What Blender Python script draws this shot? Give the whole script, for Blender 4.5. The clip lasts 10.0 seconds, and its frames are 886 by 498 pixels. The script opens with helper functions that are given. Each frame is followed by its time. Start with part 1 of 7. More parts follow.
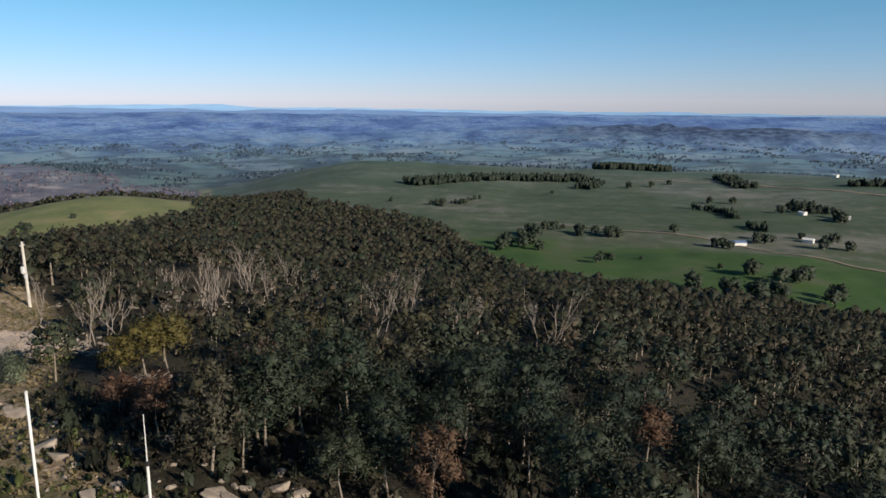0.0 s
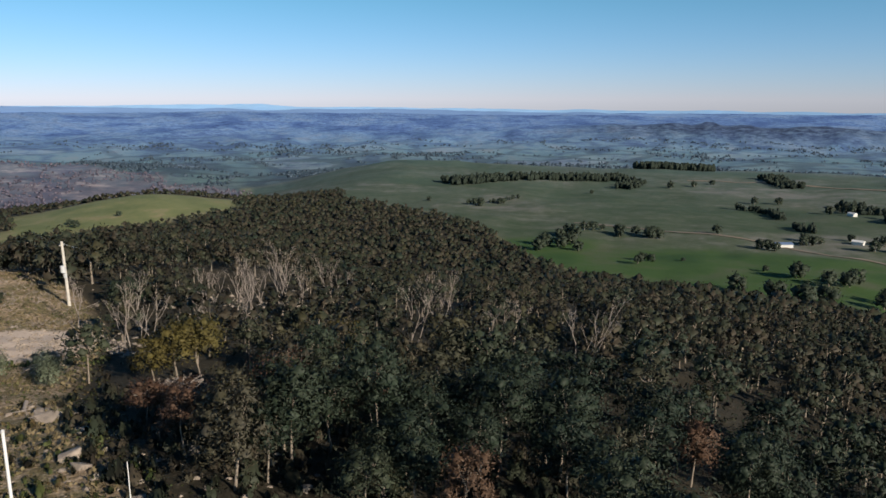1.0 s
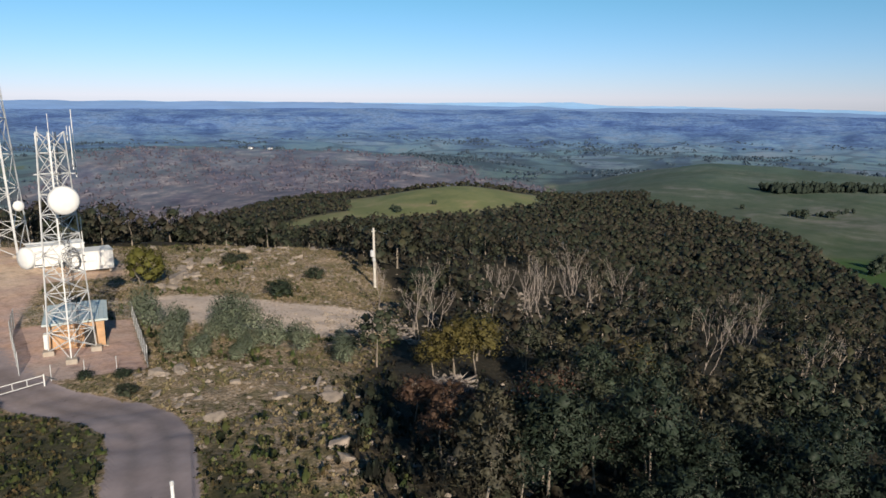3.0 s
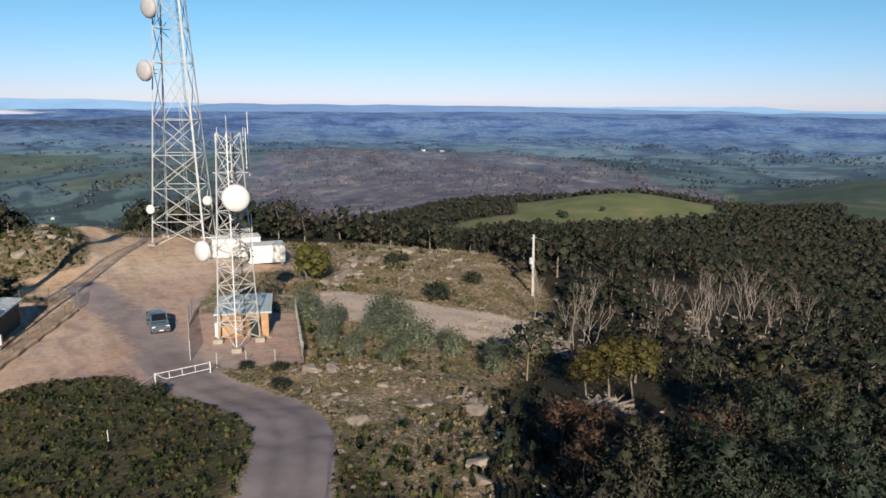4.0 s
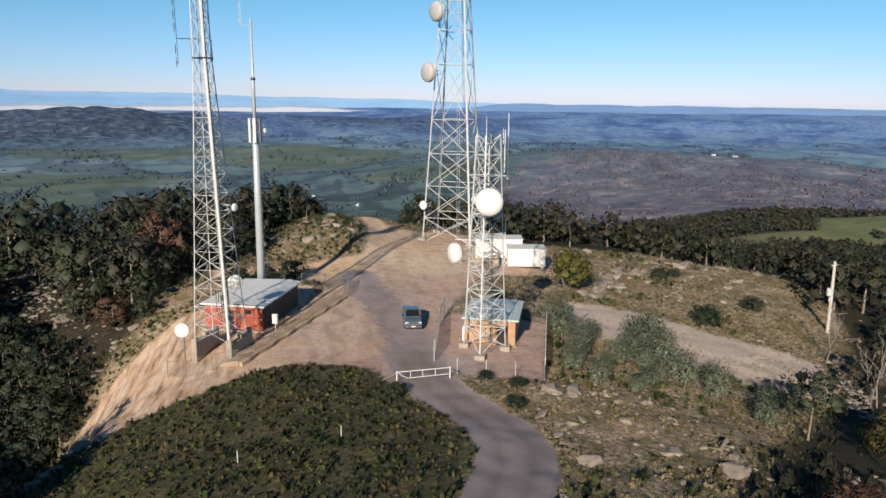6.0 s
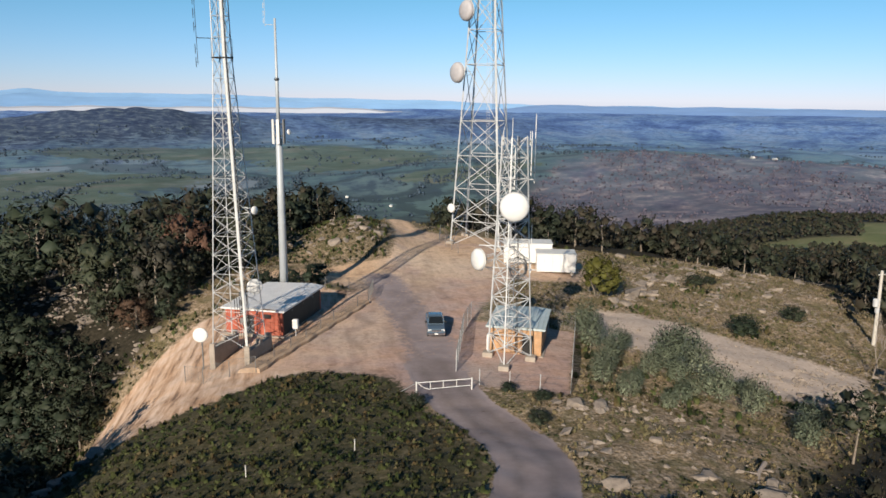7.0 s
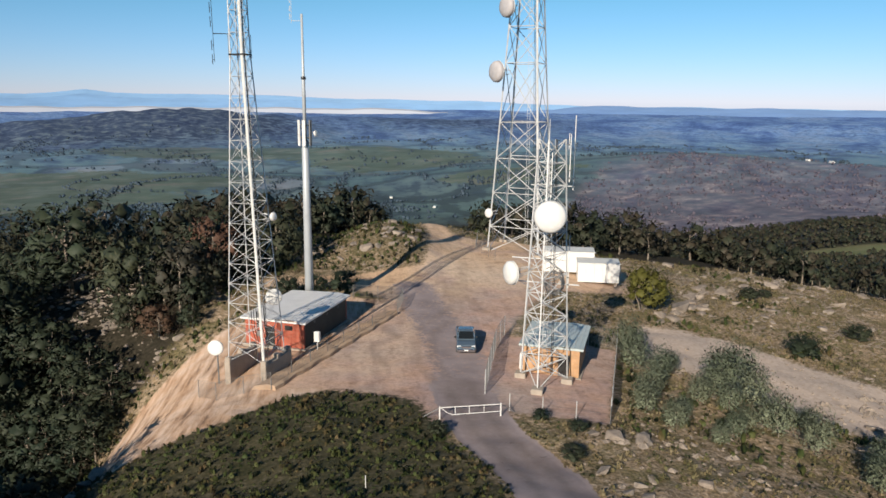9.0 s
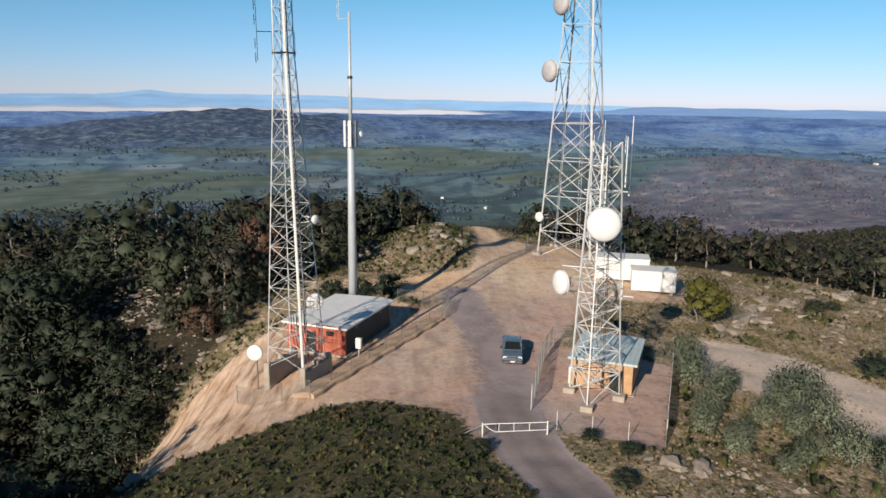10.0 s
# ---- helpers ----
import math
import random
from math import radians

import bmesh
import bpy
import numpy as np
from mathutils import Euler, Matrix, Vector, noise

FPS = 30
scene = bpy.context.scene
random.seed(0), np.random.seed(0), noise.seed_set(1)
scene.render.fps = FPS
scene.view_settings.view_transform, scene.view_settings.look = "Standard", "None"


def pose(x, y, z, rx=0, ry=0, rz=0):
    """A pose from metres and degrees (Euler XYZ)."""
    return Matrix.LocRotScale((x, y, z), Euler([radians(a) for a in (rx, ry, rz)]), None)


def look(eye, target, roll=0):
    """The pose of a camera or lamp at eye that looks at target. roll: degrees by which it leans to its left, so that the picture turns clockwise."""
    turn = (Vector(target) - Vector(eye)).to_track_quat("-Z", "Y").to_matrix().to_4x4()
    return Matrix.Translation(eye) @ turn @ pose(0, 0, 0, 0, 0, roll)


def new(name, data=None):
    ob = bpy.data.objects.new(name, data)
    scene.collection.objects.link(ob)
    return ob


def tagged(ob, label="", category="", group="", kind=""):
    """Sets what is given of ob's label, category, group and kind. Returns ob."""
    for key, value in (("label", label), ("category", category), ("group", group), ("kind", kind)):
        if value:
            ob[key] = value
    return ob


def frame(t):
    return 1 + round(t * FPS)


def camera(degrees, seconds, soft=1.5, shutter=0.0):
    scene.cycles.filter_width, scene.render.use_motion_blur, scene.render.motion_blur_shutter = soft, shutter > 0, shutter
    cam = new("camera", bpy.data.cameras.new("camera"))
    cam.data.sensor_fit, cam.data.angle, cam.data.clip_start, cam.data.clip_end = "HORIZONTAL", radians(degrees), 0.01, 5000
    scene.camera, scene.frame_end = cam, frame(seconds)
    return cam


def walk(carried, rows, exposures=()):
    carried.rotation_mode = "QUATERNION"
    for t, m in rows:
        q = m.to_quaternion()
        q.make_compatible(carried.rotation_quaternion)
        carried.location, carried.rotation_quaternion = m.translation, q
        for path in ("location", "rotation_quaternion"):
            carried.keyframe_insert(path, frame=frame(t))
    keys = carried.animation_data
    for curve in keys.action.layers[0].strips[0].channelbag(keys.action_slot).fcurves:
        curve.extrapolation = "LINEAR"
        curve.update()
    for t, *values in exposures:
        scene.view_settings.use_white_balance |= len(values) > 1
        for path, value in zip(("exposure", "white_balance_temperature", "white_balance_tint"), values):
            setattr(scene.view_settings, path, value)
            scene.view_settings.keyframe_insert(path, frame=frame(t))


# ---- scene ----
cam = camera(63.3, 10.0, soft=1.6)
PATH = [
    (0, (-17.474, -16.363, 20.194), (-15.578, -15.873, 19.789), 0.3),
    (0.5, (-16.4, -16.225, 20.228), (-14.512, -15.703, 19.821), 0.1),
    (1, (-15.361, -15.992, 20.249), (-13.494, -15.401, 19.841), 0.1),
    (1.5, (-14.281, -15.718, 20.263), (-12.474, -14.965, 19.855), 0.1),
    (2, (-13.18, -15.402, 20.304), (-11.457, -14.474, 19.895), 0.2),
    (2.5, (-12.088, -15.065, 20.328), (-10.475, -13.956, 19.918), 0.1),
    (2.7, (-11.656, -14.918, 20.324), (-10.099, -13.732, 19.913), 0.3),
    (3.8, (-9.069, -13.701, 20.226), (-7.873, -12.152, 19.814), 0.2),
    (4, (-8.61, -13.387, 20.231), (-7.484, -11.785, 19.824), 0.4),
    (4.5, (-7.511, -12.532, 20.183), (-6.559, -10.821, 19.775), 0.4),
    (5, (-6.628, -11.71, 20.205), (-5.84, -9.918, 19.796), 0.5),
    (5.5, (-5.798, -10.827, 20.244), (-5.179, -8.97, 19.834), 0.6),
    (6, (-4.98, -9.882, 20.291), (-4.539, -7.975, 19.879), 0.6),
    (6.2, (-4.66, -9.468, 20.296), (-4.274, -7.549, 19.885), 0.5),
    (7.5, (-3.092, -6.774, 20.166), (-2.752, -4.846, 19.757), 0.6),
    (8, (-2.499, -5.644, 20.142), (-2.19, -3.711, 19.734), 0.6),
    (8.5, (-2.069, -4.441, 20.13), (-1.791, -2.503, 19.723), 0.6),
    (9, (-1.645, -3.233, 20.119), (-1.415, -1.289, 19.711), 0.6),
    (9.5, (-1.316, -1.953, 20.091), (-1.152, -0.002, 19.682), 0.6),
    (10, (-1.019, -0.636, 20.06), (-0.929, 1.32, 19.652), 0.7),
]
walk(cam, [(t, look(eye, target, roll)) for t, eye, target, roll in PATH], [(0, 0.45), (10, 0.45)])

# ---- sky, sun, exposure ----
SUN_BEARING, SUN_ELEV = 208.5, 23.5
world = bpy.data.worlds.new("sky")
scene.world = world
world.use_nodes = True
wn = world.node_tree.nodes
sky = wn.new("ShaderNodeTexSky")
sky.sky_type = "NISHITA"
sky.sun_disc = False
sky.sun_elevation = radians(SUN_ELEV)
sky.sun_rotation = radians(SUN_BEARING)
sky.altitude = 600
sky.air_density = 1.0
sky.dust_density = 0.0
sky.ozone_density = 3.0
wn["Background"].inputs["Strength"].default_value = 0.066
# the clear blue of the upper sky and the pale band along the horizon
wl = world.node_tree.links
w_tc, w_sep = wn.new("ShaderNodeTexCoord"), wn.new("ShaderNodeSeparateXYZ")
wl.new(w_tc.outputs["Generated"], w_sep.inputs[0])
w_ramp, w_mul = wn.new("ShaderNodeValToRGB"), wn.new("ShaderNodeMix")
w_ramp.color_ramp.elements[0].position, w_ramp.color_ramp.elements[0].color = 0.0, (0.765, 0.855, 1.40, 1)
w_ramp.color_ramp.elements[1].position, w_ramp.color_ramp.elements[1].color = 0.16, (0.56, 0.99, 1.05, 1)
# unseen upper sky darkened to weaken the fill light in shadows
w_top = w_ramp.color_ramp.elements.new(0.75)
w_top.color = (0.28, 0.56, 0.68, 1)
w_mul.data_type, w_mul.blend_type = "RGBA", "MULTIPLY"
w_mul.inputs[0].default_value = 1.0
wl.new(w_sep.outputs[2], w_ramp.inputs["Fac"])
wl.new(sky.outputs[0], w_mul.inputs[6])
wl.new(w_ramp.outputs["Color"], w_mul.inputs[7])
wl.new(w_mul.outputs[2], wn["Background"].inputs["Color"])
sb, se = radians(SUN_BEARING), radians(SUN_ELEV)
sun = new("sun", bpy.data.lights.new("sun", "SUN"))
sun.data.energy = 5.0
sun.data.angle = radians(0.5)
sun.data.color = (1.0, 0.87, 0.70)
sun.matrix_world = look((math.sin(sb) * math.cos(se) * 200, math.cos(sb) * math.cos(se) * 200, math.sin(se) * 200), (0, 0, 0))


# ---- materials ----
def mat(name, rough=0.7, metal=0.0):
    m = bpy.data.materials.new(name)
    m.use_nodes = True
    b = m.node_tree.nodes["Principled BSDF"]
    b.inputs["Roughness"].default_value = rough
    b.inputs["Metallic"].default_value = metal
    return m, m.node_tree, b


def coords(nt, scale=1.0):
    tc = nt.nodes.new("ShaderNodeTexCoord")
    mp = nt.nodes.new("ShaderNodeMapping")
    mp.inputs["Scale"].default_value = (scale, scale, scale) if not isinstance(scale, tuple) else scale
    nt.links.new(tc.outputs["Object"], mp.inputs["Vector"])
    return mp.outputs["Vector"]


def world_coords(nt, scale=1.0):
    g = nt.nodes.new("ShaderNodeNewGeometry")
    mp = nt.nodes.new("ShaderNodeMapping")
    mp.inputs["Scale"].default_value = (scale, scale, scale) if not isinstance(scale, tuple) else scale
    nt.links.new(g.outputs["Position"], mp.inputs["Vector"])
    return mp.outputs["Vector"]


def noise_tex(nt, vec, scale, detail=4.0, rough=0.6):
    n = nt.nodes.new("ShaderNodeTexNoise")
    n.inputs["Scale"].default_value = scale
    n.inputs["Detail"].default_value = detail
    n.inputs["Roughness"].default_value = rough
    nt.links.new(vec, n.inputs["Vector"])
    return n.outputs["Fac"]


def ramp(nt, fac, stops):
    r = nt.nodes.new("ShaderNodeValToRGB")
    el = r.color_ramp.elements
    while len(el) < len(stops):
        el.new(0.5)
    for e, (p, c) in zip(el, stops):
        e.position = p
        e.color = (*c, 1) if len(c) == 3 else c
    nt.links.new(fac, r.inputs["Fac"])
    return r.outputs["Color"]


def mixc(nt, fac, a, b, mode="MIX"):
    m = nt.nodes.new("ShaderNodeMix")
    m.data_type = "RGBA"
    m.blend_type = mode
    for sock, v in ((m.inputs[0], fac), (m.inputs[6], a), (m.inputs[7], b)):
        if isinstance(v, (int, float)):
            sock.default_value = v
        elif isinstance(v, tuple):
            sock.default_value = (*v, 1)
        else:
            nt.links.new(v, sock)
    return m.outputs[2]


def mathn(nt, op, a, b=0.0, clamp=False):
    m = nt.nodes.new("ShaderNodeMath")
    m.operation = op
    m.use_clamp = clamp
    for sock, v in ((m.inputs[0], a), (m.inputs[1], b)):
        if isinstance(v, (int, float)):
            sock.default_value = v
        else:
            nt.links.new(v, sock)
    return m.outputs[0]


def bump(nt, bsdf, height, strength=0.4, dist=0.05):
    b = nt.nodes.new("ShaderNodeBump")
    b.inputs["Strength"].default_value = strength
    b.inputs["Distance"].default_value = dist
    nt.links.new(height, b.inputs["Height"])
    nt.links.new(b.outputs["Normal"], bsdf.inputs["Normal"])


def obj_random(nt):
    o = nt.nodes.new("ShaderNodeObjectInfo")
    return o.outputs["Random"]


def island_random(nt):
    g = nt.nodes.new("ShaderNodeNewGeometry")
    return g.outputs["Random Per Island"]


def plain(name, c1, c2, rough=0.6, metal=0.0, scale=3.0, bumps=0.2, fine=30.0):
    """A surface with blotches at one scale and grain at another."""
    m, nt, b = mat(name, rough, metal)
    v = coords(nt)
    big = noise_tex(nt, v, scale, 5)
    small = noise_tex(nt, v, fine, 3)
    k = mathn(nt, "ADD", mathn(nt, "MULTIPLY", big, 0.7), mathn(nt, "MULTIPLY", small, 0.3))
    nt.links.new(ramp(nt, k, [(0.32, c1), (0.68, c2)]), b.inputs["Base Color"])
    bump(nt, b, small, bumps, 0.01)
    return m


def foliage(name, stops, by="object", rough=0.65, tint_scale=0.12):
    """Leaves: hue drifts from tree to tree and from leaf to leaf."""
    m, nt, b = mat(name, rough)
    r1 = obj_random(nt) if by == "object" else noise_tex(nt, world_coords(nt), tint_scale, 3)
    leaf = island_random(nt)
    if by == "object":
        k = mathn(nt, "ADD", mathn(nt, "MULTIPLY", r1, 0.8), mathn(nt, "MULTIPLY", noise_tex(nt, world_coords(nt), 0.5, 3), 0.2))
    else:
        k = mathn(nt, "ADD", mathn(nt, "MULTIPLY", mathn(nt, "SUBTRACT", r1, 0.25), 1.9, True), 0.0)
    col = ramp(nt, k, stops)
    col = mixc(nt, mathn(nt, "MULTIPLY", leaf, 0.6 if by == "object" else 0.4), col, mixc(nt, 1.0, col, (0.42, 0.42, 0.40), "MULTIPLY"))
    nt.links.new(col, b.inputs["Base Color"])
    b.inputs["Specular IOR Level"].default_value = 0.25
    return m


GUM = [(0.0, (0.01998, 0.03694, 0.02632)), (0.22, (0.03064, 0.04514, 0.02786)), (0.38, (0.03996, 0.04788, 0.02786)), (0.52, (0.0666, 0.05472, 0.03715)), (0.62, (0.0333, 0.04514, 0.02786)), (0.76, (0.06127, 0.05882, 0.02786)), (0.88, (0.05062, 0.04651, 0.0356)), (1.0, (0.02398, 0.03967, 0.02786))]
M_GUM = foliage("gum_leaves", GUM)
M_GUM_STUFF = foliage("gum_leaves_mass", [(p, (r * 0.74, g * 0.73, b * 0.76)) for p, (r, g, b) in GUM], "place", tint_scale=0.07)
M_SCRUB = foliage("dark_scrub_leaves", [(0, (0.02072, 0.0342, 0.02184)), (0.6, (0.03404, 0.04408, 0.02604)), (1, (0.04588, 0.04408, 0.02856))])
M_DEEP = foliage("deep_green_leaves", [(0, (0.013, 0.025, 0.017)), (1, (0.022, 0.034, 0.021))])
M_OLIVE = foliage("yellow_green_leaves", [(0, (0.08355, 0.07182, 0.01996)), (1, (0.1023, 0.08379, 0.0254))])
M_YELLOW = foliage("yellow_bush_leaves", [(0, (0.08864, 0.08766, 0.01796)), (1, (0.1023, 0.09463, 0.02041))])
M_RUST = foliage("rusty_leaves", [(0, (0.08951, 0.05643, 0.03629)), (1, (0.1066, 0.05472, 0.0381))])
M_WATTLE = foliage("silver_wattle_leaves", [(0, (0.1237, 0.1571, 0.1066)), (1, (0.2, 0.2238, 0.153))])
M_HEATH = foliage("heath_leaves", [(0, (0.02649, 0.04262, 0.01354)), (0.3, (0.04283, 0.06065, 0.01806)), (0.45, (0.0662, 0.07539, 0.02408)), (0.54, (0.04829, 0.06228, 0.01956)), (0.66, (0.1013, 0.06966, 0.03311)), (0.76, (0.04516, 0.059, 0.01806)), (1, (0.1091, 0.1024, 0.04213))], "place", tint_scale=0.30)
M_GRASS = foliage("dry_tussock", [(0, (0.1159, 0.09522, 0.04702)), (0.4, (0.1822, 0.1449, 0.0855)), (0.7, (0.0828, 0.0828, 0.03249)), (1, (0.149, 0.1159, 0.0684))], "place")
M_FARTREE = foliage("paddock_tree_leaves", [(0, (0.0198, 0.0306, 0.02178)), (1, (0.036, 0.0495, 0.0297))], "place")
# distant trees: haze put into the leaf colour, paler and bluer than near ones
M_HAZE_TREE = foliage("hazed_woodland", [(0, (0.03758, 0.06234, 0.08992)), (1, (0.06201, 0.09249, 0.1312))], "place")
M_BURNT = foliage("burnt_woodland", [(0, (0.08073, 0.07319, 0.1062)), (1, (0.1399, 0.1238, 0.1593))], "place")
M_BARK = plain("gum_bark", (0.1248, 0.1014, 0.078), (0.2808, 0.2418, 0.2028), 0.85, scale=1.5, bumps=0.4)
M_DEADWOOD = plain("bleached_deadwood", (0.156, 0.1326, 0.117), (0.312, 0.2691, 0.2418), 0.85, scale=2, bumps=0.4)
M_ROCK = plain("granite_boulder", (0.1248, 0.1053, 0.0897), (0.3276, 0.2769, 0.234), 0.9, scale=1.2, bumps=0.7, fine=14)
M_GALV = plain("galvanised_steel", (0.43, 0.44, 0.45), (0.60, 0.61, 0.62), 0.5, 0.12, scale=1.2)
M_GALV_D = plain("weathered_grey_steel", (0.1248, 0.1287, 0.1326), (0.234, 0.234, 0.234), 0.6, 0.3, scale=1.0)
M_POLE = plain("painted_monopole", (0.3276, 0.3588, 0.39), (0.4368, 0.468, 0.4914), 0.45, 0.1, scale=0.6)
M_WHITE = plain("white_paint", (0.588, 0.588, 0.5796), (0.7056, 0.7056, 0.6972), 0.45, scale=1.2, bumps=0.08)
M_WHITE_D = plain("dirty_white_panel", (0.504, 0.504, 0.4872), (0.672, 0.672, 0.6552), 0.5, scale=0.8, bumps=0.1)
M_DRUM = plain("grey_drum_cover", (0.312, 0.3042, 0.3198), (0.4368, 0.4212, 0.4368), 0.6, scale=0.8, bumps=0.08)
M_BLACK = plain("black_rubber", (0.00936, 0.00936, 0.01014), (0.0234, 0.0234, 0.0234), 0.6)
M_EARTH = plain("packed_earth", (0.312, 0.2184, 0.1482), (0.4524, 0.3354, 0.2418), 0.95, scale=0.9, bumps=0.6, fine=9)
# shed side walls: their shade is put into this near-black colour
M_SHADE_WALL = plain("shaded_side_wall", (0.01716, 0.01872, 0.01716), (0.039, 0.039, 0.0351), 0.7, scale=0.8)
M_LANE = plain("gravel_lane", (0.1248, 0.1053, 0.078), (0.2028, 0.1716, 0.1326), 0.95, scale=0.05, bumps=0.2)
M_CONC = plain("concrete", (0.234, 0.2028, 0.1716), (0.3744, 0.3276, 0.2808), 0.9, scale=1.0, bumps=0.4)
M_ROOF = plain("zincalume_roof", (0.6178, 0.6178, 0.6178), (0.7488, 0.7488, 0.7488), 0.45, 0.05, scale=0.7, bumps=0.06)
M_ROOFB = plain("pale_blue_roof", (0.3588, 0.429, 0.4368), (0.468, 0.5226, 0.5226), 0.45, 0.05, scale=0.7, bumps=0.06)
M_DARKMETAL = plain("dark_metal", (0.0234, 0.0234, 0.02496), (0.0546, 0.0546, 0.0546), 0.5, 0.5)
M_WOODPOLE = plain("weathered_pole_timber", (0.3791, 0.3552, 0.3212), (0.5897, 0.5597, 0.5095), 0.85, scale=0.8, bumps=0.4)
M_CABLE = plain("black_cable", (0.0117, 0.0117, 0.01248), (0.0234, 0.0234, 0.0234), 0.6)
M_BLUEROOF = plain("blue_farm_roof", (0.078, 0.1248, 0.234), (0.1248, 0.1872, 0.312), 0.5, scale=0.2)
M_HEDGE = plain("pine_windbreak", (0.005616, 0.01287, 0.008736), (0.01404, 0.02457, 0.01373), 0.9, scale=0.5)


def brick_mat(name, c1, c2, mortar):
    m, nt, b = mat(name, 0.88)
    v = coords(nt)
    br = nt.nodes.new("ShaderNodeTexBrick")
    br.inputs["Scale"].default_value = 1.0
    br.inputs["Brick Width"].default_value = 0.24
    br.inputs["Row Height"].default_value = 0.086
    br.inputs["Mortar Size"].default_value = 0.006
    br.inputs["Color1"].default_value = (*c1, 1)
    br.inputs["Color2"].default_value = (*c2, 1)
    br.inputs["Mortar"].default_value = (*mortar, 1)
    sep = nt.nodes.new("ShaderNodeSeparateXYZ")
    nt.links.new(v, sep.inputs[0])
    cmb = nt.nodes.new("ShaderNodeCombineXYZ")
    nt.links.new(mathn(nt, "ADD", sep.outputs[0], sep.outputs[1]), cmb.inputs[0])
    nt.links.new(sep.outputs[2], cmb.inputs[1])
    nt.links.new(cmb.outputs[0], br.inputs["Vector"])
    blot = ramp(nt, noise_tex(nt, v, 1.3, 5), [(0.3, (0.72, 0.70, 0.68)), (0.7, (1.1, 1.08, 1.05))])
    nt.links.new(mixc(nt, 1.0, br.outputs["Color"], blot, "MULTIPLY"), b.inputs["Base Color"])
    bump(nt, b, br.outputs["Fac"], -0.3, 0.01)
    return m


M_REDBRICK = brick_mat("red_brick", (0.357, 0.07225, 0.0425), (0.425, 0.102, 0.0595), (0.306, 0.187, 0.1445))
M_TANBRICK = brick_mat("tan_brick", (0.425, 0.2465, 0.1275), (0.493, 0.2975, 0.1615), (0.3825, 0.306, 0.238))
M_CAR, _nt, _b = mat("dark_blue_car_paint", 0.25, 0.4)
_b.inputs["Base Color"].default_value = (0.13, 0.18, 0.23, 1)
_b.inputs["Coat Weight"].default_value = 0.6
M_GLASS, _nt, _b = mat("dark_tinted_glass", 0.06)
_b.inputs["Base Color"].default_value = (0.012, 0.015, 0.018, 1)
M_LAMP, _nt, _b = mat("headlamp_lens", 0.1)
_b.inputs["Base Color"].default_value = (0.75, 0.77, 0.8, 1)
M_CHROME, _nt, _b = mat("chrome_trim", 0.2, 1.0)
_b.inputs["Base Color"].default_value = (0.7, 0.7, 0.7, 1)
# mist sheet: pale blue-white, with a faint glow added to brighten it
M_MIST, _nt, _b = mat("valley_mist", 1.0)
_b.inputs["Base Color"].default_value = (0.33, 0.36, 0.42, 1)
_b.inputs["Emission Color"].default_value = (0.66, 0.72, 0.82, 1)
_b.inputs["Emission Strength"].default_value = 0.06


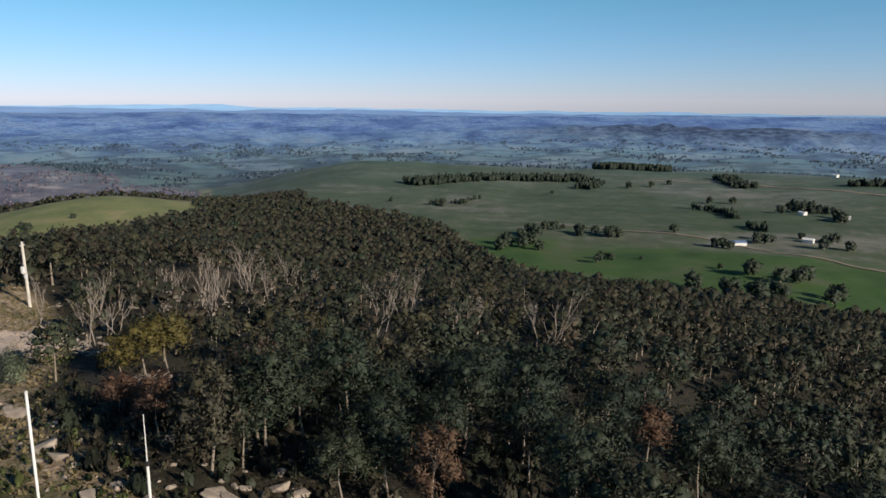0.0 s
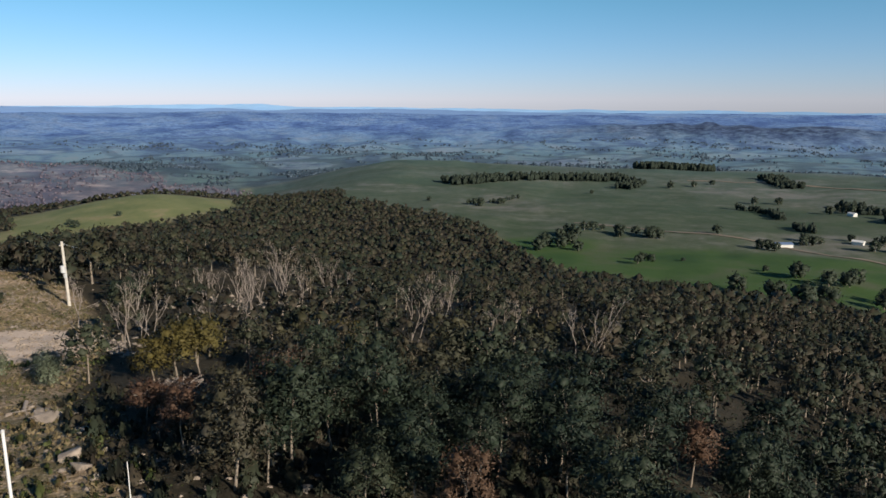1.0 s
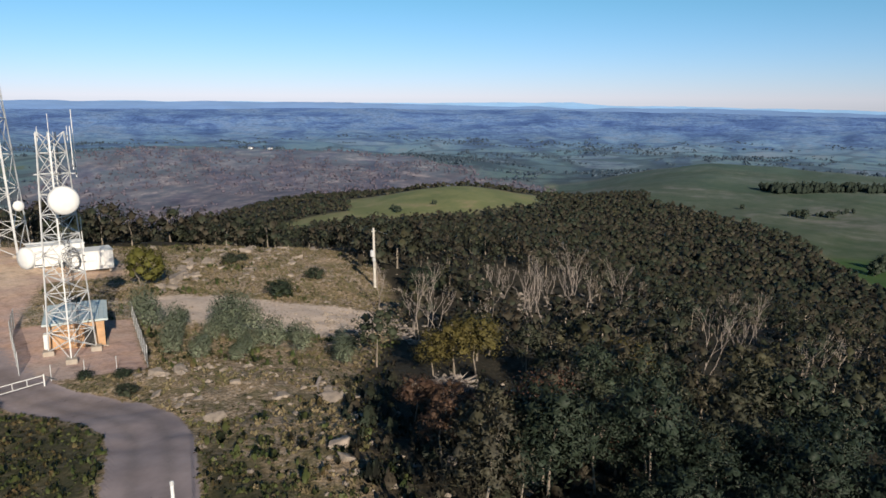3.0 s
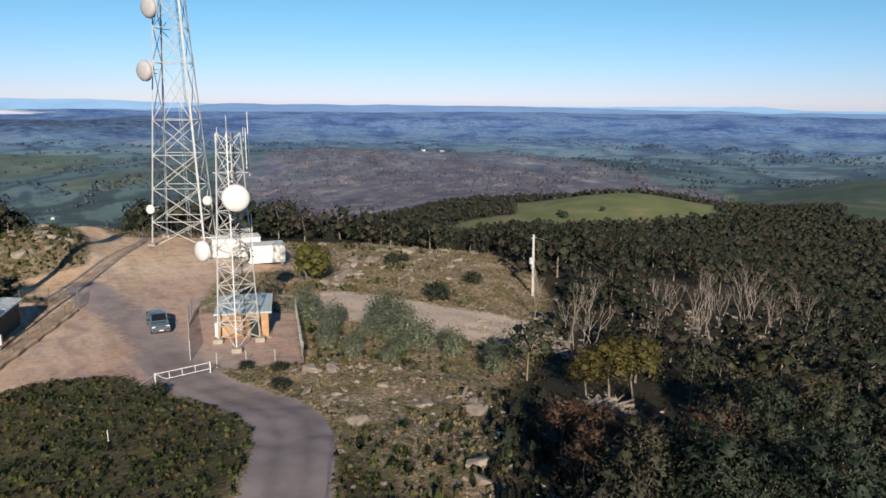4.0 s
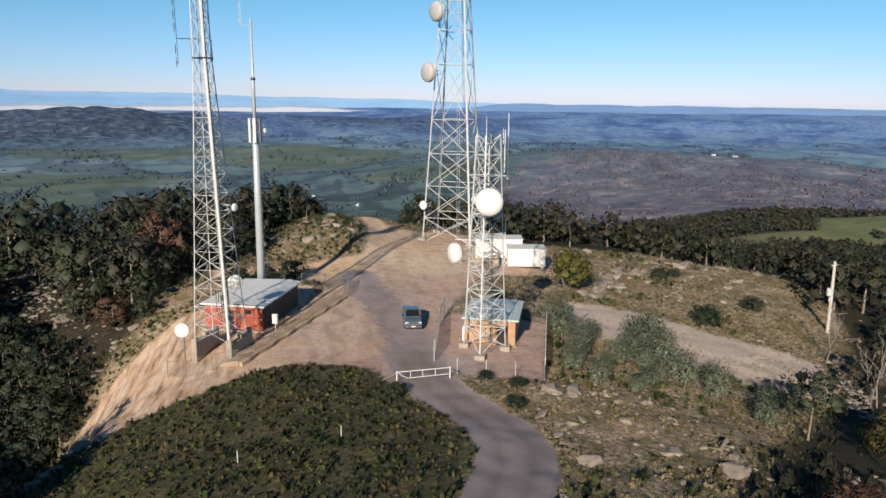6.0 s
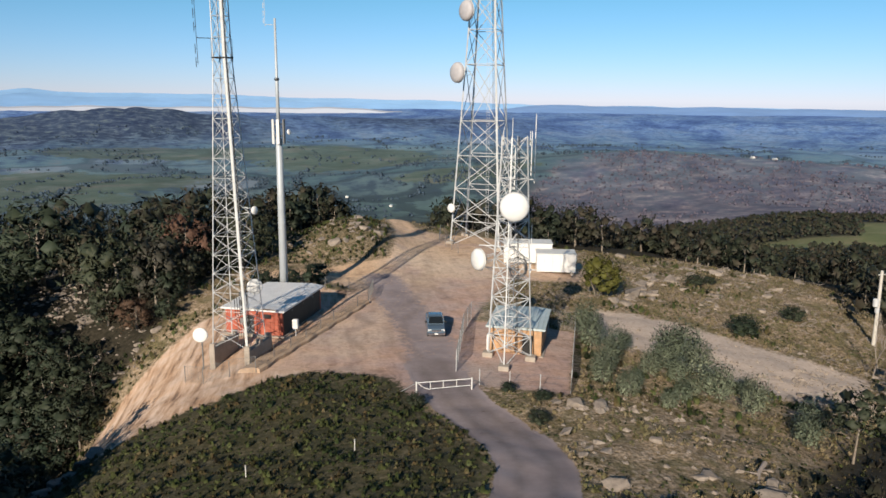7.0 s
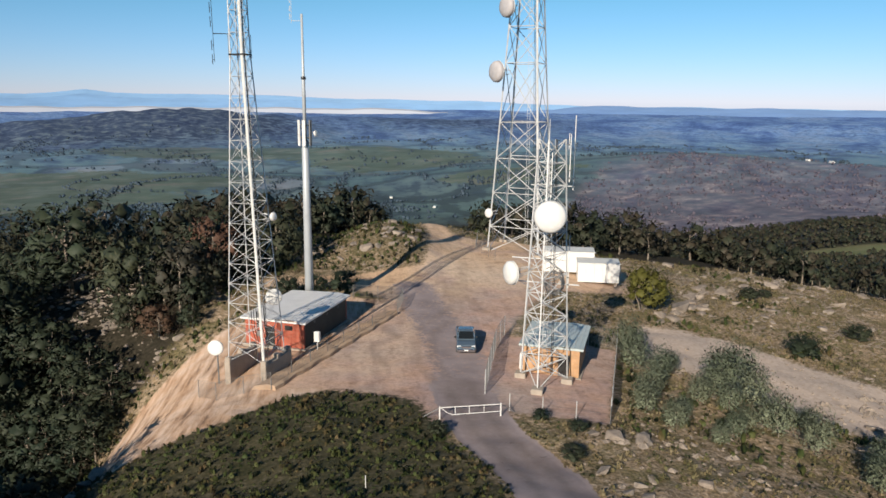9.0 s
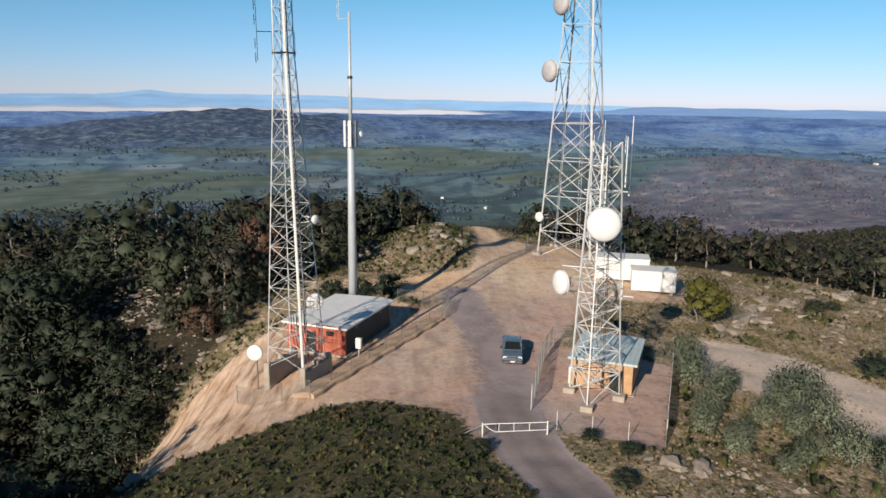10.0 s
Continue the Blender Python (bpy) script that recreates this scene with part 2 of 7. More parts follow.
# ---- geometry helpers ----
class Geo:
    """Collects vertices and faces of one mesh."""

    def __init__(self):
        self.v, self.f = [], []

    def add(self, vs, fs):
        n = len(self.v)
        self.v += [tuple(p) for p in vs]
        self.f += [tuple(n + i for i in f) for f in fs]
        return self

    def box(self, cx, cy, cz, sx, sy, sz, c=0.0, m=None):
        """A box about its centre, with its upright and top edges chamfered by c."""
        x, y, z = sx / 2, sy / 2, sz / 2
        if c <= 0:
            vs = [(i * x, j * y, k * z) for k in (-1, 1) for i, j in ((-1, -1), (1, -1), (1, 1), (-1, 1))]
            fs = [(3, 2, 1, 0), (4, 5, 6, 7)] + [(i, (i + 1) % 4, (i + 1) % 4 + 4, i + 4) for i in range(4)]
        else:
            def ring(xx, yy, zz, cc):
                return [(-xx + cc, -yy, zz), (xx - cc, -yy, zz), (xx, -yy + cc, zz), (xx, yy - cc, zz), (xx - cc, yy, zz), (-xx + cc, yy, zz), (-xx, yy - cc, zz), (-xx, -yy + cc, zz)]
            vs = ring(x, y, -z, c) + ring(x, y, z - c, c) + ring(x - c, y - c, z, c * 0.6)
            fs = [tuple(range(7, -1, -1)), tuple(range(16, 24))]
            for r in (0, 8):
                fs += [(r + i, r + (i + 1) % 8, r + 8 + (i + 1) % 8, r + 8 + i) for i in range(8)]
        t = Matrix.Translation((cx, cy, cz))
        if m is not None:
            t = t @ m
        return self.add([t @ Vector(p) for p in vs], fs)

    def tube(self, a, b, r, r2=None, n=6, cap=True):
        a, b = Vector(a), Vector(b)
        r2 = r if r2 is None else r2
        d = b - a
        if d.length < 1e-6:
            return self
        q = d.to_track_quat("Z", "Y").to_matrix()
        ring = [Vector((math.cos(2 * math.pi * i / n), math.sin(2 * math.pi * i / n), 0)) for i in range(n)]
        vs = [a + q @ (p * r) for p in ring] + [b + q @ (p * r2) for p in ring]
        fs = [(i, (i + 1) % n, (i + 1) % n + n, i + n) for i in range(n)]
        if cap:
            fs += [tuple(range(n - 1, -1, -1)), tuple(range(n, 2 * n))]
        return self.add(vs, fs)

    def path(self, pts, r, n=5, taper=1.0):
        k = len(pts) - 1
        for i in range(k):
            self.tube(pts[i], pts[i + 1], r * (1 + (taper - 1) * i / k), r * (1 + (taper - 1) * (i + 1) / k), n)
        return self

    def angle(self, a, b, w, t=0.012):
        """An L-section steel member from a to b."""
        a, b = Vector(a), Vector(b)
        q = (b - a).to_track_quat("Z", "Y").to_matrix()
        sec = [(0, 0), (w, 0), (w, t), (t, t), (t, w), (0, w)]
        vs = [e + q @ Vector((p[0] - w / 3, p[1] - w / 3, 0)) for e in (a, b) for p in sec]
        fs = [(i, (i + 1) % 6, (i + 1) % 6 + 6, i + 6) for i in range(6)] + [(5, 4, 3, 2, 1, 0), (6, 7, 8, 9, 10, 11)]
        return self.add(vs, fs)

    def sweep(self, pts, sec):
        """One continuous member: the closed section sec carried along pts."""
        n = len(sec)
        vs, fs = [], []
        for k, p in enumerate(pts):
            d = (Vector(pts[min(k + 1, len(pts) - 1)]) - Vector(pts[max(k - 1, 0)])).normalized()
            q = d.to_track_quat("Z", "Y").to_matrix()
            vs += [Vector(p) + q @ Vector((a, b, 0)) for a, b in sec]
            if k:
                fs += [((k - 1) * n + i, (k - 1) * n + (i + 1) % n, k * n + (i + 1) % n, k * n + i) for i in range(n)]
        fs += [tuple(range(n - 1, -1, -1)), tuple((len(pts) - 1) * n + i for i in range(n))]
        return self.add(vs, fs)

    def lathe(self, prof, n=20, m=None):
        """Turns (radius, height) pairs about z."""
        m = m or Matrix()
        vs, fs = [], []
        for r, z in prof:
            vs += [m @ Vector((r * math.cos(2 * math.pi * i / n), r * math.sin(2 * math.pi * i / n), z)) for i in range(n)]
        for k in range(len(prof) - 1):
            fs += [(k * n + i, k * n + (i + 1) % n, (k + 1) * n + (i + 1) % n, (k + 1) * n + i) for i in range(n)]
        fs += [tuple(range(n - 1, -1, -1)), tuple((len(prof) - 1) * n + i for i in range(n))]
        return self.add(vs, fs)

    def mesh(self, name, material, smooth=False):
        me = bpy.data.meshes.new(name)
        me.from_pydata(self.v, [], self.f)
        me.materials.append(material)
        if smooth:
            me.polygons.foreach_set("use_smooth", [True] * len(me.polygons))
        me.update()
        return me


def part(name, geo, material, parent=None, label="", smooth=False):
    ob = new(name, geo.mesh(name, material, smooth) if isinstance(geo, Geo) else geo)
    if parent is not None:
        ob.parent = parent
    if label:
        ob["label"] = label
    return ob


def thing(name, label, category, m=None, group="", kind=""):
    e = new(name)
    e.empty_display_size = 0.3
    if m is not None:
        e.matrix_world = m
    return tagged(e, label, category, group, kind)


def quad_mesh(name, verts, quads, mats, idx=None, smooth=False, normals=None):
    """A mesh of four-sided faces from arrays."""
    me = bpy.data.meshes.new(name)
    nv, nf = len(verts), len(quads)
    me.vertices.add(nv)
    me.vertices.foreach_set("co", np.asarray(verts, dtype=np.float32).ravel())
    me.loops.add(nf * 4)
    me.loops.foreach_set("vertex_index", np.asarray(quads, dtype=np.int32).ravel())
    me.polygons.add(nf)
    me.polygons.foreach_set("loop_start", np.arange(0, nf * 4, 4, dtype=np.int32))
    for mm in mats:
        me.materials.append(mm)
    if idx is not None:
        me.polygons.foreach_set("material_index", np.asarray(idx, dtype=np.int32))
    me.update(calc_edges=True)
    me.polygons.foreach_set("use_smooth", [smooth] * nf)
    me.validate()
    if normals is not None:
        me.normals_split_custom_set_from_vertices(np.asarray(normals, dtype=np.float32))
    return me


# ---- the lie of the land ----
def sstep(a, b, x):
    t = np.clip((x - a) / (b - a), 0, 1)
    return t * t * (3 - 2 * t)


def vnoise(x, y, seed=0):
    """Smooth lattice noise in -1..1."""
    xi, yi = np.floor(x), np.floor(y)
    fx, fy = x - xi, y - yi
    fx, fy = fx * fx * (3 - 2 * fx), fy * fy * (3 - 2 * fy)

    def hsh(i, j):
        s = np.sin(i * 127.1 + j * 311.7 + seed * 74.7) * 43758.5453
        return (s - np.floor(s)) * 2 - 1
    return (hsh(xi, yi) * (1 - fx) + hsh(xi + 1, yi) * fx) * (1 - fy) + (hsh(xi, yi + 1) * (1 - fx) + hsh(xi + 1, yi + 1) * fx) * fy


def fbm(x, y, octaves=4, seed=0):
    s, a = 0, 1.0
    for o in range(octaves):
        s = s + a * vnoise(x * 2 ** o, y * 2 ** o, seed + o)
        a *= 0.5
    return s


def inside(x, y, poly):
    c = np.zeros(np.shape(x), bool)
    for (x1, y1), (x2, y2) in zip(poly, poly[1:] + poly[:1]):
        c ^= ((y1 > y) != (y2 > y)) & (x < (x2 - x1) * (y - y1) / (y2 - y1 + 1e-12) + x1)
    return c


def edge_dist(x, y, line, closed=True):
    """Distance to a polyline."""
    d = np.full(np.shape(x), 1e9)
    pts = list(zip(line, line[1:] + line[:1])) if closed else list(zip(line, line[1:]))
    for (x1, y1), (x2, y2) in pts:
        dx, dy = x2 - x1, y2 - y1
        t = np.clip(((x - x1) * dx + (y - y1) * dy) / (dx * dx + dy * dy), 0, 1)
        d = np.minimum(d, np.hypot(x - x1 - t * dx, y - y1 - t * dy))
    return d


def soft_poly(x, y, poly, w=1.0):
    """1 inside, 0 outside, over a border of width w."""
    d = edge_dist(x, y, poly)
    return np.clip(0.5 + np.where(inside(x, y, poly), d, -d) / (2 * w), 0, 1)


R_KNOTS = [0, 60, 150, 300, 450, 650, 900, 1050, 1300, 1600, 2000, 3000, 3800, 4300, 4850]
Z_NORTH = [-4, -9, -22, -62, -100, -135, -160, -170, -178, -180, -177, -155, -118, -84, -45]
Z_SPUR = [-4, -9, -21, -46, -74, -98, -103, -125, -160, -174, -176, -153, -118, -84, -45]
Z_SOUTH = [-4, -12, -30, -66, -97, -102, -105, -102, -96, -125, -168, -155, -124, -94, -62]


def land(x, y):
    """The height of the ground."""
    x, y = np.asarray(x, float), np.asarray(y, float)
    r = np.hypot(x, y)
    b = np.degrees(np.arctan2(x, y))
    zn, zs, zr = (np.interp(r, R_KNOTS, k) for k in (Z_NORTH, Z_SPUR, Z_SOUTH))
    k1, k2 = sstep(22, 42, b) * (1 - sstep(120, 170, b)), sstep(56, 70, b) * (1 - sstep(120, 170, b))
    far = zn + (zs - zn) * k1 + (zr - zs) * k2
    far = far + fbm(x / 420, y / 420, 3, 5) * np.interp(r, [100, 600, 2000, 4000], [0, 3, 9, 6])
    far = far + fbm(x / 60, y / 60, 3, 9) * np.interp(r, [60, 200, 900], [0, 2.0, 1.5])
    far = far + (vnoise(b / 9 + 3, r / 330, 41) * 0.6 + vnoise(b / 4, r / 210, 43) * 0.4) * np.interp(r, [1500, 2400, 3400, 4600], [0, 5, 8, 7])
    for hb, hr, amp, sl, sr in ((33, 1780, 62, 480, 330), (22, 1900, 26, 300, 260), (-15, 3350, 92, 400, 260), (-3, 3600, 30, 600, 240), (9, 3700, 26, 600, 240), (30, 3950, 14, 900, 250), (89, 3450, 36, 420, 240), (100, 3500, 22, 420, 220), (60, 4200, 8, 1200, 200), (5, 2500, 22, 380, 220), (49.8, 850, 19, 60, 70)):
        a = radians(hb)
        cx, cy = math.sin(a) * hr, math.cos(a) * hr
        rad, lat = (x - cx) * math.sin(a) + (y - cy) * math.cos(a), (x - cx) * math.cos(a) - (y - cy) * math.sin(a)
        far = far + amp * np.exp(-(rad / sr) ** 2 / 2 - (lat / sl) ** 2 / 2)
    far = far + np.interp(r, [2600, 3000, 3700, 4200], [0, 1, 1, 0]) * (np.abs(fbm(x / 170, y / 170, 3, 201)) * 16 - 6)
    # summit
    spine = np.interp(y, [-20, 60, 130], [2, 6, 12])
    d = x - spine
    rise = 4.4 * np.exp(-((x - 1) / 22) ** 2 / 2 - ((y - 8) / 20) ** 2 / 2)
    right = 0.165 * np.logaddexp(0, (d - 13) / 3) * 3 * (1 - 0.35 * np.exp(-((y - 88) / 26) ** 2))
    left = 0.42 * np.logaddexp(0, (-d - 20) / 2.5) * 2.5 * (1 - 0.80 * sstep(62, 92, y))
    gully = 15.0 * np.exp(-((x + 40) / 10) ** 2 / 2 - ((y - 60) / 12) ** 2 / 2)
    back = 0.30 * np.logaddexp(0, (y - 128) / 4) * 4
    front = 0.25 * np.logaddexp(0, (-y - 15) / 4) * 4
    knoll = 4.2 * np.exp(-((x - 2.4) / 5.4) ** 2 / 2 - ((y - 109) / 7.5) ** 2 / 2) + 1.9 * np.exp(-((x - 10.5) / 4.5) ** 2 / 2 - ((y - 124) / 5.5) ** 2 / 2)
    near = -3.5 + rise - right - left - back - front - gully + knoll
    near = near + fbm(x / 9, y / 9, 3, 2) * 0.25 * (1 - yard_mask(x, y)) + fbm(x / 2.2, y / 2.2, 2, 3) * 0.10 * (1 - yard_mask(x, y))
    k = sstep(85, 170, np.hypot(x - 10, y - 50))
    return near * (1 - k) + far * k


YARD = [(3.6, 44.5), (9.4, 44.8), (10.5, 49), (11.2, 61), (16, 72), (22, 84), (36, 85), (38, 98), (30, 114), (20, 116), (14, 118), (12.5, 134), (9.8, 134), (10, 116), (9, 104), (7, 95.5), (-3, 92), (-14, 92), (-14, 88.5), (-4, 87.5), (1.5, 80), (-9.3, 53.8), (-4.5, 52.6), (2.5, 49.5)]
PAD = [(8.6, 46.5), (16.2, 43.6), (23.5, 62), (12, 66)]
APRON = [(-19.5, 44.5), (-12, 47.2), (-7, 51.5), (-4.5, 52.6), (-2, 60), (3, 78), (-4, 82), (-12, 78), (-17, 75), (-24, 67), (-27, 60), (-24.5, 52)]
ROAD = [(6.4, 52), (6.7, 46), (7.2, 42), (8.4, 38), (9.2, 34), (9.1, 30), (7.8, 26), (5.9, 22), (3.2, 17), (-2, 10), (-9, 3), (-16, -3)]
CLEAR = [(24, 62), (31, 57), (39, 47.5), (47, 47), (54, 55), (47, 61), (38, 69), (30, 72)]
OPEN = [(-22, 30), (-27, 48), (-30, 62), (-24, 74), (-20, 82), (-22, 90), (-13, 97), (-12, 110), (-9, 121), (4, 133), (17, 132), (26, 124), (40, 110), (54, 114), (66, 112), (80, 102), (76, 82), (70, 70), (62, 60), (54, 50), (42, 42), (29, 31), (20.5, 22), (13, 12), (9, 2), (-4, -10), (-22, -6)]


def yard_mask(x, y):
    return np.maximum(soft_poly(x, y, YARD, 1.5), soft_poly(x, y, PAD, 1.0))


def height(x, y):
    return float(land(np.array([x]), np.array([y]))[0])

# ---- ground ----
def paddock_edge(b):
    return np.interp(b, [20, 30, 42, 50, 56, 60, 67, 75, 80, 84, 95, 108, 125], [700, 690, 690, 710, 780, 960, 880, 720, 560, 480, 410, 372, 372])


def zones(x, y):
    r, b = np.hypot(x, y), np.degrees(np.arctan2(x, y))
    wob = fbm(x / 70, y / 70, 3, 21) * 22
    z = {}
    z["dirt"] = yard_mask(x, y)
    d_road = edge_dist(x, y, ROAD, False)
    d_mid = edge_dist(x, y, [(6.4, 46), (7.4, 60), (6.0, 74), (5.0, 86)], False)
    z["bitumen"] = np.maximum(1 - sstep(2.1, 2.8, d_road), 0.66 * (1 - sstep(1.2, 5.0, d_mid)))
    z["wheel"] = np.exp(-((d_road - 0.95) / 0.38) ** 2) * (1 - sstep(50, 54, y))
    z["sand"] = sstep(70, 92, y) + 0.5 * (1 - sstep(-2, 3, x - (y - 50) * 0.3))
    z["track"] = np.maximum.reduce([w * 0.7 * (1 - sstep(0.25, 1.0, edge_dist(x, y, ln, False))) for ln, w in (([(4.6, 52), (3.4, 60), (4.2, 68), (8.5, 76), (9.5, 88)], 0.8), ([(6.0, 52), (4.9, 60), (5.8, 67), (9.8, 75), (11, 88)], 0.8), ([(0.5, 58), (-0.8, 63), (2.0, 66), (0.8, 70)], 0.9), ([(8.0, 86), (9.5, 96), (9.0, 110), (9.0, 130)], 0.6), ([(12.5, 74), (11.0, 82), (12.5, 92), (13.5, 99)], 0.8), ([(-6, 55), (-2, 58), (3, 57.5)], 0.5))])
    z["track"] = np.maximum(z["track"], 0.55 * (1 - sstep(1.3, 2.6, d_road)) * sstep(31, 37, y))
    z["granite"] = soft_poly(x, y, APRON, 1.2)
    z["gravel"] = soft_poly(x, y, CLEAR, 1.6)
    pad = sstep(-12, 12, r + wob * 0.5 - paddock_edge(b)) * sstep(24, 26, b) * (1 - sstep(1380, 1480, r + wob))
    pad = pad * np.where(b < 57, 1 - sstep(860, 880, r + wob * 0.4), 1) * (1 - ((b > 56.5) & (b < 65) & (r < 1000)))
    pad = pad * np.where(b < 41, 1 - sstep(745, 760, r), 1)
    z["paddock"] = pad
    z["lush"] = pad * np.where(b > 70, 1 - sstep(600, 640, r + wob), 0.0)
    z["meadow"] = pad * (b < 58)
    # darker green-brown ground tint beneath the heath shrubs and on the knoll
    z["groundcover"] = np.maximum(sstep(2.3, 3.4, d_road) * (1 - sstep(52, 54, y)) * (1 - sstep(8, 11, x)), 0.6 * np.exp(-((x - 1.5) / 7) ** 4 - ((y - 107) / 10) ** 4))
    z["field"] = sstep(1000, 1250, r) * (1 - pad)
    ba = radians(33)
    lat = x * math.cos(ba) - y * math.sin(ba)
    z["burnt"] = sstep(950, 1050, r) * (1 - sstep(1780, 1900, r + wob * 2)) * sstep(-420, -330, lat + wob * 2) * (1 - sstep(380, 520, lat - (1700 - r) * 0.25 + wob * 2))
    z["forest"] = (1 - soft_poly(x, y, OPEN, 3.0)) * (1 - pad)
    # how strongly painted haze tints the ground, by distance
    z["air_haze"] = sstep(600, 3300, r)
    z["streak"] = fbm(b * 0.55, r / 210 + 40, 4, 91) * 0.5 + fbm(b * 1.6, r / 120, 2, 95) * 0.3
    z["bearing"] = b
    z["reach"] = r
    z["hill_pasture"] = sum(np.exp(-(((x - hr * math.sin(radians(hb))) / ex) ** 2 + ((y - hr * math.cos(radians(hb))) / ey) ** 2) / 2) for hb, hr, ex, ey in ((3.0, 2200, 190, 200), (-20, 1900, 330, 150), (-11, 2500, 300, 130), (17, 2100, 120, 100), (-26, 1560, 260, 120), (12, 1640, 130, 70)))
    # stronger painted haze on the farthest land
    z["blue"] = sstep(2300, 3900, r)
    z["wooded_hill"] = sum(np.exp(-(((x - hr * math.sin(radians(hb))) / ex) ** 2 + ((y - hr * math.cos(radians(hb))) / ex) ** 2) / 2) for hb, hr, ex in ((-14, 3230, 360), (-9, 3300, 260), (-20, 3200, 330), (-27, 3200, 330), (4, 3650, 240), (89, 3400, 260), (97, 3450, 240), (104, 3500, 200), (12, 3650, 260)))
    return z


def build_ground():
    az = np.radians(np.concatenate([np.arange(-50, 128, 0.5), np.arange(128, 310, 3.0)]))
    rr = np.concatenate([[0.0], np.arange(3, 15, 3), np.arange(15, 26, 1.0), np.arange(26, 132, 0.55), 132 * (4880 / 132) ** np.linspace(0, 1, 130)])
    na, nr = len(az), len(rr)
    A, R = np.meshgrid(az, rr)
    X, Y = R * np.sin(A), R * np.cos(A)
    Z = land(X, Y)
    V = np.stack([X, Y, Z], -1).reshape(-1, 3)
    i, j = np.meshgrid(np.arange(nr - 1), np.arange(na), indexing="ij")
    j2 = (j + 1) % na
    Q = np.stack([i * na + j, (i + 1) * na + j, (i + 1) * na + j2, i * na + j2], -1).reshape(-1, 4)[:, ::-1]
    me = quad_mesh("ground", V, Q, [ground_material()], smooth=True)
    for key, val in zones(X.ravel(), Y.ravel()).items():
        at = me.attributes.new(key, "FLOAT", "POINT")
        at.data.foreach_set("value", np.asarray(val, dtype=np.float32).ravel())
    return tagged(new("ground", me), "rocky summit, wooded slopes and farmland running to the horizon", "ground", kind="structure")


def ground_material():
    m, nt, b = mat("hill_ground", 0.95)
    v = world_coords(nt)
    n1, n2, n3 = noise_tex(nt, v, 0.35, 6), noise_tex(nt, v, 2.2, 5, 0.7), noise_tex(nt, v, 0.06, 4)
    n4 = noise_tex(nt, v, 0.010, 5)

    def zone(name, soft=0.35, tex=n2):
        a = nt.nodes.new("ShaderNodeAttribute")
        a.attribute_name = name
        k = mathn(nt, "ADD", a.outputs["Fac"], mathn(nt, "MULTIPLY", mathn(nt, "SUBTRACT", tex, 0.5), 1.1))
        k = mathn(nt, "DIVIDE", mathn(nt, "SUBTRACT", k, 0.5 - soft / 2), soft, True)
        return k

    def fac(name):
        a = nt.nodes.new("ShaderNodeAttribute")
        a.attribute_name = name
        return a.outputs["Fac"]
    heath = ramp(nt, n2, [(0.30, (0.08705, 0.07109, 0.03705)), (0.42, (0.1814, 0.1378, 0.08521)), (0.54, (0.2902, 0.2285, 0.163)), (0.66, (0.4352, 0.3627, 0.2964))])
    heath = mixc(nt, ramp(nt, n1, [(0.47, (0, 0, 0)), (0.60, (0.7, 0.7, 0.7))]), heath, (0.0897, 0.0858, 0.03588))
    heath = mixc(nt, 1.0, heath, ramp(nt, noise_tex(nt, v, 4.5, 6, 0.8), [(0.36, (0.28, 0.29, 0.25)), (0.48, (0.95, 0.95, 0.95)), (0.60, (1.65, 1.55, 1.45))]), "MULTIPLY")
    # forest floor, near black: the trees' shade is put into its colour
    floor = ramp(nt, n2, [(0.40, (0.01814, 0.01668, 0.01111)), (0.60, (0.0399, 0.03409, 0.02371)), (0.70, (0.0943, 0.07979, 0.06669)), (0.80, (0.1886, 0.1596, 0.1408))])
    heath = mixc(nt, mathn(nt, "MULTIPLY", fac("groundcover"), 0.85), heath, ramp(nt, n2, [(0.35, (0.018, 0.022, 0.009)), (0.55, (0.034, 0.037, 0.016)), (0.72, (0.066, 0.058, 0.03))]))
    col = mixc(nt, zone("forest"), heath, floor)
    gran = ramp(nt, n1, [(0.25, (0.3337, 0.2394, 0.1778)), (0.45, (0.5078, 0.3845, 0.3038)), (0.62, (0.4643, 0.3192, 0.2223)), (0.8, (0.3772, 0.3264, 0.2964))])
    gv = nt.nodes.new("ShaderNodeMapping")
    gv.inputs["Rotation"].default_value = (0, 0, radians(-28))
    gv.inputs["Scale"].default_value = (1.1, 0.16, 0.5)
    nt.links.new(v, gv.inputs["Vector"])
    wave = noise_tex(nt, gv.outputs["Vector"], 1.0, 7, 0.68)
    gran = mixc(nt, 1.0, gran, ramp(nt, wave, [(0.36, (0.42, 0.38, 0.36)), (0.44, (0.92, 0.84, 0.76)), (0.52, (1.10, 1.08, 1.06)), (0.62, (1.30, 1.34, 1.38))]), "MULTIPLY")
    col = mixc(nt, zone("granite", 0.25), col, gran)
    dirt = ramp(nt, n1, [(0.3, (0.4352, 0.2844, 0.2161)), (0.5, (0.4497, 0.3128, 0.2681)), (0.66, (0.3627, 0.2702, 0.2561))])
    dirt = mixc(nt, ramp(nt, noise_tex(nt, v, 0.11, 4), [(0.46, (0, 0, 0)), (0.62, (0.7, 0.7, 0.7))]), dirt, (0.39, 0.3237, 0.3003))
    dirt = mixc(nt, mathn(nt, "MULTIPLY", fac("sand"), ramp(nt, noise_tex(nt, v, 0.16, 5), [(0.36, (0.25, 0.25, 0.25)), (0.54, (0.95, 0.95, 0.95))]), True), dirt, ramp(nt, n3, [(0.35, (0.55, 0.385, 0.26)), (0.65, (0.58, 0.455, 0.355))]))
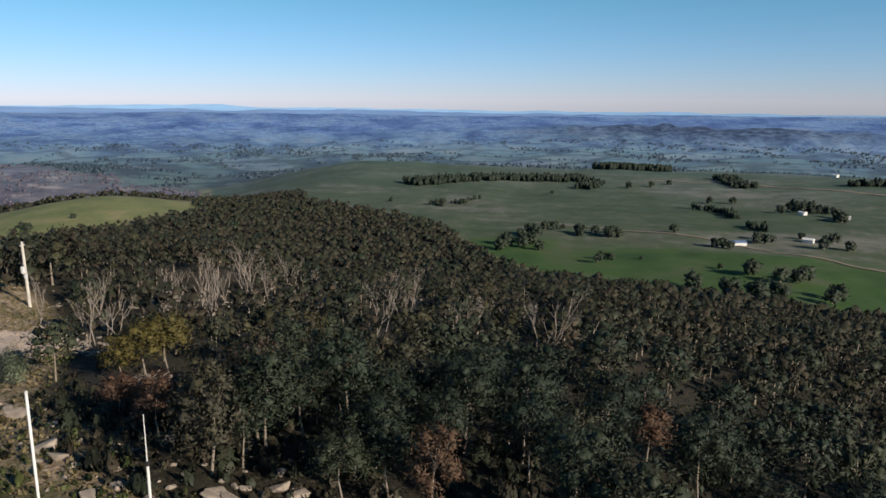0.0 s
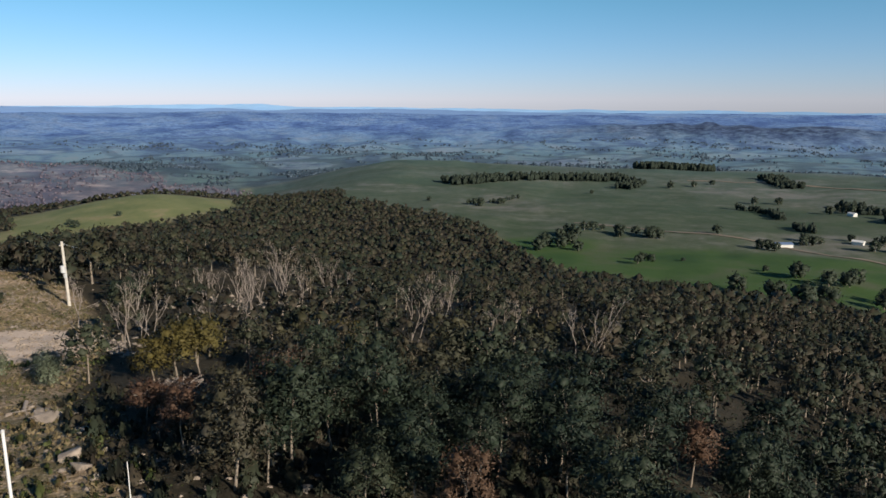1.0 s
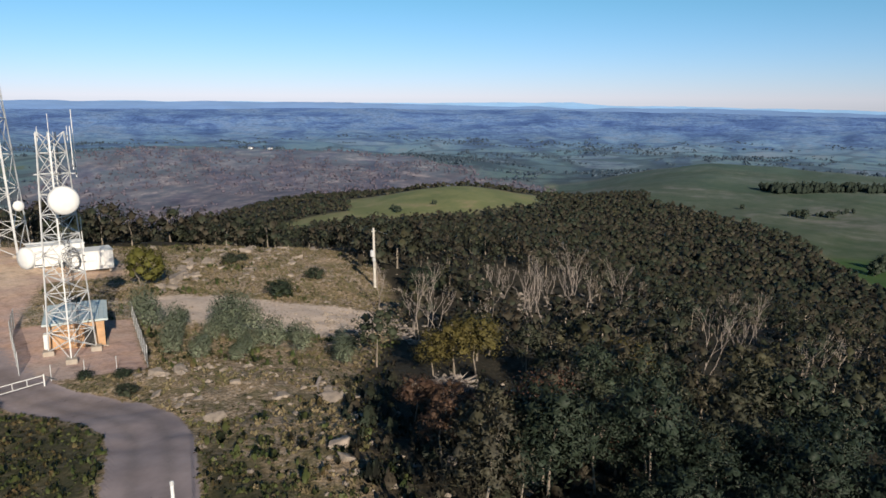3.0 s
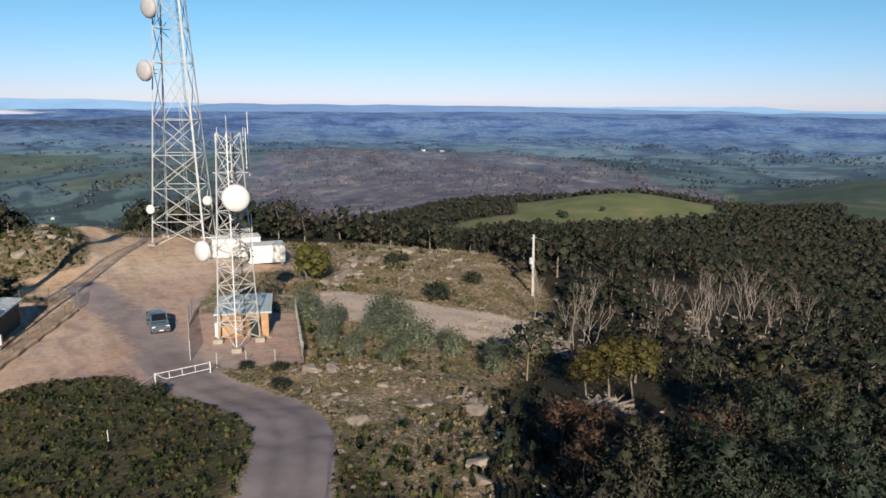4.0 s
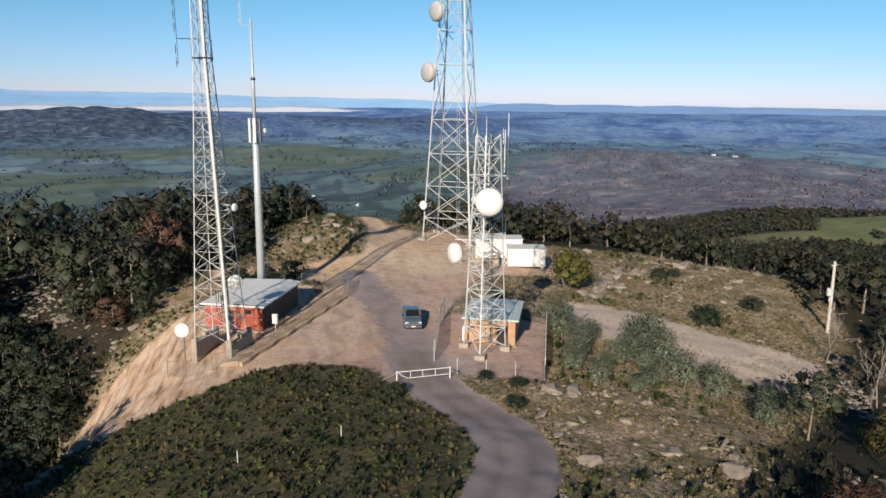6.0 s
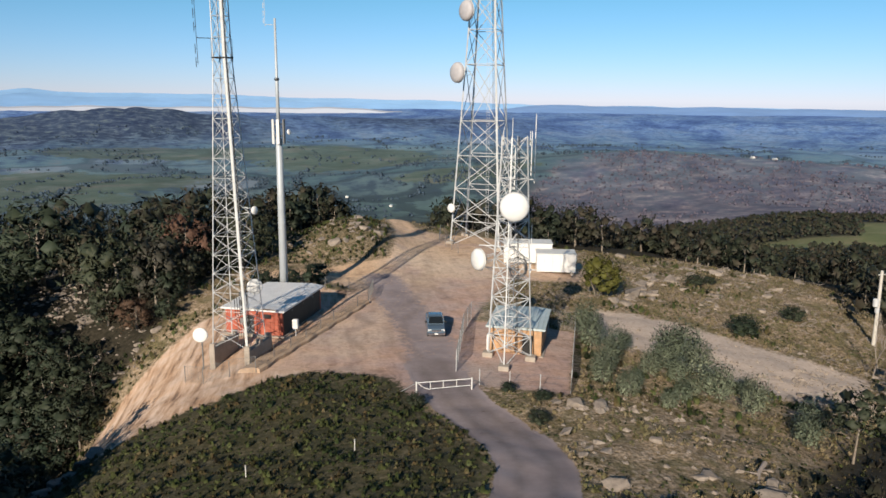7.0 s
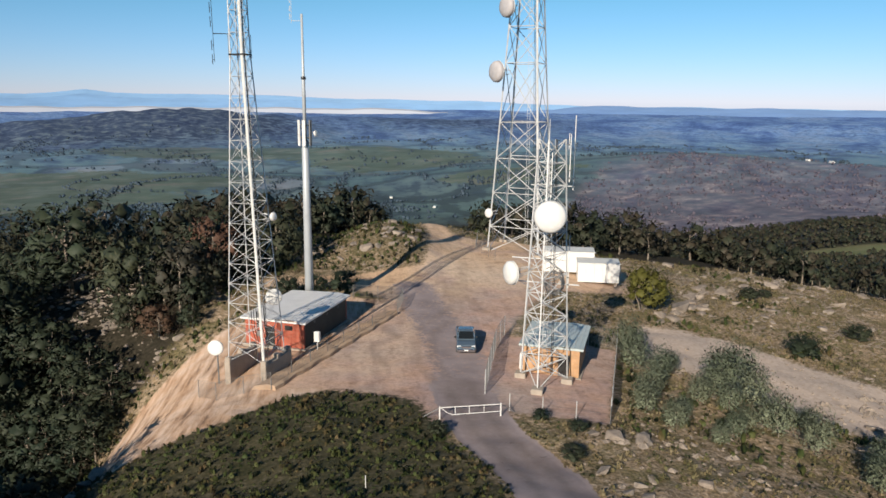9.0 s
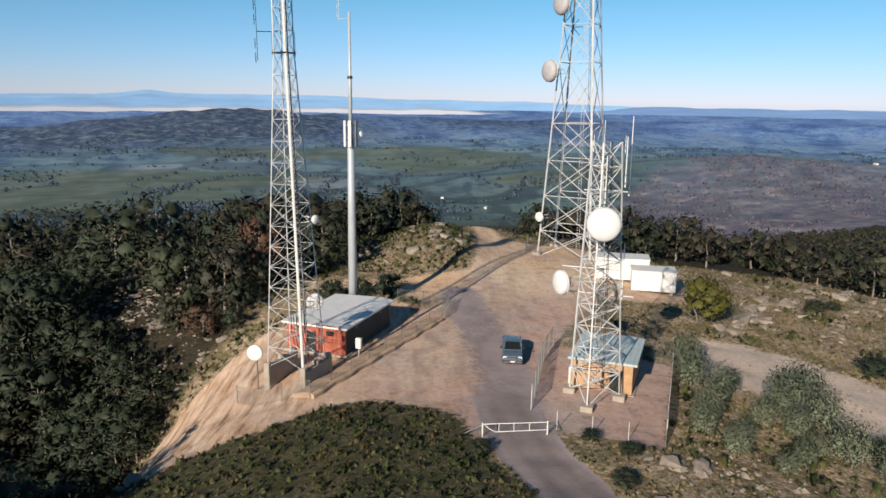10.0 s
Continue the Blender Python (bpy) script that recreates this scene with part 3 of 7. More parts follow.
    dirt = mixc(nt, 1.0, dirt, ramp(nt, noise_tex(nt, v, 0.55, 6, 0.72), [(0.34, (0.70, 0.68, 0.68)), (0.46, (0.98, 0.98, 0.98)), (0.64, (1.10, 1.10, 1.10))]), "MULTIPLY")
    rut = noise_tex(nt, world_coords(nt, (0.9, 0.10, 0.3)), 1.0, 4)
    dirt = mixc(nt, 1.0, dirt, ramp(nt, rut, [(0.36, (0.90, 0.89, 0.88)), (0.50, (1.02, 1.02, 1.0))]), "MULTIPLY")
    dirt = mixc(nt, 1.0, dirt, ramp(nt, noise_tex(nt, v, 2.6, 7, 0.8), [(0.36, (0.74, 0.72, 0.71)), (0.5, (1.0, 1.0, 1.0)), (0.64, (1.14, 1.13, 1.12))]), "MULTIPLY")
    col = mixc(nt, zone("dirt", 0.25), col, dirt)
    gravel = ramp(nt, n2, [(0.3, (0.3588, 0.2886, 0.2418)), (0.7, (0.5148, 0.4329, 0.3744))])
    col = mixc(nt, zone("gravel", 0.3), col, gravel)
    bit = ramp(nt, n1, [(0.3, (0.205, 0.172, 0.180)), (0.7, (0.315, 0.268, 0.275))])
    bit = mixc(nt, mathn(nt, "MULTIPLY", fac("wheel"), mathn(nt, "MULTIPLY", noise_tex(nt, v, 2.2, 6, 0.7), 0.75), True), bit, (0.117, 0.09984, 0.0975))
    crack = ramp(nt, noise_tex(nt, v, 0.9, 8, 0.75), [(0.31, (0.35, 0.33, 0.33)), (0.37, (1, 1, 1))])
    bit = mixc(nt, 1.0, bit, crack, "MULTIPLY")
    col = mixc(nt, zone("bitumen", 0.22), col, bit)
    col = mixc(nt, mathn(nt, "MULTIPLY", zone("track", 0.6), 0.42), col, (0.156, 0.117, 0.0936))
    # farmland
    vor = nt.nodes.new("ShaderNodeTexVoronoi")
    vor.inputs["Scale"].default_value = 0.0042
    nt.links.new(v, vor.inputs["Vector"])
    cell = nt.nodes.new("ShaderNodeSeparateColor")
    nt.links.new(vor.outputs["Color"], cell.inputs[0])
    field = ramp(nt, cell.outputs[0], [(0.0, (0.06536, 0.09909, 0.07045)), (0.25, (0.09929, 0.1381, 0.09722)), (0.45, (0.05228, 0.07808, 0.06039)), (0.6, (0.1255, 0.1502, 0.1141)), (0.78, (0.07843, 0.1172, 0.08052)), (0.9, (0.1882, 0.1802, 0.161))])
    field = mixc(nt, ramp(nt, n4, [(0.58, (0, 0, 0)), (0.63, (0.9, 0.9, 0.9))]), field, (0.039, 0.05304, 0.0429))
    field = mixc(nt, 1.0, field, ramp(nt, noise_tex(nt, v, 0.03, 5), [(0.3, (0.75, 0.77, 0.78)), (0.7, (1.12, 1.1, 1.08))]), "MULTIPLY")
    edge = nt.nodes.new("ShaderNodeTexVoronoi")
    edge.feature = "DISTANCE_TO_EDGE"
    edge.inputs["Scale"].default_value = 0.0042
    nt.links.new(v, edge.inputs["Vector"])
    rows = mathn(nt, "SUBTRACT", edge.outputs["Distance"], mathn(nt, "MULTIPLY", mathn(nt, "SUBTRACT", noise_tex(nt, v, 0.02, 5, 0.7), 0.44), 0.30))
    rows = ramp(nt, rows, [(0.035, (1, 1, 1)), (0.075, (0, 0, 0))])
    field = mixc(nt, mathn(nt, "MULTIPLY", rows, 0.85), field, (0.0312, 0.04368, 0.0351))
    field = mixc(nt, ramp(nt, noise_tex(nt, v, 0.038, 3, 0.6), [(0.60, (0, 0, 0)), (0.65, (0.85, 0.85, 0.85))]), field, (0.0351, 0.04836, 0.0468))
    streak = mathn(nt, "ADD", fac("streak"), mathn(nt, "MULTIPLY", mathn(nt, "SUBTRACT", noise_tex(nt, v, 0.03, 5, 0.7), 0.5), 1.6))
    field = mixc(nt, ramp(nt, streak, [(0.28, (0, 0, 0)), (0.42, (0.85, 0.85, 0.85))]), field, (0.0351, 0.04836, 0.039))
    # blue cast over the valley fields, imitating haze
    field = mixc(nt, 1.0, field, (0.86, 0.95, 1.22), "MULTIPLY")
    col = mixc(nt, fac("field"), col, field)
    burnt = ramp(nt, noise_tex(nt, v, 0.02, 7, 0.7), [(0.36, (0.05382, 0.05132, 0.07797)), (0.49, (0.1041, 0.09385, 0.1273)), (0.57, (0.165, 0.1408, 0.1631)), (0.65, (0.3301, 0.2749, 0.2864))])
    col = mixc(nt, fac("burnt"), col, burnt)
    pad = ramp(nt, mathn(nt, "ADD", mathn(nt, "MULTIPLY", noise_tex(nt, world_coords(nt, (0.00936, 0.00312, 0.0078)), 1.0, 5), 0.6), mathn(nt, "MULTIPLY", noise_tex(nt, v, 0.05, 5, 0.7), 0.4)), [(0.36, (0.0322, 0.05657, 0.02839)), (0.46, (0.0483, 0.07185, 0.03931)), (0.54, (0.07245, 0.0902, 0.06006)), (0.64, (0.1476, 0.1491, 0.131))])
    lush = ramp(nt, noise_tex(nt, v, 0.018, 5), [(0.34, (0.02527, 0.06268, 0.01638)), (0.52, (0.04352, 0.08561, 0.0234)), (0.66, (0.0702, 0.08791, 0.0468))])
    meadow = ramp(nt, noise_tex(nt, v, 0.03, 6, 0.65), [(0.34, (0.1009, 0.1251, 0.05187)), (0.55, (0.1485, 0.1622, 0.07262)), (0.70, (0.2375, 0.19, 0.1193))])
    pad = mixc(nt, fac("lush"), pad, lush)
    pad = mixc(nt, fac("meadow"), pad, meadow)
    col = mixc(nt, fac("paddock"), col, pad)
    # far country: distance haze painted as blue-green colour over pasture and darker bush belts
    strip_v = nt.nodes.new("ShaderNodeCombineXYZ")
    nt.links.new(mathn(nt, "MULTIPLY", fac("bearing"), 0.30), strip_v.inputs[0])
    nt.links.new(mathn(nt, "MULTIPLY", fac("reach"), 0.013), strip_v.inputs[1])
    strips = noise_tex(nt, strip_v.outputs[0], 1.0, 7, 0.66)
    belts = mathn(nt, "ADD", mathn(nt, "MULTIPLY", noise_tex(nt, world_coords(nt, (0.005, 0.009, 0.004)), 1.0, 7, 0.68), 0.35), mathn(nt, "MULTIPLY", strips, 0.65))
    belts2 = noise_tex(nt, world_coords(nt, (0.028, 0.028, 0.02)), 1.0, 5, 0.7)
    haze_blue = ramp(nt, mathn(nt, "SUBTRACT", mathn(nt, "ADD", mathn(nt, "MULTIPLY", belts, 0.6), mathn(nt, "MULTIPLY", belts2, 0.4)), mathn(nt, "MULTIPLY", streak, 0.16)), [(0.39, (0.07116, 0.1278, 0.2615)), (0.46, (0.1205, 0.2118, 0.3545)), (0.52, (0.1643, 0.2905, 0.3946)), (0.58, (0.1869, 0.2905, 0.3999)), (0.66, (0.2327, 0.2913, 0.375))])
    haze_blue = mixc(nt, mathn(nt, "MULTIPLY", rows, 0.55), haze_blue, (0.0663, 0.1053, 0.1638))
    haze_blue = mixc(nt, 0.35, haze_blue, mixc(nt, 1.0, haze_blue, ramp(nt, cell.outputs[0], [(0.0, (0.6, 0.75, 0.55)), (0.3, (1.35, 1.35, 1.1)), (0.5, (0.7, 0.78, 0.75)), (0.75, (1.25, 1.15, 0.95)), (1.0, (1.6, 1.35, 1.15))]), "MULTIPLY"))
    col = mixc(nt, mathn(nt, "MULTIPLY", fac("air_haze"), 0.85), col, haze_blue)
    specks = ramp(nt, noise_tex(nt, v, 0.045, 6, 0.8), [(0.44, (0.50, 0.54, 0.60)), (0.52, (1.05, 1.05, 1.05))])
    # bluer haze colour for the farthest country
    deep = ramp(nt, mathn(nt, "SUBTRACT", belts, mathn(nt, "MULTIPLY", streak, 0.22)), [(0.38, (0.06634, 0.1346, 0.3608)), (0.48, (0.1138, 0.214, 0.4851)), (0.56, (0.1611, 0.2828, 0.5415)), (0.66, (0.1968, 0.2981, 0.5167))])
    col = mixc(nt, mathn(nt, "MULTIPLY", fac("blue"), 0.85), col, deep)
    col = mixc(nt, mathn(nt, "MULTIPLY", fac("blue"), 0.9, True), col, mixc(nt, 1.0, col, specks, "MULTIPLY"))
    # hill pasture, its greens greyed to match the haze
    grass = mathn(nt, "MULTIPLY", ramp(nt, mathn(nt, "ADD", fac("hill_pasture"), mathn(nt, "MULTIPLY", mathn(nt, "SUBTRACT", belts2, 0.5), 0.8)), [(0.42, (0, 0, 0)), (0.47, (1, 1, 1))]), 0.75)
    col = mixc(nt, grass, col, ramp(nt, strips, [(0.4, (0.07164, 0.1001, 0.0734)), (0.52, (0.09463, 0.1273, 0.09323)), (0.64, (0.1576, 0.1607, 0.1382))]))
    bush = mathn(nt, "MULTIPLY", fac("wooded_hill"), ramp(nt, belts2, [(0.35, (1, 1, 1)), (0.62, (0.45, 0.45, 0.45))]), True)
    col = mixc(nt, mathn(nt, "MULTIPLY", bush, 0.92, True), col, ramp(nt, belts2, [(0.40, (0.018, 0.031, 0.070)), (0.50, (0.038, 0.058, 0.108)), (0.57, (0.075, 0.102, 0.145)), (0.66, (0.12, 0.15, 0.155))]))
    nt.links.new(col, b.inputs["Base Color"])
    b.inputs["Specular IOR Level"].default_value = 0.2
    rough = mathn(nt, "ADD", mathn(nt, "MULTIPLY", n2, 0.7), mathn(nt, "MULTIPLY", n1, 0.6))
    paved = mathn(nt, "MAXIMUM", fac("bitumen"), mathn(nt, "MULTIPLY", mathn(nt, "MAXIMUM", fac("dirt"), fac("gravel")), 0.8), True)
    rough = mathn(nt, "MULTIPLY", rough, mathn(nt, "SUBTRACT", 1.0, mathn(nt, "MULTIPLY", paved, 0.9)))
    bump(nt, b, rough, 0.55, 0.25)
    return m


ground = build_ground()


def far_range(name, label, dist, knots, col, seed, glow):
    """A far line of hills standing on the horizon: bearing and elevation in degrees. Haze is put into its colour and
    glow.
    """
    bs = np.arange(-60, 140, 0.25)
    el = np.interp(bs, [k[0] for k in knots], [k[1] for k in knots])
    top = 20 + dist * np.tan(np.radians(el)) + vnoise(bs / 3.1, bs * 0, seed) * 5 + vnoise(bs / 0.9, bs * 0, seed + 1) * 2.0
    V, Q = [], []
    for b, t in zip(np.radians(bs), top):
        s, c = math.sin(b), math.cos(b)
        V += [(s * dist, c * dist, -200), (s * dist, c * dist, t - 25), (s * (dist + 20), c * (dist + 20), t), (s * (dist + 60), c * (dist + 60), t - 40), (s * (dist + 60), c * (dist + 60), -200)]
    for i in range(len(bs) - 1):
        for k in range(4):
            Q.append((i * 5 + k, (i + 1) * 5 + k, (i + 1) * 5 + k + 1, i * 5 + k + 1))
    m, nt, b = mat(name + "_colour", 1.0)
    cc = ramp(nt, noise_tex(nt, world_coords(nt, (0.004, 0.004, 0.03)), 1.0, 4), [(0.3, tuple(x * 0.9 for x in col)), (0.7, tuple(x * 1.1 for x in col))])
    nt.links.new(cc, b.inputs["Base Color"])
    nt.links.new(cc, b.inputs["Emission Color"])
    # added glow stands in for bright air before the hills
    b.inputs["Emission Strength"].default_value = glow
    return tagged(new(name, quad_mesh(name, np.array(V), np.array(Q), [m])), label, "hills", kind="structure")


far_range("backdrop_mountains", "distant mountains on the horizon coloured pale blue for haze", 4800, [(-60, 0.2), (-30, 0.05), (-23, 0.1), (-19.3, 0.42), (-17.5, 0.2), (-14, 0.25), (-8, 0.18), (0, 0.0), (8, -0.1), (14, -0.3), (20, -0.42), (45, -0.5), (57, -0.35), (60, -0.5), (76, -0.75), (100, -0.85), (140, -0.9)], (0.135, 0.24, 0.385), 31, 0.35)
far_range("backdrop_ridges", "wooded ridges below the horizon coloured blue for haze", 4620, [(-60, -1.0), (-10, -1.0), (6, -1.0), (13, -0.85), (17, -0.45), (20, -0.36), (27, -0.42), (45, -0.55), (60, -0.8), (68, -0.72), (76, -0.9), (90, -1.1), (140, -1.2)], (0.085, 0.15, 0.28), 37, 0.22)


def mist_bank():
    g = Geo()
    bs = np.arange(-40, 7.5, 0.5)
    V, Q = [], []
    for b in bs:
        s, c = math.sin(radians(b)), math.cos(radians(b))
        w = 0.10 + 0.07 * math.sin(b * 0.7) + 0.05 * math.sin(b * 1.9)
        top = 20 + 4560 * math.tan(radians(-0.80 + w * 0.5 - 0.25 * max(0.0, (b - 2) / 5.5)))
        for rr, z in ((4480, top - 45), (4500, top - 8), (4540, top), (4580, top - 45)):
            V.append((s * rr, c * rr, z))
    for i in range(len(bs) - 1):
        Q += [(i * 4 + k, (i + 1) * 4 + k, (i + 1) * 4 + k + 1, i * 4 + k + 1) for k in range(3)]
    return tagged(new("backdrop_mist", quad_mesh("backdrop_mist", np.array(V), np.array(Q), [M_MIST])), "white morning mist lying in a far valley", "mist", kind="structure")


mist_bank()


# ---- trees ----
def tube_arrays(pts, radii, n=5):
    V, Q = [], []
    for k, (p, r) in enumerate(zip(pts, radii)):
        for i in range(n):
            a = 2 * math.pi * i / n
            V.append((p[0] + r * math.cos(a), p[1] + r * math.sin(a), p[2]))
        if k:
            Q += [((k - 1) * n + i, (k - 1) * n + (i + 1) % n, k * n + (i + 1) % n, k * n + i) for i in range(n)]
    return V, Q


def limbs(rng, h, lean, tips, r0, n=5):
    """A tapered trunk that bends, and a limb out to each tip."""
    V, Q = [], []

    def addtube(pts, rad):
        v, q = tube_arrays(pts, rad, n)
        o = len(V)
        V.extend(v)
        Q.extend([tuple(o + i for i in f) for f in q])
    top = np.array([lean[0], lean[1], h * 0.72])
    mid = top * 0.5 + np.array([rng.uniform(-.25, .25), rng.uniform(-.25, .25), 0])
    addtube([(0, 0, -0.5), tuple(mid * 0.5), tuple(mid), tuple(top)], [r0 * 1.25, r0 * 0.9, r0 * 0.7, r0 * 0.3])
    for t in tips:
        s = rng.uniform(0.35, 0.85)
        st = mid * (1 - s) + top * s
        t = np.array(t)
        k = (st + t) / 2 + np.array([0, 0, -0.12 * np.linalg.norm(t - st)])
        addtube([tuple(st), tuple(k), tuple(t)], [r0 * 0.42, r0 * 0.28, r0 * 0.10])
    return np.array(V), np.array(Q)


def leaf_cloud(rng, centres, rad, per, size, droop=0.2):
    """Small leaf sprays spread over clumps, facing roughly outward."""
    n = len(centres) * per
    c = np.repeat(np.array(centres), per, axis=0)
    rd = np.repeat(np.array(rad), per)
    d = rng.normal(size=(n, 3))
    d /= np.linalg.norm(d, axis=1)[:, None]
    d[:, 2] = np.where(d[:, 2] < -0.3, -d[:, 2] * 0.5, d[:, 2])
    p = c + d * (rd * rng.uniform(0.45, 1.08, n))[:, None] * np.array([1, 1, 0.8])
    nrm = d + rng.normal(scale=0.38, size=(n, 3))
    nrm /= np.linalg.norm(nrm, axis=1)[:, None]
    ref = np.tile([[0.0, 0.0, 1.0]], (n, 1)) + rng.normal(scale=0.5, size=(n, 3))
    u = np.cross(nrm, ref)
    u /= np.linalg.norm(u, axis=1)[:, None] + 1e-9
    w = np.cross(nrm, u)
    s = size * rng.uniform(0.55, 1.25, n)
    a, b = u * (s * 0.42)[:, None], w * s[:, None] * 0.62
    V = np.stack([p - b, p + a - b * 0.1, p + b, p - a + b * 0.1], 1).reshape(-1, 3)
    Q = np.arange(n * 4).reshape(-1, 4)
    return V, Q


def cores(rng, centres, rad, nu=6, nv=3):
    """A rough leafy lump inside each clump."""
    V, Q = [], []
    for c, r in zip(centres, rad):
        o = len(V)
        for k in range(nv + 1):
            th = math.pi * (0.08 + 0.84 * k / nv)
            for i in range(nu):
                ph = 2 * math.pi * i / nu
                rr = r * rng.uniform(0.5, 1.12)
                V.append((c[0] + rr * math.sin(th) * math.cos(ph), c[1] + rr * math.sin(th) * math.sin(ph), c[2] + rr * 0.85 * math.cos(th)))
        for k in range(nv):
            for i in range(nu):
                Q.append((o + k * nu + i, o + (k + 1) * nu + i, o + (k + 1) * nu + (i + 1) % nu, o + k * nu + (i + 1) % nu))
    return np.array(V), np.array(Q)


def join(*pairs):
    off, V, Q = 0, [], []
    for v, q in pairs:
        V.append(v)
        Q.append(q + off)
        off += len(v)
    return np.concatenate(V), np.concatenate(Q)


def lobe(rng, cx, cy, z0, z1, w, cards, leaf, nu, nv, inner=0.62, ruff=0.38):
    """One irregular billow of foliage: a leafy mass with hanging sprays over it."""
    p1, p2, p3 = rng.uniform(0, 6.28, 3)

    def radius(an, u):
        base = np.sqrt(np.clip(1 - (2 * u - 1) ** 2, 0, 1)) * (0.92 + 0.16 * u)
        return w / 2 * base * (1 + 0.22 * np.sin(2 * an + p1 + 3 * u) + 0.17 * np.sin(3 * an + p2 - 6 * u) + 0.12 * np.sin(9 * u + p3 + an))
    U, A = np.meshgrid(np.linspace(0.02, 0.98, nv + 1), np.arange(nu) * 2 * np.pi / nu, indexing="ij")
    R = radius(A, U) * inner * rng.uniform(0.82, 1.15, U.shape)
    V = np.stack([cx + R * np.cos(A), cy + R * np.sin(A), z0 + (z1 - z0) * U + rng.uniform(-.04, .04, U.shape) * (z1 - z0)], -1).reshape(-1, 3)
    k, i = np.meshgrid(np.arange(nv), np.arange(nu), indexing="ij")
    Q = np.stack([k * nu + i, k * nu + (i + 1) % nu, (k + 1) * nu + (i + 1) % nu, (k + 1) * nu + i], -1).reshape(-1, 4)
    if not cards:
        return V, Q
    u, an = 0.02 + 0.98 * rng.uniform(0, 1.0, cards) ** 0.85, rng.uniform(0, 6.28, cards)
    r = radius(an, u) * rng.uniform(0.52, 1.18, cards)
    p = np.stack([cx + r * np.cos(an), cy + r * np.sin(an), z0 + (z1 - z0) * u + rng.normal(scale=0.03 * (z1 - z0), size=cards)], 1)
    nrm = np.stack([np.cos(an), np.sin(an), (u - 0.4) * 1.5], 1) + rng.normal(scale=ruff, size=(cards, 3))
    nrm /= np.linalg.norm(nrm, axis=1)[:, None]
    ref = np.array([[0.0, 0.0, 1.0]]) + rng.normal(scale=0.35, size=(cards, 3))
    h = np.cross(nrm, ref)
    h /= np.linalg.norm(h, axis=1)[:, None] + 1e-9
    v = np.cross(nrm, h)
    sz = leaf * rng.uniform(0.5, 1.35, cards)
    a, b = h * (sz * 0.27)[:, None], v * (sz * 0.66)[:, None]
    LV = np.stack([p - b, p + a + b * 0.15, p + b, p - a - b * 0.15], 1).reshape(-1, 3)
    return join((V, Q), (LV, np.arange(cards * 4).reshape(-1, 4)))


def round_normals(rng, v, hub, mid, lift=0.3):
    """Leaves shade together as billows: normals lean out from the clump and the crown."""
    a, b = v - hub, v - mid
    a /= np.linalg.norm(a, axis=1)[:, None] + 1e-6
    b /= np.linalg.norm(b, axis=1)[:, None] + 1e-6
    n = a * 0.75 + b * 0.5 + np.array([[0, 0, lift]]) + np.repeat(rng.normal(scale=0.28, size=(len(v) // 4 + 1, 3)), 4, axis=0)[:len(v)]
    return n / (np.linalg.norm(n, axis=1)[:, None] + 1e-6)


def gum(seed, h, w, clumps, per, leaf, r0=0.14, low=0.2, core=(5, 2), limb=4, inner=0.6, flat=0.8, droop=0.0, lift=0.3):
    """A eucalypt: trunk arrays, crown arrays and the crown's normals. The crown is a dome of rounded clumps of small leaves."""
    rng = np.random.default_rng(seed)
    lean = rng.uniform(-0.4, 0.4, 2)
    zc, rz = h * (low + 1.0) / 2, h * (1.0 - low) / 2
    tips, rads = [], []
    for k in range(clumps):
        up = 0.96 - (1.45 if low > 0.15 else 1.8) * (k + 0.5) / clumps
        a = k * 2.4 + rng.uniform(-0.5, 0.5)
        side = math.sqrt(max(0.0, 1 - up * up))
        q = rng.uniform(0.50, 0.76)
        r = w * rng.uniform(0.17, 0.30) * (1.25 if clumps < 5 else 1.0)
        tips.append((lean[0] * 0.8 + q * side * w / 2 * math.cos(a), lean[1] * 0.8 + q * side * w / 2 * math.sin(a), zc + rz * 0.72 * up * rng.uniform(0.85, 1.1)))
        rads.append(r)
    parts_ = [cores(rng, tips, [r * (inner if per else 1.0) for r in rads], *core)]
    nc = (core[1] + 1) * core[0]
    hub = [np.repeat(np.array(tips), nc, axis=0)]
    if per:
        n = clumps * per
        c, rd = np.repeat(np.array(tips), per, axis=0), np.repeat(np.array(rads), per)
        d = rng.normal(size=(n, 3))
        d /= np.linalg.norm(d, axis=1)[:, None]
        d[:, 2] = np.where(d[:, 2] < -0.35, -d[:, 2], d[:, 2])
        p = c + d * (rd * (0.38 + 0.80 * rng.uniform(0, 1, n) ** 0.75))[:, None] * np.array([1, 1, flat])
        p[:, 2] -= droop * rng.uniform(0, 1, n) * rd
        nrm = d + rng.normal(scale=0.7, size=(n, 3))
        nrm /= np.linalg.norm(nrm, axis=1)[:, None]
        u = np.cross(nrm, rng.normal(size=(n, 3)))
        u /= np.linalg.norm(u, axis=1)[:, None] + 1e-9
        v = np.cross(nrm, u)
        sz = leaf * rng.uniform(0.5, 1.3, n)
        ua, vb = u * (sz * 0.24)[:, None], v * (sz * 0.74)[:, None]
        parts_.append((np.stack([p - vb, p + ua, p + vb, p - ua], 1).reshape(-1, 3), np.arange(n * 4).reshape(-1, 4)))
        hub.append(np.repeat(c, 4, axis=0))
    tv, tq = limbs(rng, h, lean, tips[:limb], r0, 5 if limb > 2 else 4)
    cv, cq = join(*parts_)
    mid = np.array([lean[0], lean[1], zc - 0.35 * rz])
    return tv, tq, cv, cq, round_normals(rng, cv, np.concatenate(hub), mid, lift)


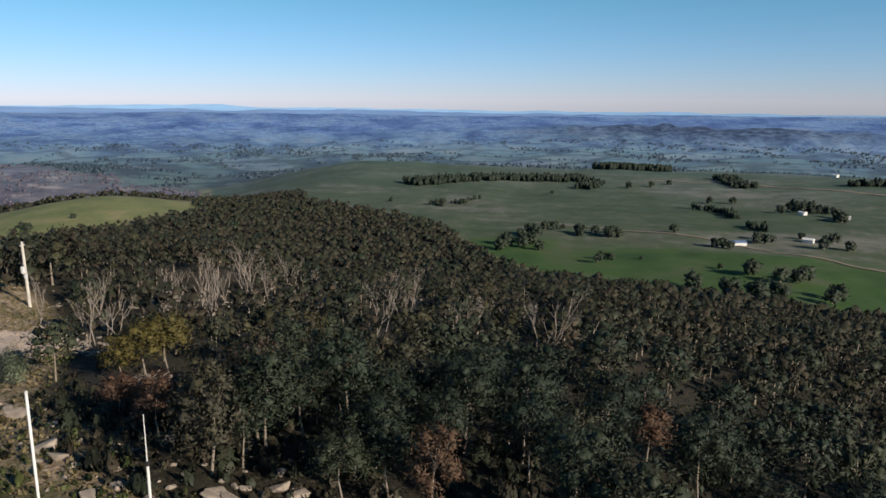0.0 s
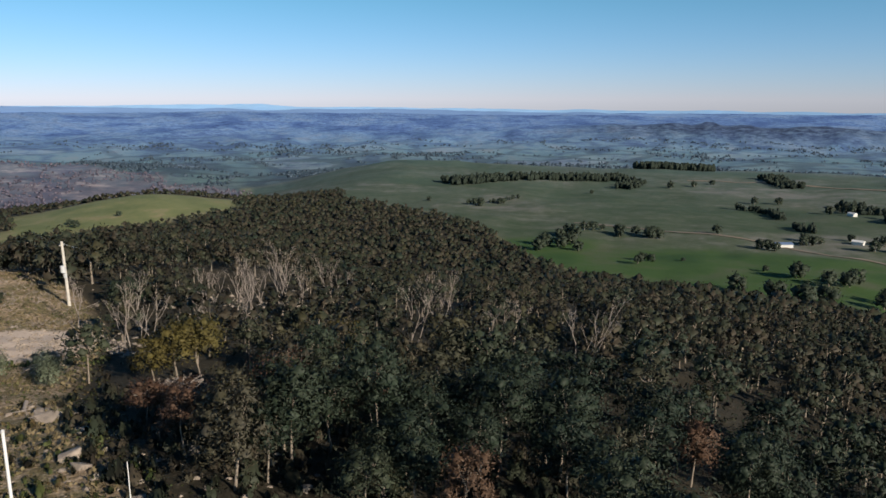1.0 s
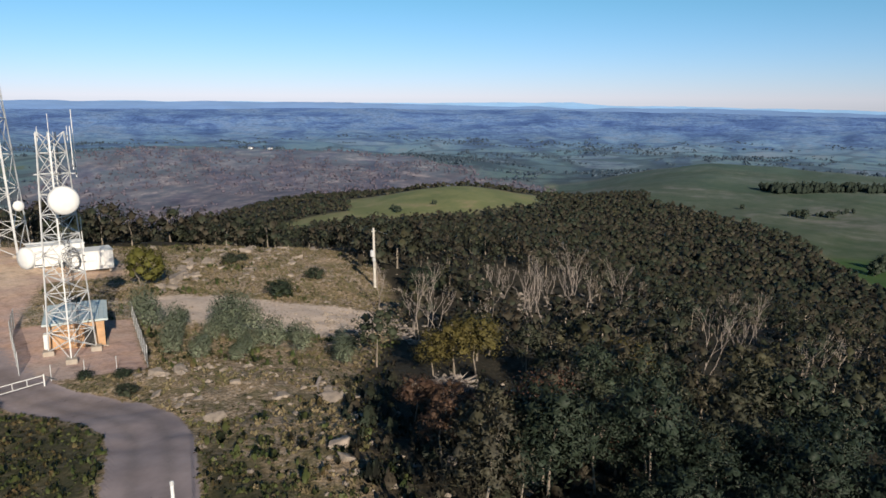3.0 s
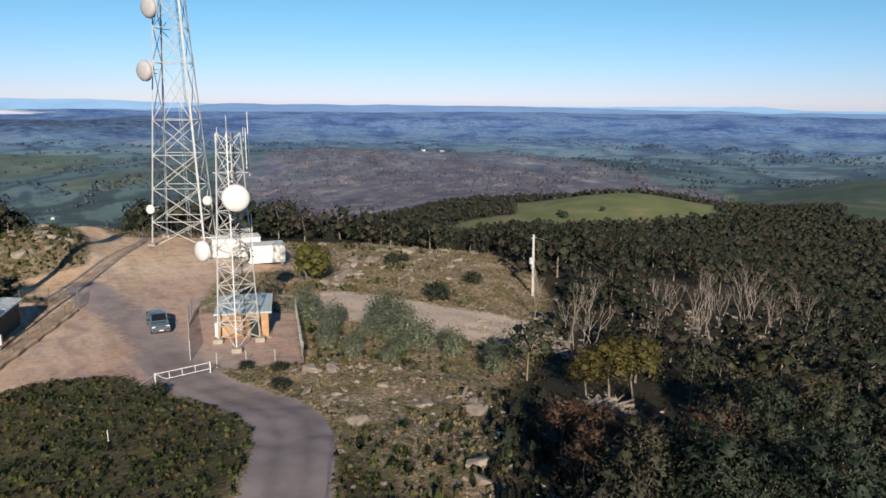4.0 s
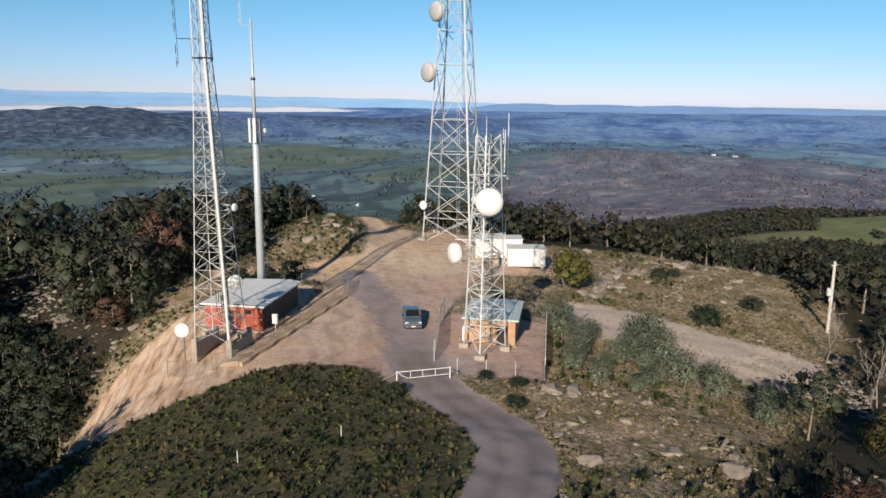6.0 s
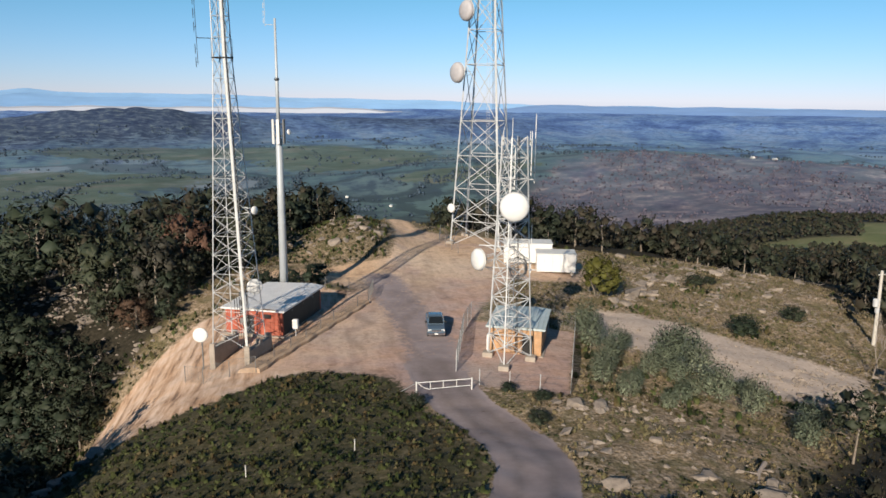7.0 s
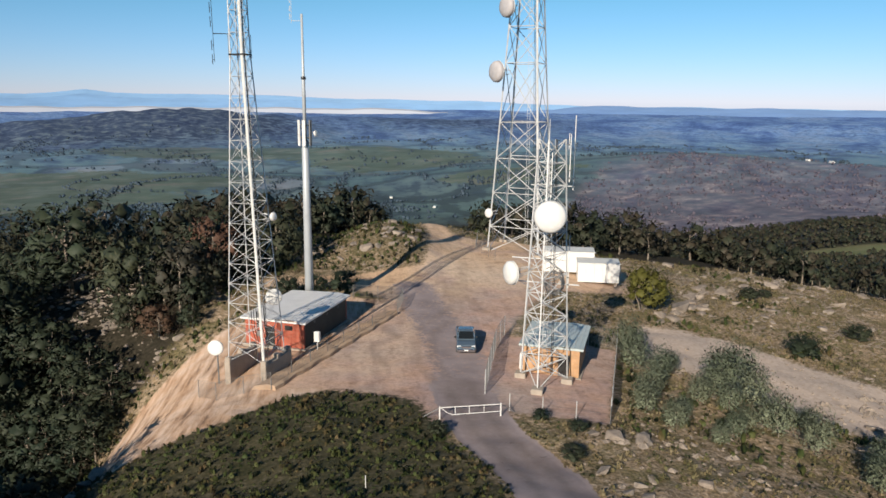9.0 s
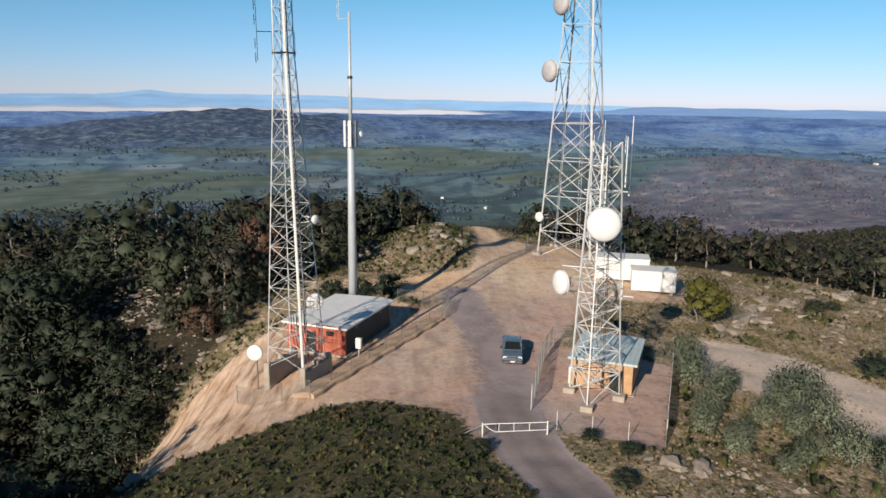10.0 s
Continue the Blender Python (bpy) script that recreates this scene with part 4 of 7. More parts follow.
def dead_tree(seed, h):
    """A bare bleached tree: a few stems that fork into thin crooked limbs."""
    rng = np.random.default_rng(seed)
    g = Geo()

    def grow(p, d, length, r, depth):
        q = p + d * length * 0.5 + Vector((rng.uniform(-.1, .1), rng.uniform(-.1, .1), 0)) * length
        e = p + d * length
        g.tube(p, q, r, r * 0.85, 4, False)
        g.tube(q, e, r * 0.85, r * 0.66, 4, False)
        if depth == 0:
            return
        for k in range(3 if depth in (1, 3) else 2):
            nd = (d + Vector((rng.uniform(-.62, .62), rng.uniform(-.62, .62), rng.uniform(0, .4)))).normalized()
            grow(e, nd, length * rng.uniform(0.5, 0.8), r * 0.58, depth - 1)
    for k in range(int(rng.integers(2, 5))):
        grow(Vector((rng.uniform(-.5, .5), rng.uniform(-.5, .5), -0.4)), Vector((rng.uniform(-.28, .28), rng.uniform(-.28, .28), 1)).normalized(), h * rng.uniform(0.24, 0.36), 0.075, 4)
    return g


def arrays_to_mesh(name, v, q, m, normals=None):
    return quad_mesh(name, v, q, [m], smooth=True, normals=normals)


def scatter_mass(name, protos, places, mats, label, category, smooth=True):
    """Many plants as one mass: protos are (trunk v, q, crown v, q); places are x, y, z, turn, scale."""
    Vs, Qs, Is, Ns, off = [], [], [], [], 0
    rng = np.random.default_rng(len(places))
    soft = len(protos[0]) > 4
    for x, y, z, a, s in places:
        pr = protos[int(rng.integers(len(protos)))]
        c, sn = math.cos(a), math.sin(a)
        for v, q, mi in ((pr[0], pr[1], 0), (pr[2], pr[3], 1)):
            if len(v) == 0:
                continue
            Vs.append(np.stack([x + s * (c * v[:, 0] - sn * v[:, 1]), y + s * (sn * v[:, 0] + c * v[:, 1]), z + s * v[:, 2]], 1))
            Qs.append(q + off)
            Is.append(np.full(len(q), mi))
            off += len(v)
            if soft:
                n = pr[4] if mi else v * np.array([1.0, 1.0, 0.0]) + 1e-4
                Ns.append(np.stack([c * n[:, 0] - sn * n[:, 1], sn * n[:, 0] + c * n[:, 1], n[:, 2]], 1))
    me = quad_mesh(name, np.concatenate(Vs), np.concatenate(Qs), mats, np.concatenate(Is), smooth=smooth, normals=np.concatenate(Ns) if soft else None)
    return tagged(new(name, me), label, category, kind="stuff")


NONE = (np.zeros((0, 3)), np.zeros((0, 4), int))


def poisson(rng, x0, x1, y0, y1, gap, keep):
    """Jittered grid points for which keep(x, y) holds."""
    gx, gy = np.meshgrid(np.arange(x0, x1, gap), np.arange(y0, y1, gap))
    gx = gx.ravel() + rng.uniform(-.45, .45, gx.size) * gap
    gy = gy.ravel() + rng.uniform(-.45, .45, gy.size) * gap
    k = keep(gx, gy)
    return gx[k], gy[k]


def wooded(x, y):
    return zones(x, y)["forest"] > 0.6


def in_view(x, y):
    b = np.degrees(np.arctan2(x + 10, y + 25))
    return (b > -42) & (b < 118)


rng = np.random.default_rng(7)
TREES_CLOSE = [gum(100 + i, 6.2 + 0.7 * (i % 4), 4.0 + 0.4 * (i % 3), 15, 190, 0.19, 0.09, low=(0.24, 0.14, 0.30, 0.18)[i % 4], inner=0.40, droop=0.9, lift=0.1) for i in range(6)]
TREES_NEAR = [gum(150 + i, 6.0 + 0.7 * (i % 4), 4.9 + 0.5 * (i % 3), 12, 66, 0.32, 0.11, low=(0.22, 0.12, 0.28, 0.16)[i % 4], inner=0.42, droop=0.8, lift=0.15) for i in range(8)]
TREES_BUSHY = [gum(180 + i, 5.2 + 0.4 * (i % 3), 5.6 + 0.5 * (i % 2), 15, 74, 0.29, low=0.02, inner=0.45, droop=0.6, lift=0.15) for i in range(6)]
TREES_SCRUB = [gum(190 + i, 5.0 + 0.5 * (i % 3), 6.2, 10, 34, 0.42, low=0.0, limb=1, inner=0.5, droop=0.5, lift=0.5) for i in range(6)]
TREES_MID = [gum(200 + i, 6.2 + 0.6 * (i % 3), 5.8, 9, 24, 0.42, low=0.12, limb=2, inner=0.5, droop=0.5, lift=0.6) for i in range(7)]
TREES_FAR = [gum(300 + i, 6.0, 7.4, 4, 13, 0.75, 0.2, low=0.05, limb=1, inner=0.6, droop=0.4, lift=0.9) for i in range(6)]
TREES_SPUR = [(*NONE, *gum(350 + i, 6.2, 9.5, 2 + i % 2, 4, 1.4, low=0.0, limb=1, inner=0.8, lift=1.1)[2:]) for i in range(7)]
TREES_REMOTE = [(*NONE, *gum(400 + i, 5.5, 12.0, 2, 0, 3.0, low=0.10, limb=1, lift=0.8)[2:]) for i in range(7)]

fx, fy = poisson(rng, -130, 150, -60, 190, 4.9, lambda x, y: wooded(x, y) & in_view(x, y) & (np.hypot(x, y) < 160) & (np.hypot(x + 9, y + 8) > 22))
fz = land(fx, fy)
keep = rng.uniform(size=len(fx)) < np.where((fx > 60) & (fx < 125) & (fy > 35) & (fy < 75), 0.62, np.where((fx < -18) & (fy > 64) & (fy < 125), 0.72, 0.95))
DEAD_AT = [(72, 4.5), (80.5, 15), (73, 16.4), (64, 44), (70, 47), (76, 43), (82, 50), (88, 44), (92, 52), (97, 47), (103, 54), (99, 60), (108, 46), (86, 57), (60, 50), (56, 56), (95, 38), (112, 58), (66, 38), (49, 42), (45, 36), (120, 30), (60, -8), (90, 5), (104, 20)]
clearing = fbm(fx / 11, fy / 11, 3, 131) + np.where((fx > 55) & (fx < 118) & (fy > 34) & (fy < 64), 0.18, 0)
keep &= np.where((fx < -14) & (fy > 62), fbm(fx / 9, fy / 9, 3, 133) < 0.28, (clearing < 0.46) | (fy > 62))
RUBBLE_GAPS = [(-34, 88, 4.5), (-38, 92, 4.5), (-40, 106, 5.5), (-46, 103, 5.5)]
for cx, cy, cr in RUBBLE_GAPS:
    keep &= np.hypot(fx - cx, fy - cy) > cr
for dx, dy in DEAD_AT:
    keep &= edge_dist(fx, fy, [(dx + 1.5, dy + 1), (dx - 5.5, dy - 4.5)], False) > 2.3
keep &= (np.hypot(fx - 37.6, fy - 28) > 4.5) & (edge_dist(fx, fy, [(38.0, 24.6), (26.0, 13.6)], False) > 4.6)
fx, fy, fz = fx[keep], fy[keep], fz[keep]
backrow = (fx < 12) & (fy > 60)
thin = rng.uniform(size=len(fx)) < np.where(backrow, 0.75, np.where((fx > 30) & (fy > 98), 0.8, 1.0))
fx, fy, fz = fx[thin], fy[thin], fz[thin]
order = np.argsort(np.hypot(fx + 3, fy + 8) - np.where((fx < 75) & (fy > 60), 48, 0))
fx, fy, fz = fx[order], fy[order], fz[order]
N_THINGS = 165
trunk_meshes, crown_meshes = {}, {}
for size, protos in (("close", TREES_CLOSE), ("near", TREES_NEAR), ("bushy", TREES_BUSHY)):
    for i, p in enumerate(protos):
        trunk_meshes[size, i] = arrays_to_mesh("trunk", p[0], p[1], M_BARK)
        for nm, mm in (("gum", M_GUM), ("rust", M_RUST), ("scrub", M_SCRUB), ("olive", M_OLIVE), ("deep", M_DEEP)):
            crown_meshes[size, i, nm] = arrays_to_mesh("crown", p[2], p[3], mm, p[4])
TREE_LABEL = {"deep": "deep green dense eucalypt on the steep slope", "gum": "olive-green eucalypt with a pale slender trunk", "rust": "eucalypt with rusty red-brown foliage", "scrub": "dark green bushy eucalypt on the slope", "olive": "golden-olive eucalypt standing out from darker trees"}


def eucalypt(x, y, z, size, kind, s, wide=1.0):
    i = int(rng.integers(6))
    t = thing("eucalypt_tree", TREE_LABEL[kind], "tree", pose(x, y, z, 0, 0, rng.uniform(0, 360)) @ Matrix.Diagonal((s * wide, s * wide, s * rng.uniform(0.9, 1.12), 1)), "trees on the slope")
    part("trunk", trunk_meshes[size, i], None, t)
    part("crown", crown_meshes[size, i, kind], None, t)


for x, y, s in ((38.9, 27.8, 1.0), (40.4, 26.2, 0.92), (37.6, 29.4, 0.7), (43.5, 12.0, 0.9), (33.0, 12.5, 0.8)):
    eucalypt(x, y, height(x, y), "close", "olive", s, 1.3)
for x, y, s in ((24.0, 15.0, 0.6), (26.5, 12.4, 0.62), (28.0, 21.4, 0.42), (23.0, 18.0, 0.5), (33.0, 19.0, 0.35), (30.0, 16.5, 0.4)):
    eucalypt(x, y, height(x, y), "close", "rust", s, 1.25)
for x, y, s, kind in ((16, 4, 0.6, "deep"), (19, 8, 0.7, "rust"), (22, 3, 0.8, "deep"), (18, -2, 0.7, "scrub"), (25, 8, 0.8, "rust"), (14, -3, 0.6, "scrub"), (21, 13, 0.5, "scrub"), (28, 5, 0.9, "rust"), (24, -3, 0.9, "deep"), (17, 10, 0.55, "rust"), (27, -1, 0.9, "scrub"), (31, 9, 0.85, "gum")):
    eucalypt(x, y, height(x, y), "close", kind, s, 1.15)
# the southern trees stand out of view, added to shade the gully
for x, y, s in ((-31, 27, 1.9), (-35, 32, 2.0), (-29, 36, 1.6), (-40, 36, 2.1), (-34, 41, 1.8), (-45, 31, 2.0), (-38, 25, 1.8), (-30, 43, 1.5), (-42, 44, 2.0), (-48, 40, 2.0), (-27, 31, 1.5), (-36, 47, 1.7), (-31, 50, 1.4), (-43, 52, 2.1), (-37, 56, 1.7), (-30, 66, 1.2), (-34, 70, 1.4), (-38, 66, 1.7), (-41, 74, 1.6), (-44, 68, 1.8), (-33, 62, 1.5), (-39, 60, 1.9), (-45, 60, 2.3), (-49, 54, 2.4), (-50, 64, 2.2), (-47, 76, 1.7), (-28, 72, 0.9), (-52, 72, 2.0), (-31, 75, 1.1), (-34, 77, 1.1), (-37, 79, 1.2), (-40, 80, 1.3), (-33, 72, 1.3), (-37, 73, 1.4), (-30, 69, 1.2), (-43, 83, 1.3), (-28, 66, 1.0), (-46, 86, 1.4)):
    eucalypt(x, y, height(x, y), "near", "scrub", s, 1.15)
for x, y, s in ((-22, 84, 0.8), (-25, 80, 0.8), (-20, 88, 0.9), (-23, 92, 1.0), (-17, 93, 0.9), (-26, 87, 1.0), (-29, 83, 0.9), (-18, 98, 0.9), (-14, 97, 0.7), (-25, 97, 1.1), (-30, 99, 1.1), (-21, 79, 0.55)):
    eucalypt(x, y, height(x, y), "bushy", "rust" if x == -25 else "scrub", s, 1.1)
gx, gy = poisson(rng, -62, -22, 34, 108, 5.1, lambda x, y: (zones(x, y)["forest"] > 0.5) & (zones(x, y)["granite"] < 0.1) & (x + 0.30 * (y - 60) < -30))
for x, y in zip(gx, gy):
    if any(math.hypot(x - cx, y - cy) < cr for cx, cy, cr in RUBBLE_GAPS):
        continue
    eucalypt(x, y, height(x, y), "bushy", "scrub", rng.uniform(0.7, 1.25), 1.2)
for k in range(min(N_THINGS, len(fx))):
    u = rng.uniform()
    kind = "rust" if u < 0.07 and fx[k] < 45 else ("scrub" if u < (0.85 if fy[k] < -2 else 0.6 if fy[k] < 8 else 0.34) or fx[k] < -15 else "gum")
    # most trees south of y = 2 get a darker leaf colour
    if fy[k] < 2 and u > 0.2:
        kind = "deep"
    back = fy[k] > 60
    if abs(fx[k] - 11) < 7 and fy[k] > 112:
        continue
    s = rng.uniform(0.72, 1.12) * ((rng.uniform(1.2, 2.1) if fx[k] < -14 and fy[k] > 76 else rng.uniform(1.4, 2.2) if fx[k] < 9 and fy[k] > 74 else rng.uniform(0.9, 1.6)) if back else 1.0) * (1.25 if fx[k] < -28 and not back else 1.0)
    if 55 < fx[k] < 118 and 34 < fy[k] < 64:
        s *= 0.8
    near_eye = math.hypot(fx[k] + 6, fy[k] + 8) < 46
    eucalypt(fx[k], fy[k], fz[k], "bushy" if back else ("close" if near_eye else "near"), kind if not back else ("rust" if u > 0.88 else "gum" if u > 0.4 else "scrub"), s, (rng.uniform(1.05, 1.4) if fx[k] > 25 else rng.uniform(0.85, 1.2)) if back else 1.0)
mid, scrub = [], []
for k in range(N_THINGS, len(fx)):
    if abs(fx[k] - 11) < 9 and fy[k] > 112:
        continue
    if fx[k] < 82 and fy[k] > 60:
        scrub.append((fx[k], fy[k], fz[k] - 0.2, rng.uniform(0, 6.28), rng.uniform(0.8, 1.6) * (1.3 if fx[k] < 9 else 1.0)))
    else:
        mid.append((fx[k], fy[k], fz[k], rng.uniform(0, 6.28), rng.uniform(0.6, 1.25)))
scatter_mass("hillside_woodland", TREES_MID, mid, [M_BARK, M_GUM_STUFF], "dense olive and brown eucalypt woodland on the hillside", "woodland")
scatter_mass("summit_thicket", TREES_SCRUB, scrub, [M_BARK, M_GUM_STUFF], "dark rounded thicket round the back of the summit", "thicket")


def far_wood(x, y):
    r, b = np.hypot(x, y), np.degrees(np.arctan2(x, y))
    z = zones(x, y)
    return ((np.abs(x - 14) > 16) | (r > 260)) & (r > 158) & (r < np.where((b > 50) & (b < 67), 1180, np.where(b < -20, 1420, 1040))) & (b > -38) & (b < 116) & (z["paddock"] < 0.3)


hx, hy = poisson(rng, -700, 1100, -480, 1350, 7.2, far_wood)
hr, hb = np.hypot(hx, hy), np.degrees(np.arctan2(hx, hy))
kp = rng.uniform(size=len(hx)) < np.where(hb < 18, 0.18, np.interp(hr, [160, 300, 450, 1000], [0.98, 0.95, 0.85, 0.55]))
hx, hy = hx[kp], hy[kp]
hz = land(hx, hy)
far_half = np.hypot(hx, hy) > 300
for nm, sel, protos, grow in (("forest_slope", ~far_half, TREES_FAR, 0.95), ("forest_spur", far_half, TREES_SPUR, 1.05)):
    scatter_mass(nm, protos, [(x, y, z, rng.uniform(0, 6.28), rng.uniform(0.7, 1.2) * grow) for x, y, z in zip(hx[sel], hy[sel], hz[sel])], [M_BARK, M_GUM_STUFF], "grey-green eucalypt forest running down the spur", "forest")


def clump_field(x0, x1, y0, y1, gap, lo, hi, thresh, seed, also=None):
    def kf(x, y):
        r, b = np.hypot(x, y), np.degrees(np.arctan2(x, y))
        ok = (r > lo) & (r < hi) & (b > -36) & (b < 116)
        n = fbm(x / 260, y / 260, 4, seed)
        line = np.abs(vnoise(x / 330, y / 330, seed + 11)) < 0.05
        line2 = np.abs(vnoise(x / 210 + 4.4, y / 210, seed + 17)) < 0.045
        z = zones(x, y)
        k = ((n > thresh) | line | line2) & (z["burnt"] < 0.4) & (z["paddock"] < 0.3)
        return ok & k
    px, py = poisson(rng, x0, x1, y0, y1, gap, kf)
    return px, py, land(px, py)


for nm, gap, lo, hi, th, mt, sc, lab in (("valley_trees", 15, 1040, 2000, 0.75, M_HAZE_TREE, 0.95, "tree belts and scattered trees across the valley farmland"), ("distant_trees", 24, 2000, 3100, 0.70, M_HAZE_TREE, 0.95, "tree belts coloured blue-green for haze on the far side of the valley")):
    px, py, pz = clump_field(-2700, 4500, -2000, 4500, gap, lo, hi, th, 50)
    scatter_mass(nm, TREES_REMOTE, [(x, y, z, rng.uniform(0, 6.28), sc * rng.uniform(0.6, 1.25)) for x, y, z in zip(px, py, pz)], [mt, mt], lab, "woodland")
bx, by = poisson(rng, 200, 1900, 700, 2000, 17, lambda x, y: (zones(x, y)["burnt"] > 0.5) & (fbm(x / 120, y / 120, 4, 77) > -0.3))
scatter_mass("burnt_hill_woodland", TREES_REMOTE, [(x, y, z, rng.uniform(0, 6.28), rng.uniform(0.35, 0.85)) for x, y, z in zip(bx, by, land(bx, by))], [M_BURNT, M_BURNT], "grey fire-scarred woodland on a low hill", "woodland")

# ---- towers and masts ----
def lattice(name, label, category, centre, yaw, sides, levels, leg_w, brace_w, m_leg, m_brace, ring_every=1):
    """A lattice tower on 3 or 4 legs. levels: (height, distance of the legs from the axis)."""
    t = thing(name, label, category, pose(centre[0], centre[1], 0, 0, 0, yaw))
    off = math.pi / 4 if sides == 4 else -math.pi / 2

    def corner(k, z, r):
        a = off + 2 * math.pi * k / sides
        return Vector((r * math.cos(a), r * math.sin(a), z))
    for k in range(sides):
        if leg_w > 0.11:
            w, th = leg_w, 0.03
            sec = [(-w / 3, -w / 3), (w * 2 / 3, -w / 3), (w * 2 / 3, th - w / 3), (th - w / 3, th - w / 3), (th - w / 3, w * 2 / 3), (-w / 3, w * 2 / 3)]
        else:
            sec = [(leg_w / 2 * math.cos(i * math.pi / 3), leg_w / 2 * math.sin(i * math.pi / 3)) for i in range(6)]
        g = Geo().sweep([corner(k, z, r) for z, r in levels], sec)
        part("leg", g, m_leg, t)
    for i, ((z0, r0), (z1, r1)) in enumerate(zip(levels, levels[1:])):
        for k in range(sides):
            a0, b0, a1, b1 = corner(k, z0, r0), corner(k + 1, z0, r0), corner(k, z1, r1), corner(k + 1, z1, r1)
            g = Geo().tube(a0, b1, brace_w / 2, n=4).tube(b0, a1, brace_w / 2, n=4)
            part("brace", g, m_brace, t)
            if i % ring_every == 0 and i:
                part("strut", Geo().tube(a0, b0, brace_w / 2, n=4), m_brace, t)
    g = Geo()
    z0, z1 = levels[0][0] + 0.3, levels[-1][0]
    rr = np.interp(np.linspace(z0, z1, 30), [l[0] for l in levels], [l[1] for l in levels])
    zz = np.linspace(z0, z1, 30)
    for s in (-0.22, 0.22):
        for i in range(29):
            g.tube((s, rr[i] * 0.55, zz[i]), (s, rr[i + 1] * 0.55, zz[i + 1]), 0.025, n=4, cap=False)
    nr = int((z1 - z0) / 0.45)
    for i in range(nr):
        z = z0 + i * 0.45
        r = float(np.interp(z, zz, rr)) * 0.55
        g.tube((-0.22, r, z), (0.22, r, z), 0.014, n=3, cap=False)
    part("ladder", g, m_brace, t)
    ring = [(0.03 * math.cos(i * math.pi / 2), 0.03 * math.sin(i * math.pi / 2)) for i in range(4)]
    for s in (0.5, 0.6):
        part("feeder_cable", Geo().sweep([(s * r * 0.6, 0.2 * r, z) for r, z in zip(rr, zz)], ring), M_CABLE, t, "black feeder cable")
    return t


def aim(eye, way):
    return Matrix.Translation(eye) @ Vector(way).to_track_quat("Z", "Y").to_matrix().to_4x4()


def dish(eye, way, dia, label, arm_to, deep=False):
    """A microwave dish with a domed cover, its back and the bracket that holds it."""
    t = thing("microwave_dish", label, "antenna", aim(eye, way))
    r = dia / 2
    h = 0.55 * r if deep else 0.22 * r
    part("radome", Geo().lathe([(r * 0.97, -0.02), (r, 0.04), (r * 0.985, h * 0.45), (r * 0.86, h * 0.75), (r * 0.5, h * 0.95), (0.02, h)], 28), M_DRUM if "large pale drum" in label else M_WHITE, t, "grey cover" if "large pale drum" in label else "white domed cover", True)
    part("reflector", Geo().lathe([(r * 0.99, -0.02), (r * 1.01, -0.06), (r * 0.8, -0.22 * r), (r * 0.4, -0.42 * r), (0.05, -0.5 * r)], 28), M_WHITE_D, t, "", True)
    part("hub", Geo().lathe([(r * 0.16, -0.46 * r), (r * 0.16, -0.7 * r), (r * 0.1, -0.74 * r)], 12), M_GALV_D, t)
    inv = t.matrix_world.inverted()
    a = inv @ Vector(arm_to)
    g = Geo()
    for dx in (-0.3, 0.3):
        g.tube((dx * r, 0.2 * r, -0.4 * r), a + Vector((dx * 0.4, 0.25, 0)), 0.035, n=5)
        g.tube((dx * r, -0.4 * r, -0.3 * r), a + Vector((dx * 0.4, -0.25, 0)), 0.03, n=5)
    part("bracket", g, M_GALV, t)
    return t


# mast beside the brick shed
YA = -23.0
mastA_c = (-10.8, 58.6)
zA = [-2.3 + 1.72 * i for i in range(23)]
LEAN_A = Matrix.Translation((*mastA_c, -2.3)) @ pose(0, 0, 0, 0, -0.6, 0) @ Matrix.Translation((-mastA_c[0], -mastA_c[1], 2.3))
mast_a = lattice("lattice_mast", "slender weathered steel lattice mast beside the brick shed", "mast", mastA_c, YA, 4, [(z, float(np.interp(z, [-2.3, 23.5, 36], [3.5, 1.15, 0.95])) / math.sqrt(2)) for z in zA], 0.10, 0.05, M_GALV, M_GALV)
mast_a.matrix_world = LEAN_A @ mast_a.matrix_world


def mast_fittings():
    t = thing("cable_tray", "pale cable tray and feeder bundle climbing the mast leg", "cable tray", LEAN_A @ pose(*mastA_c, 0, 0, 0, YA))
    pts = [(float(np.interp(z, [-2.3, 23.5, 36], [3.5, 1.15, 0.95])) / 2 - 0.12, -float(np.interp(z, [-2.3, 23.5, 36], [3.5, 1.15, 0.95])) / 2 + 0.05, z) for z in zA]
    part("tray", Geo().sweep(pts, [(-0.10, -0.05), (0.10, -0.05), (0.10, 0.0), (0.07, 0.0), (0.07, -0.03), (-0.07, -0.03), (-0.07, 0.0), (-0.10, 0.0)]), M_GALV, t)
    for k in range(3):
        part("feeder_cable", Geo().sweep([(x - 0.05 + 0.05 * k, y - 0.05, z) for x, y, z in pts], [(0.03, 0), (0, 0.03), (-0.03, 0), (0, -0.03)]), M_WHITE_D, t)
    for k in range(4):
        part("equipment_box", Geo().box(0.9 - 0.12 * k, -0.9 + 0.25 * k, 0.2 + 0.75 * k, 0.34, 0.22, 0.5, 0.02), M_DARKMETAL if k % 2 else M_GALV_D, t)
    for k in range(6):
        x0, y0 = 0.55 + 0.16 * k, -1.3 + 0.14 * k
        part("jumper_cable", Geo().path([(x0, y0, -2.2), (x0 + 0.1, y0 + 0.2, -0.6), (x0 - 0.15, y0 + 0.1, 0.8), (x0 - 0.1, y0, 2.6)], 0.035, 4), M_CABLE, t)




def loc(c, yaw, x, y):
    a = radians(yaw)
    return c[0] + x * math.cos(a) - y * math.sin(a), c[1] + x * math.sin(a) + y * math.cos(a)


mast_fittings()


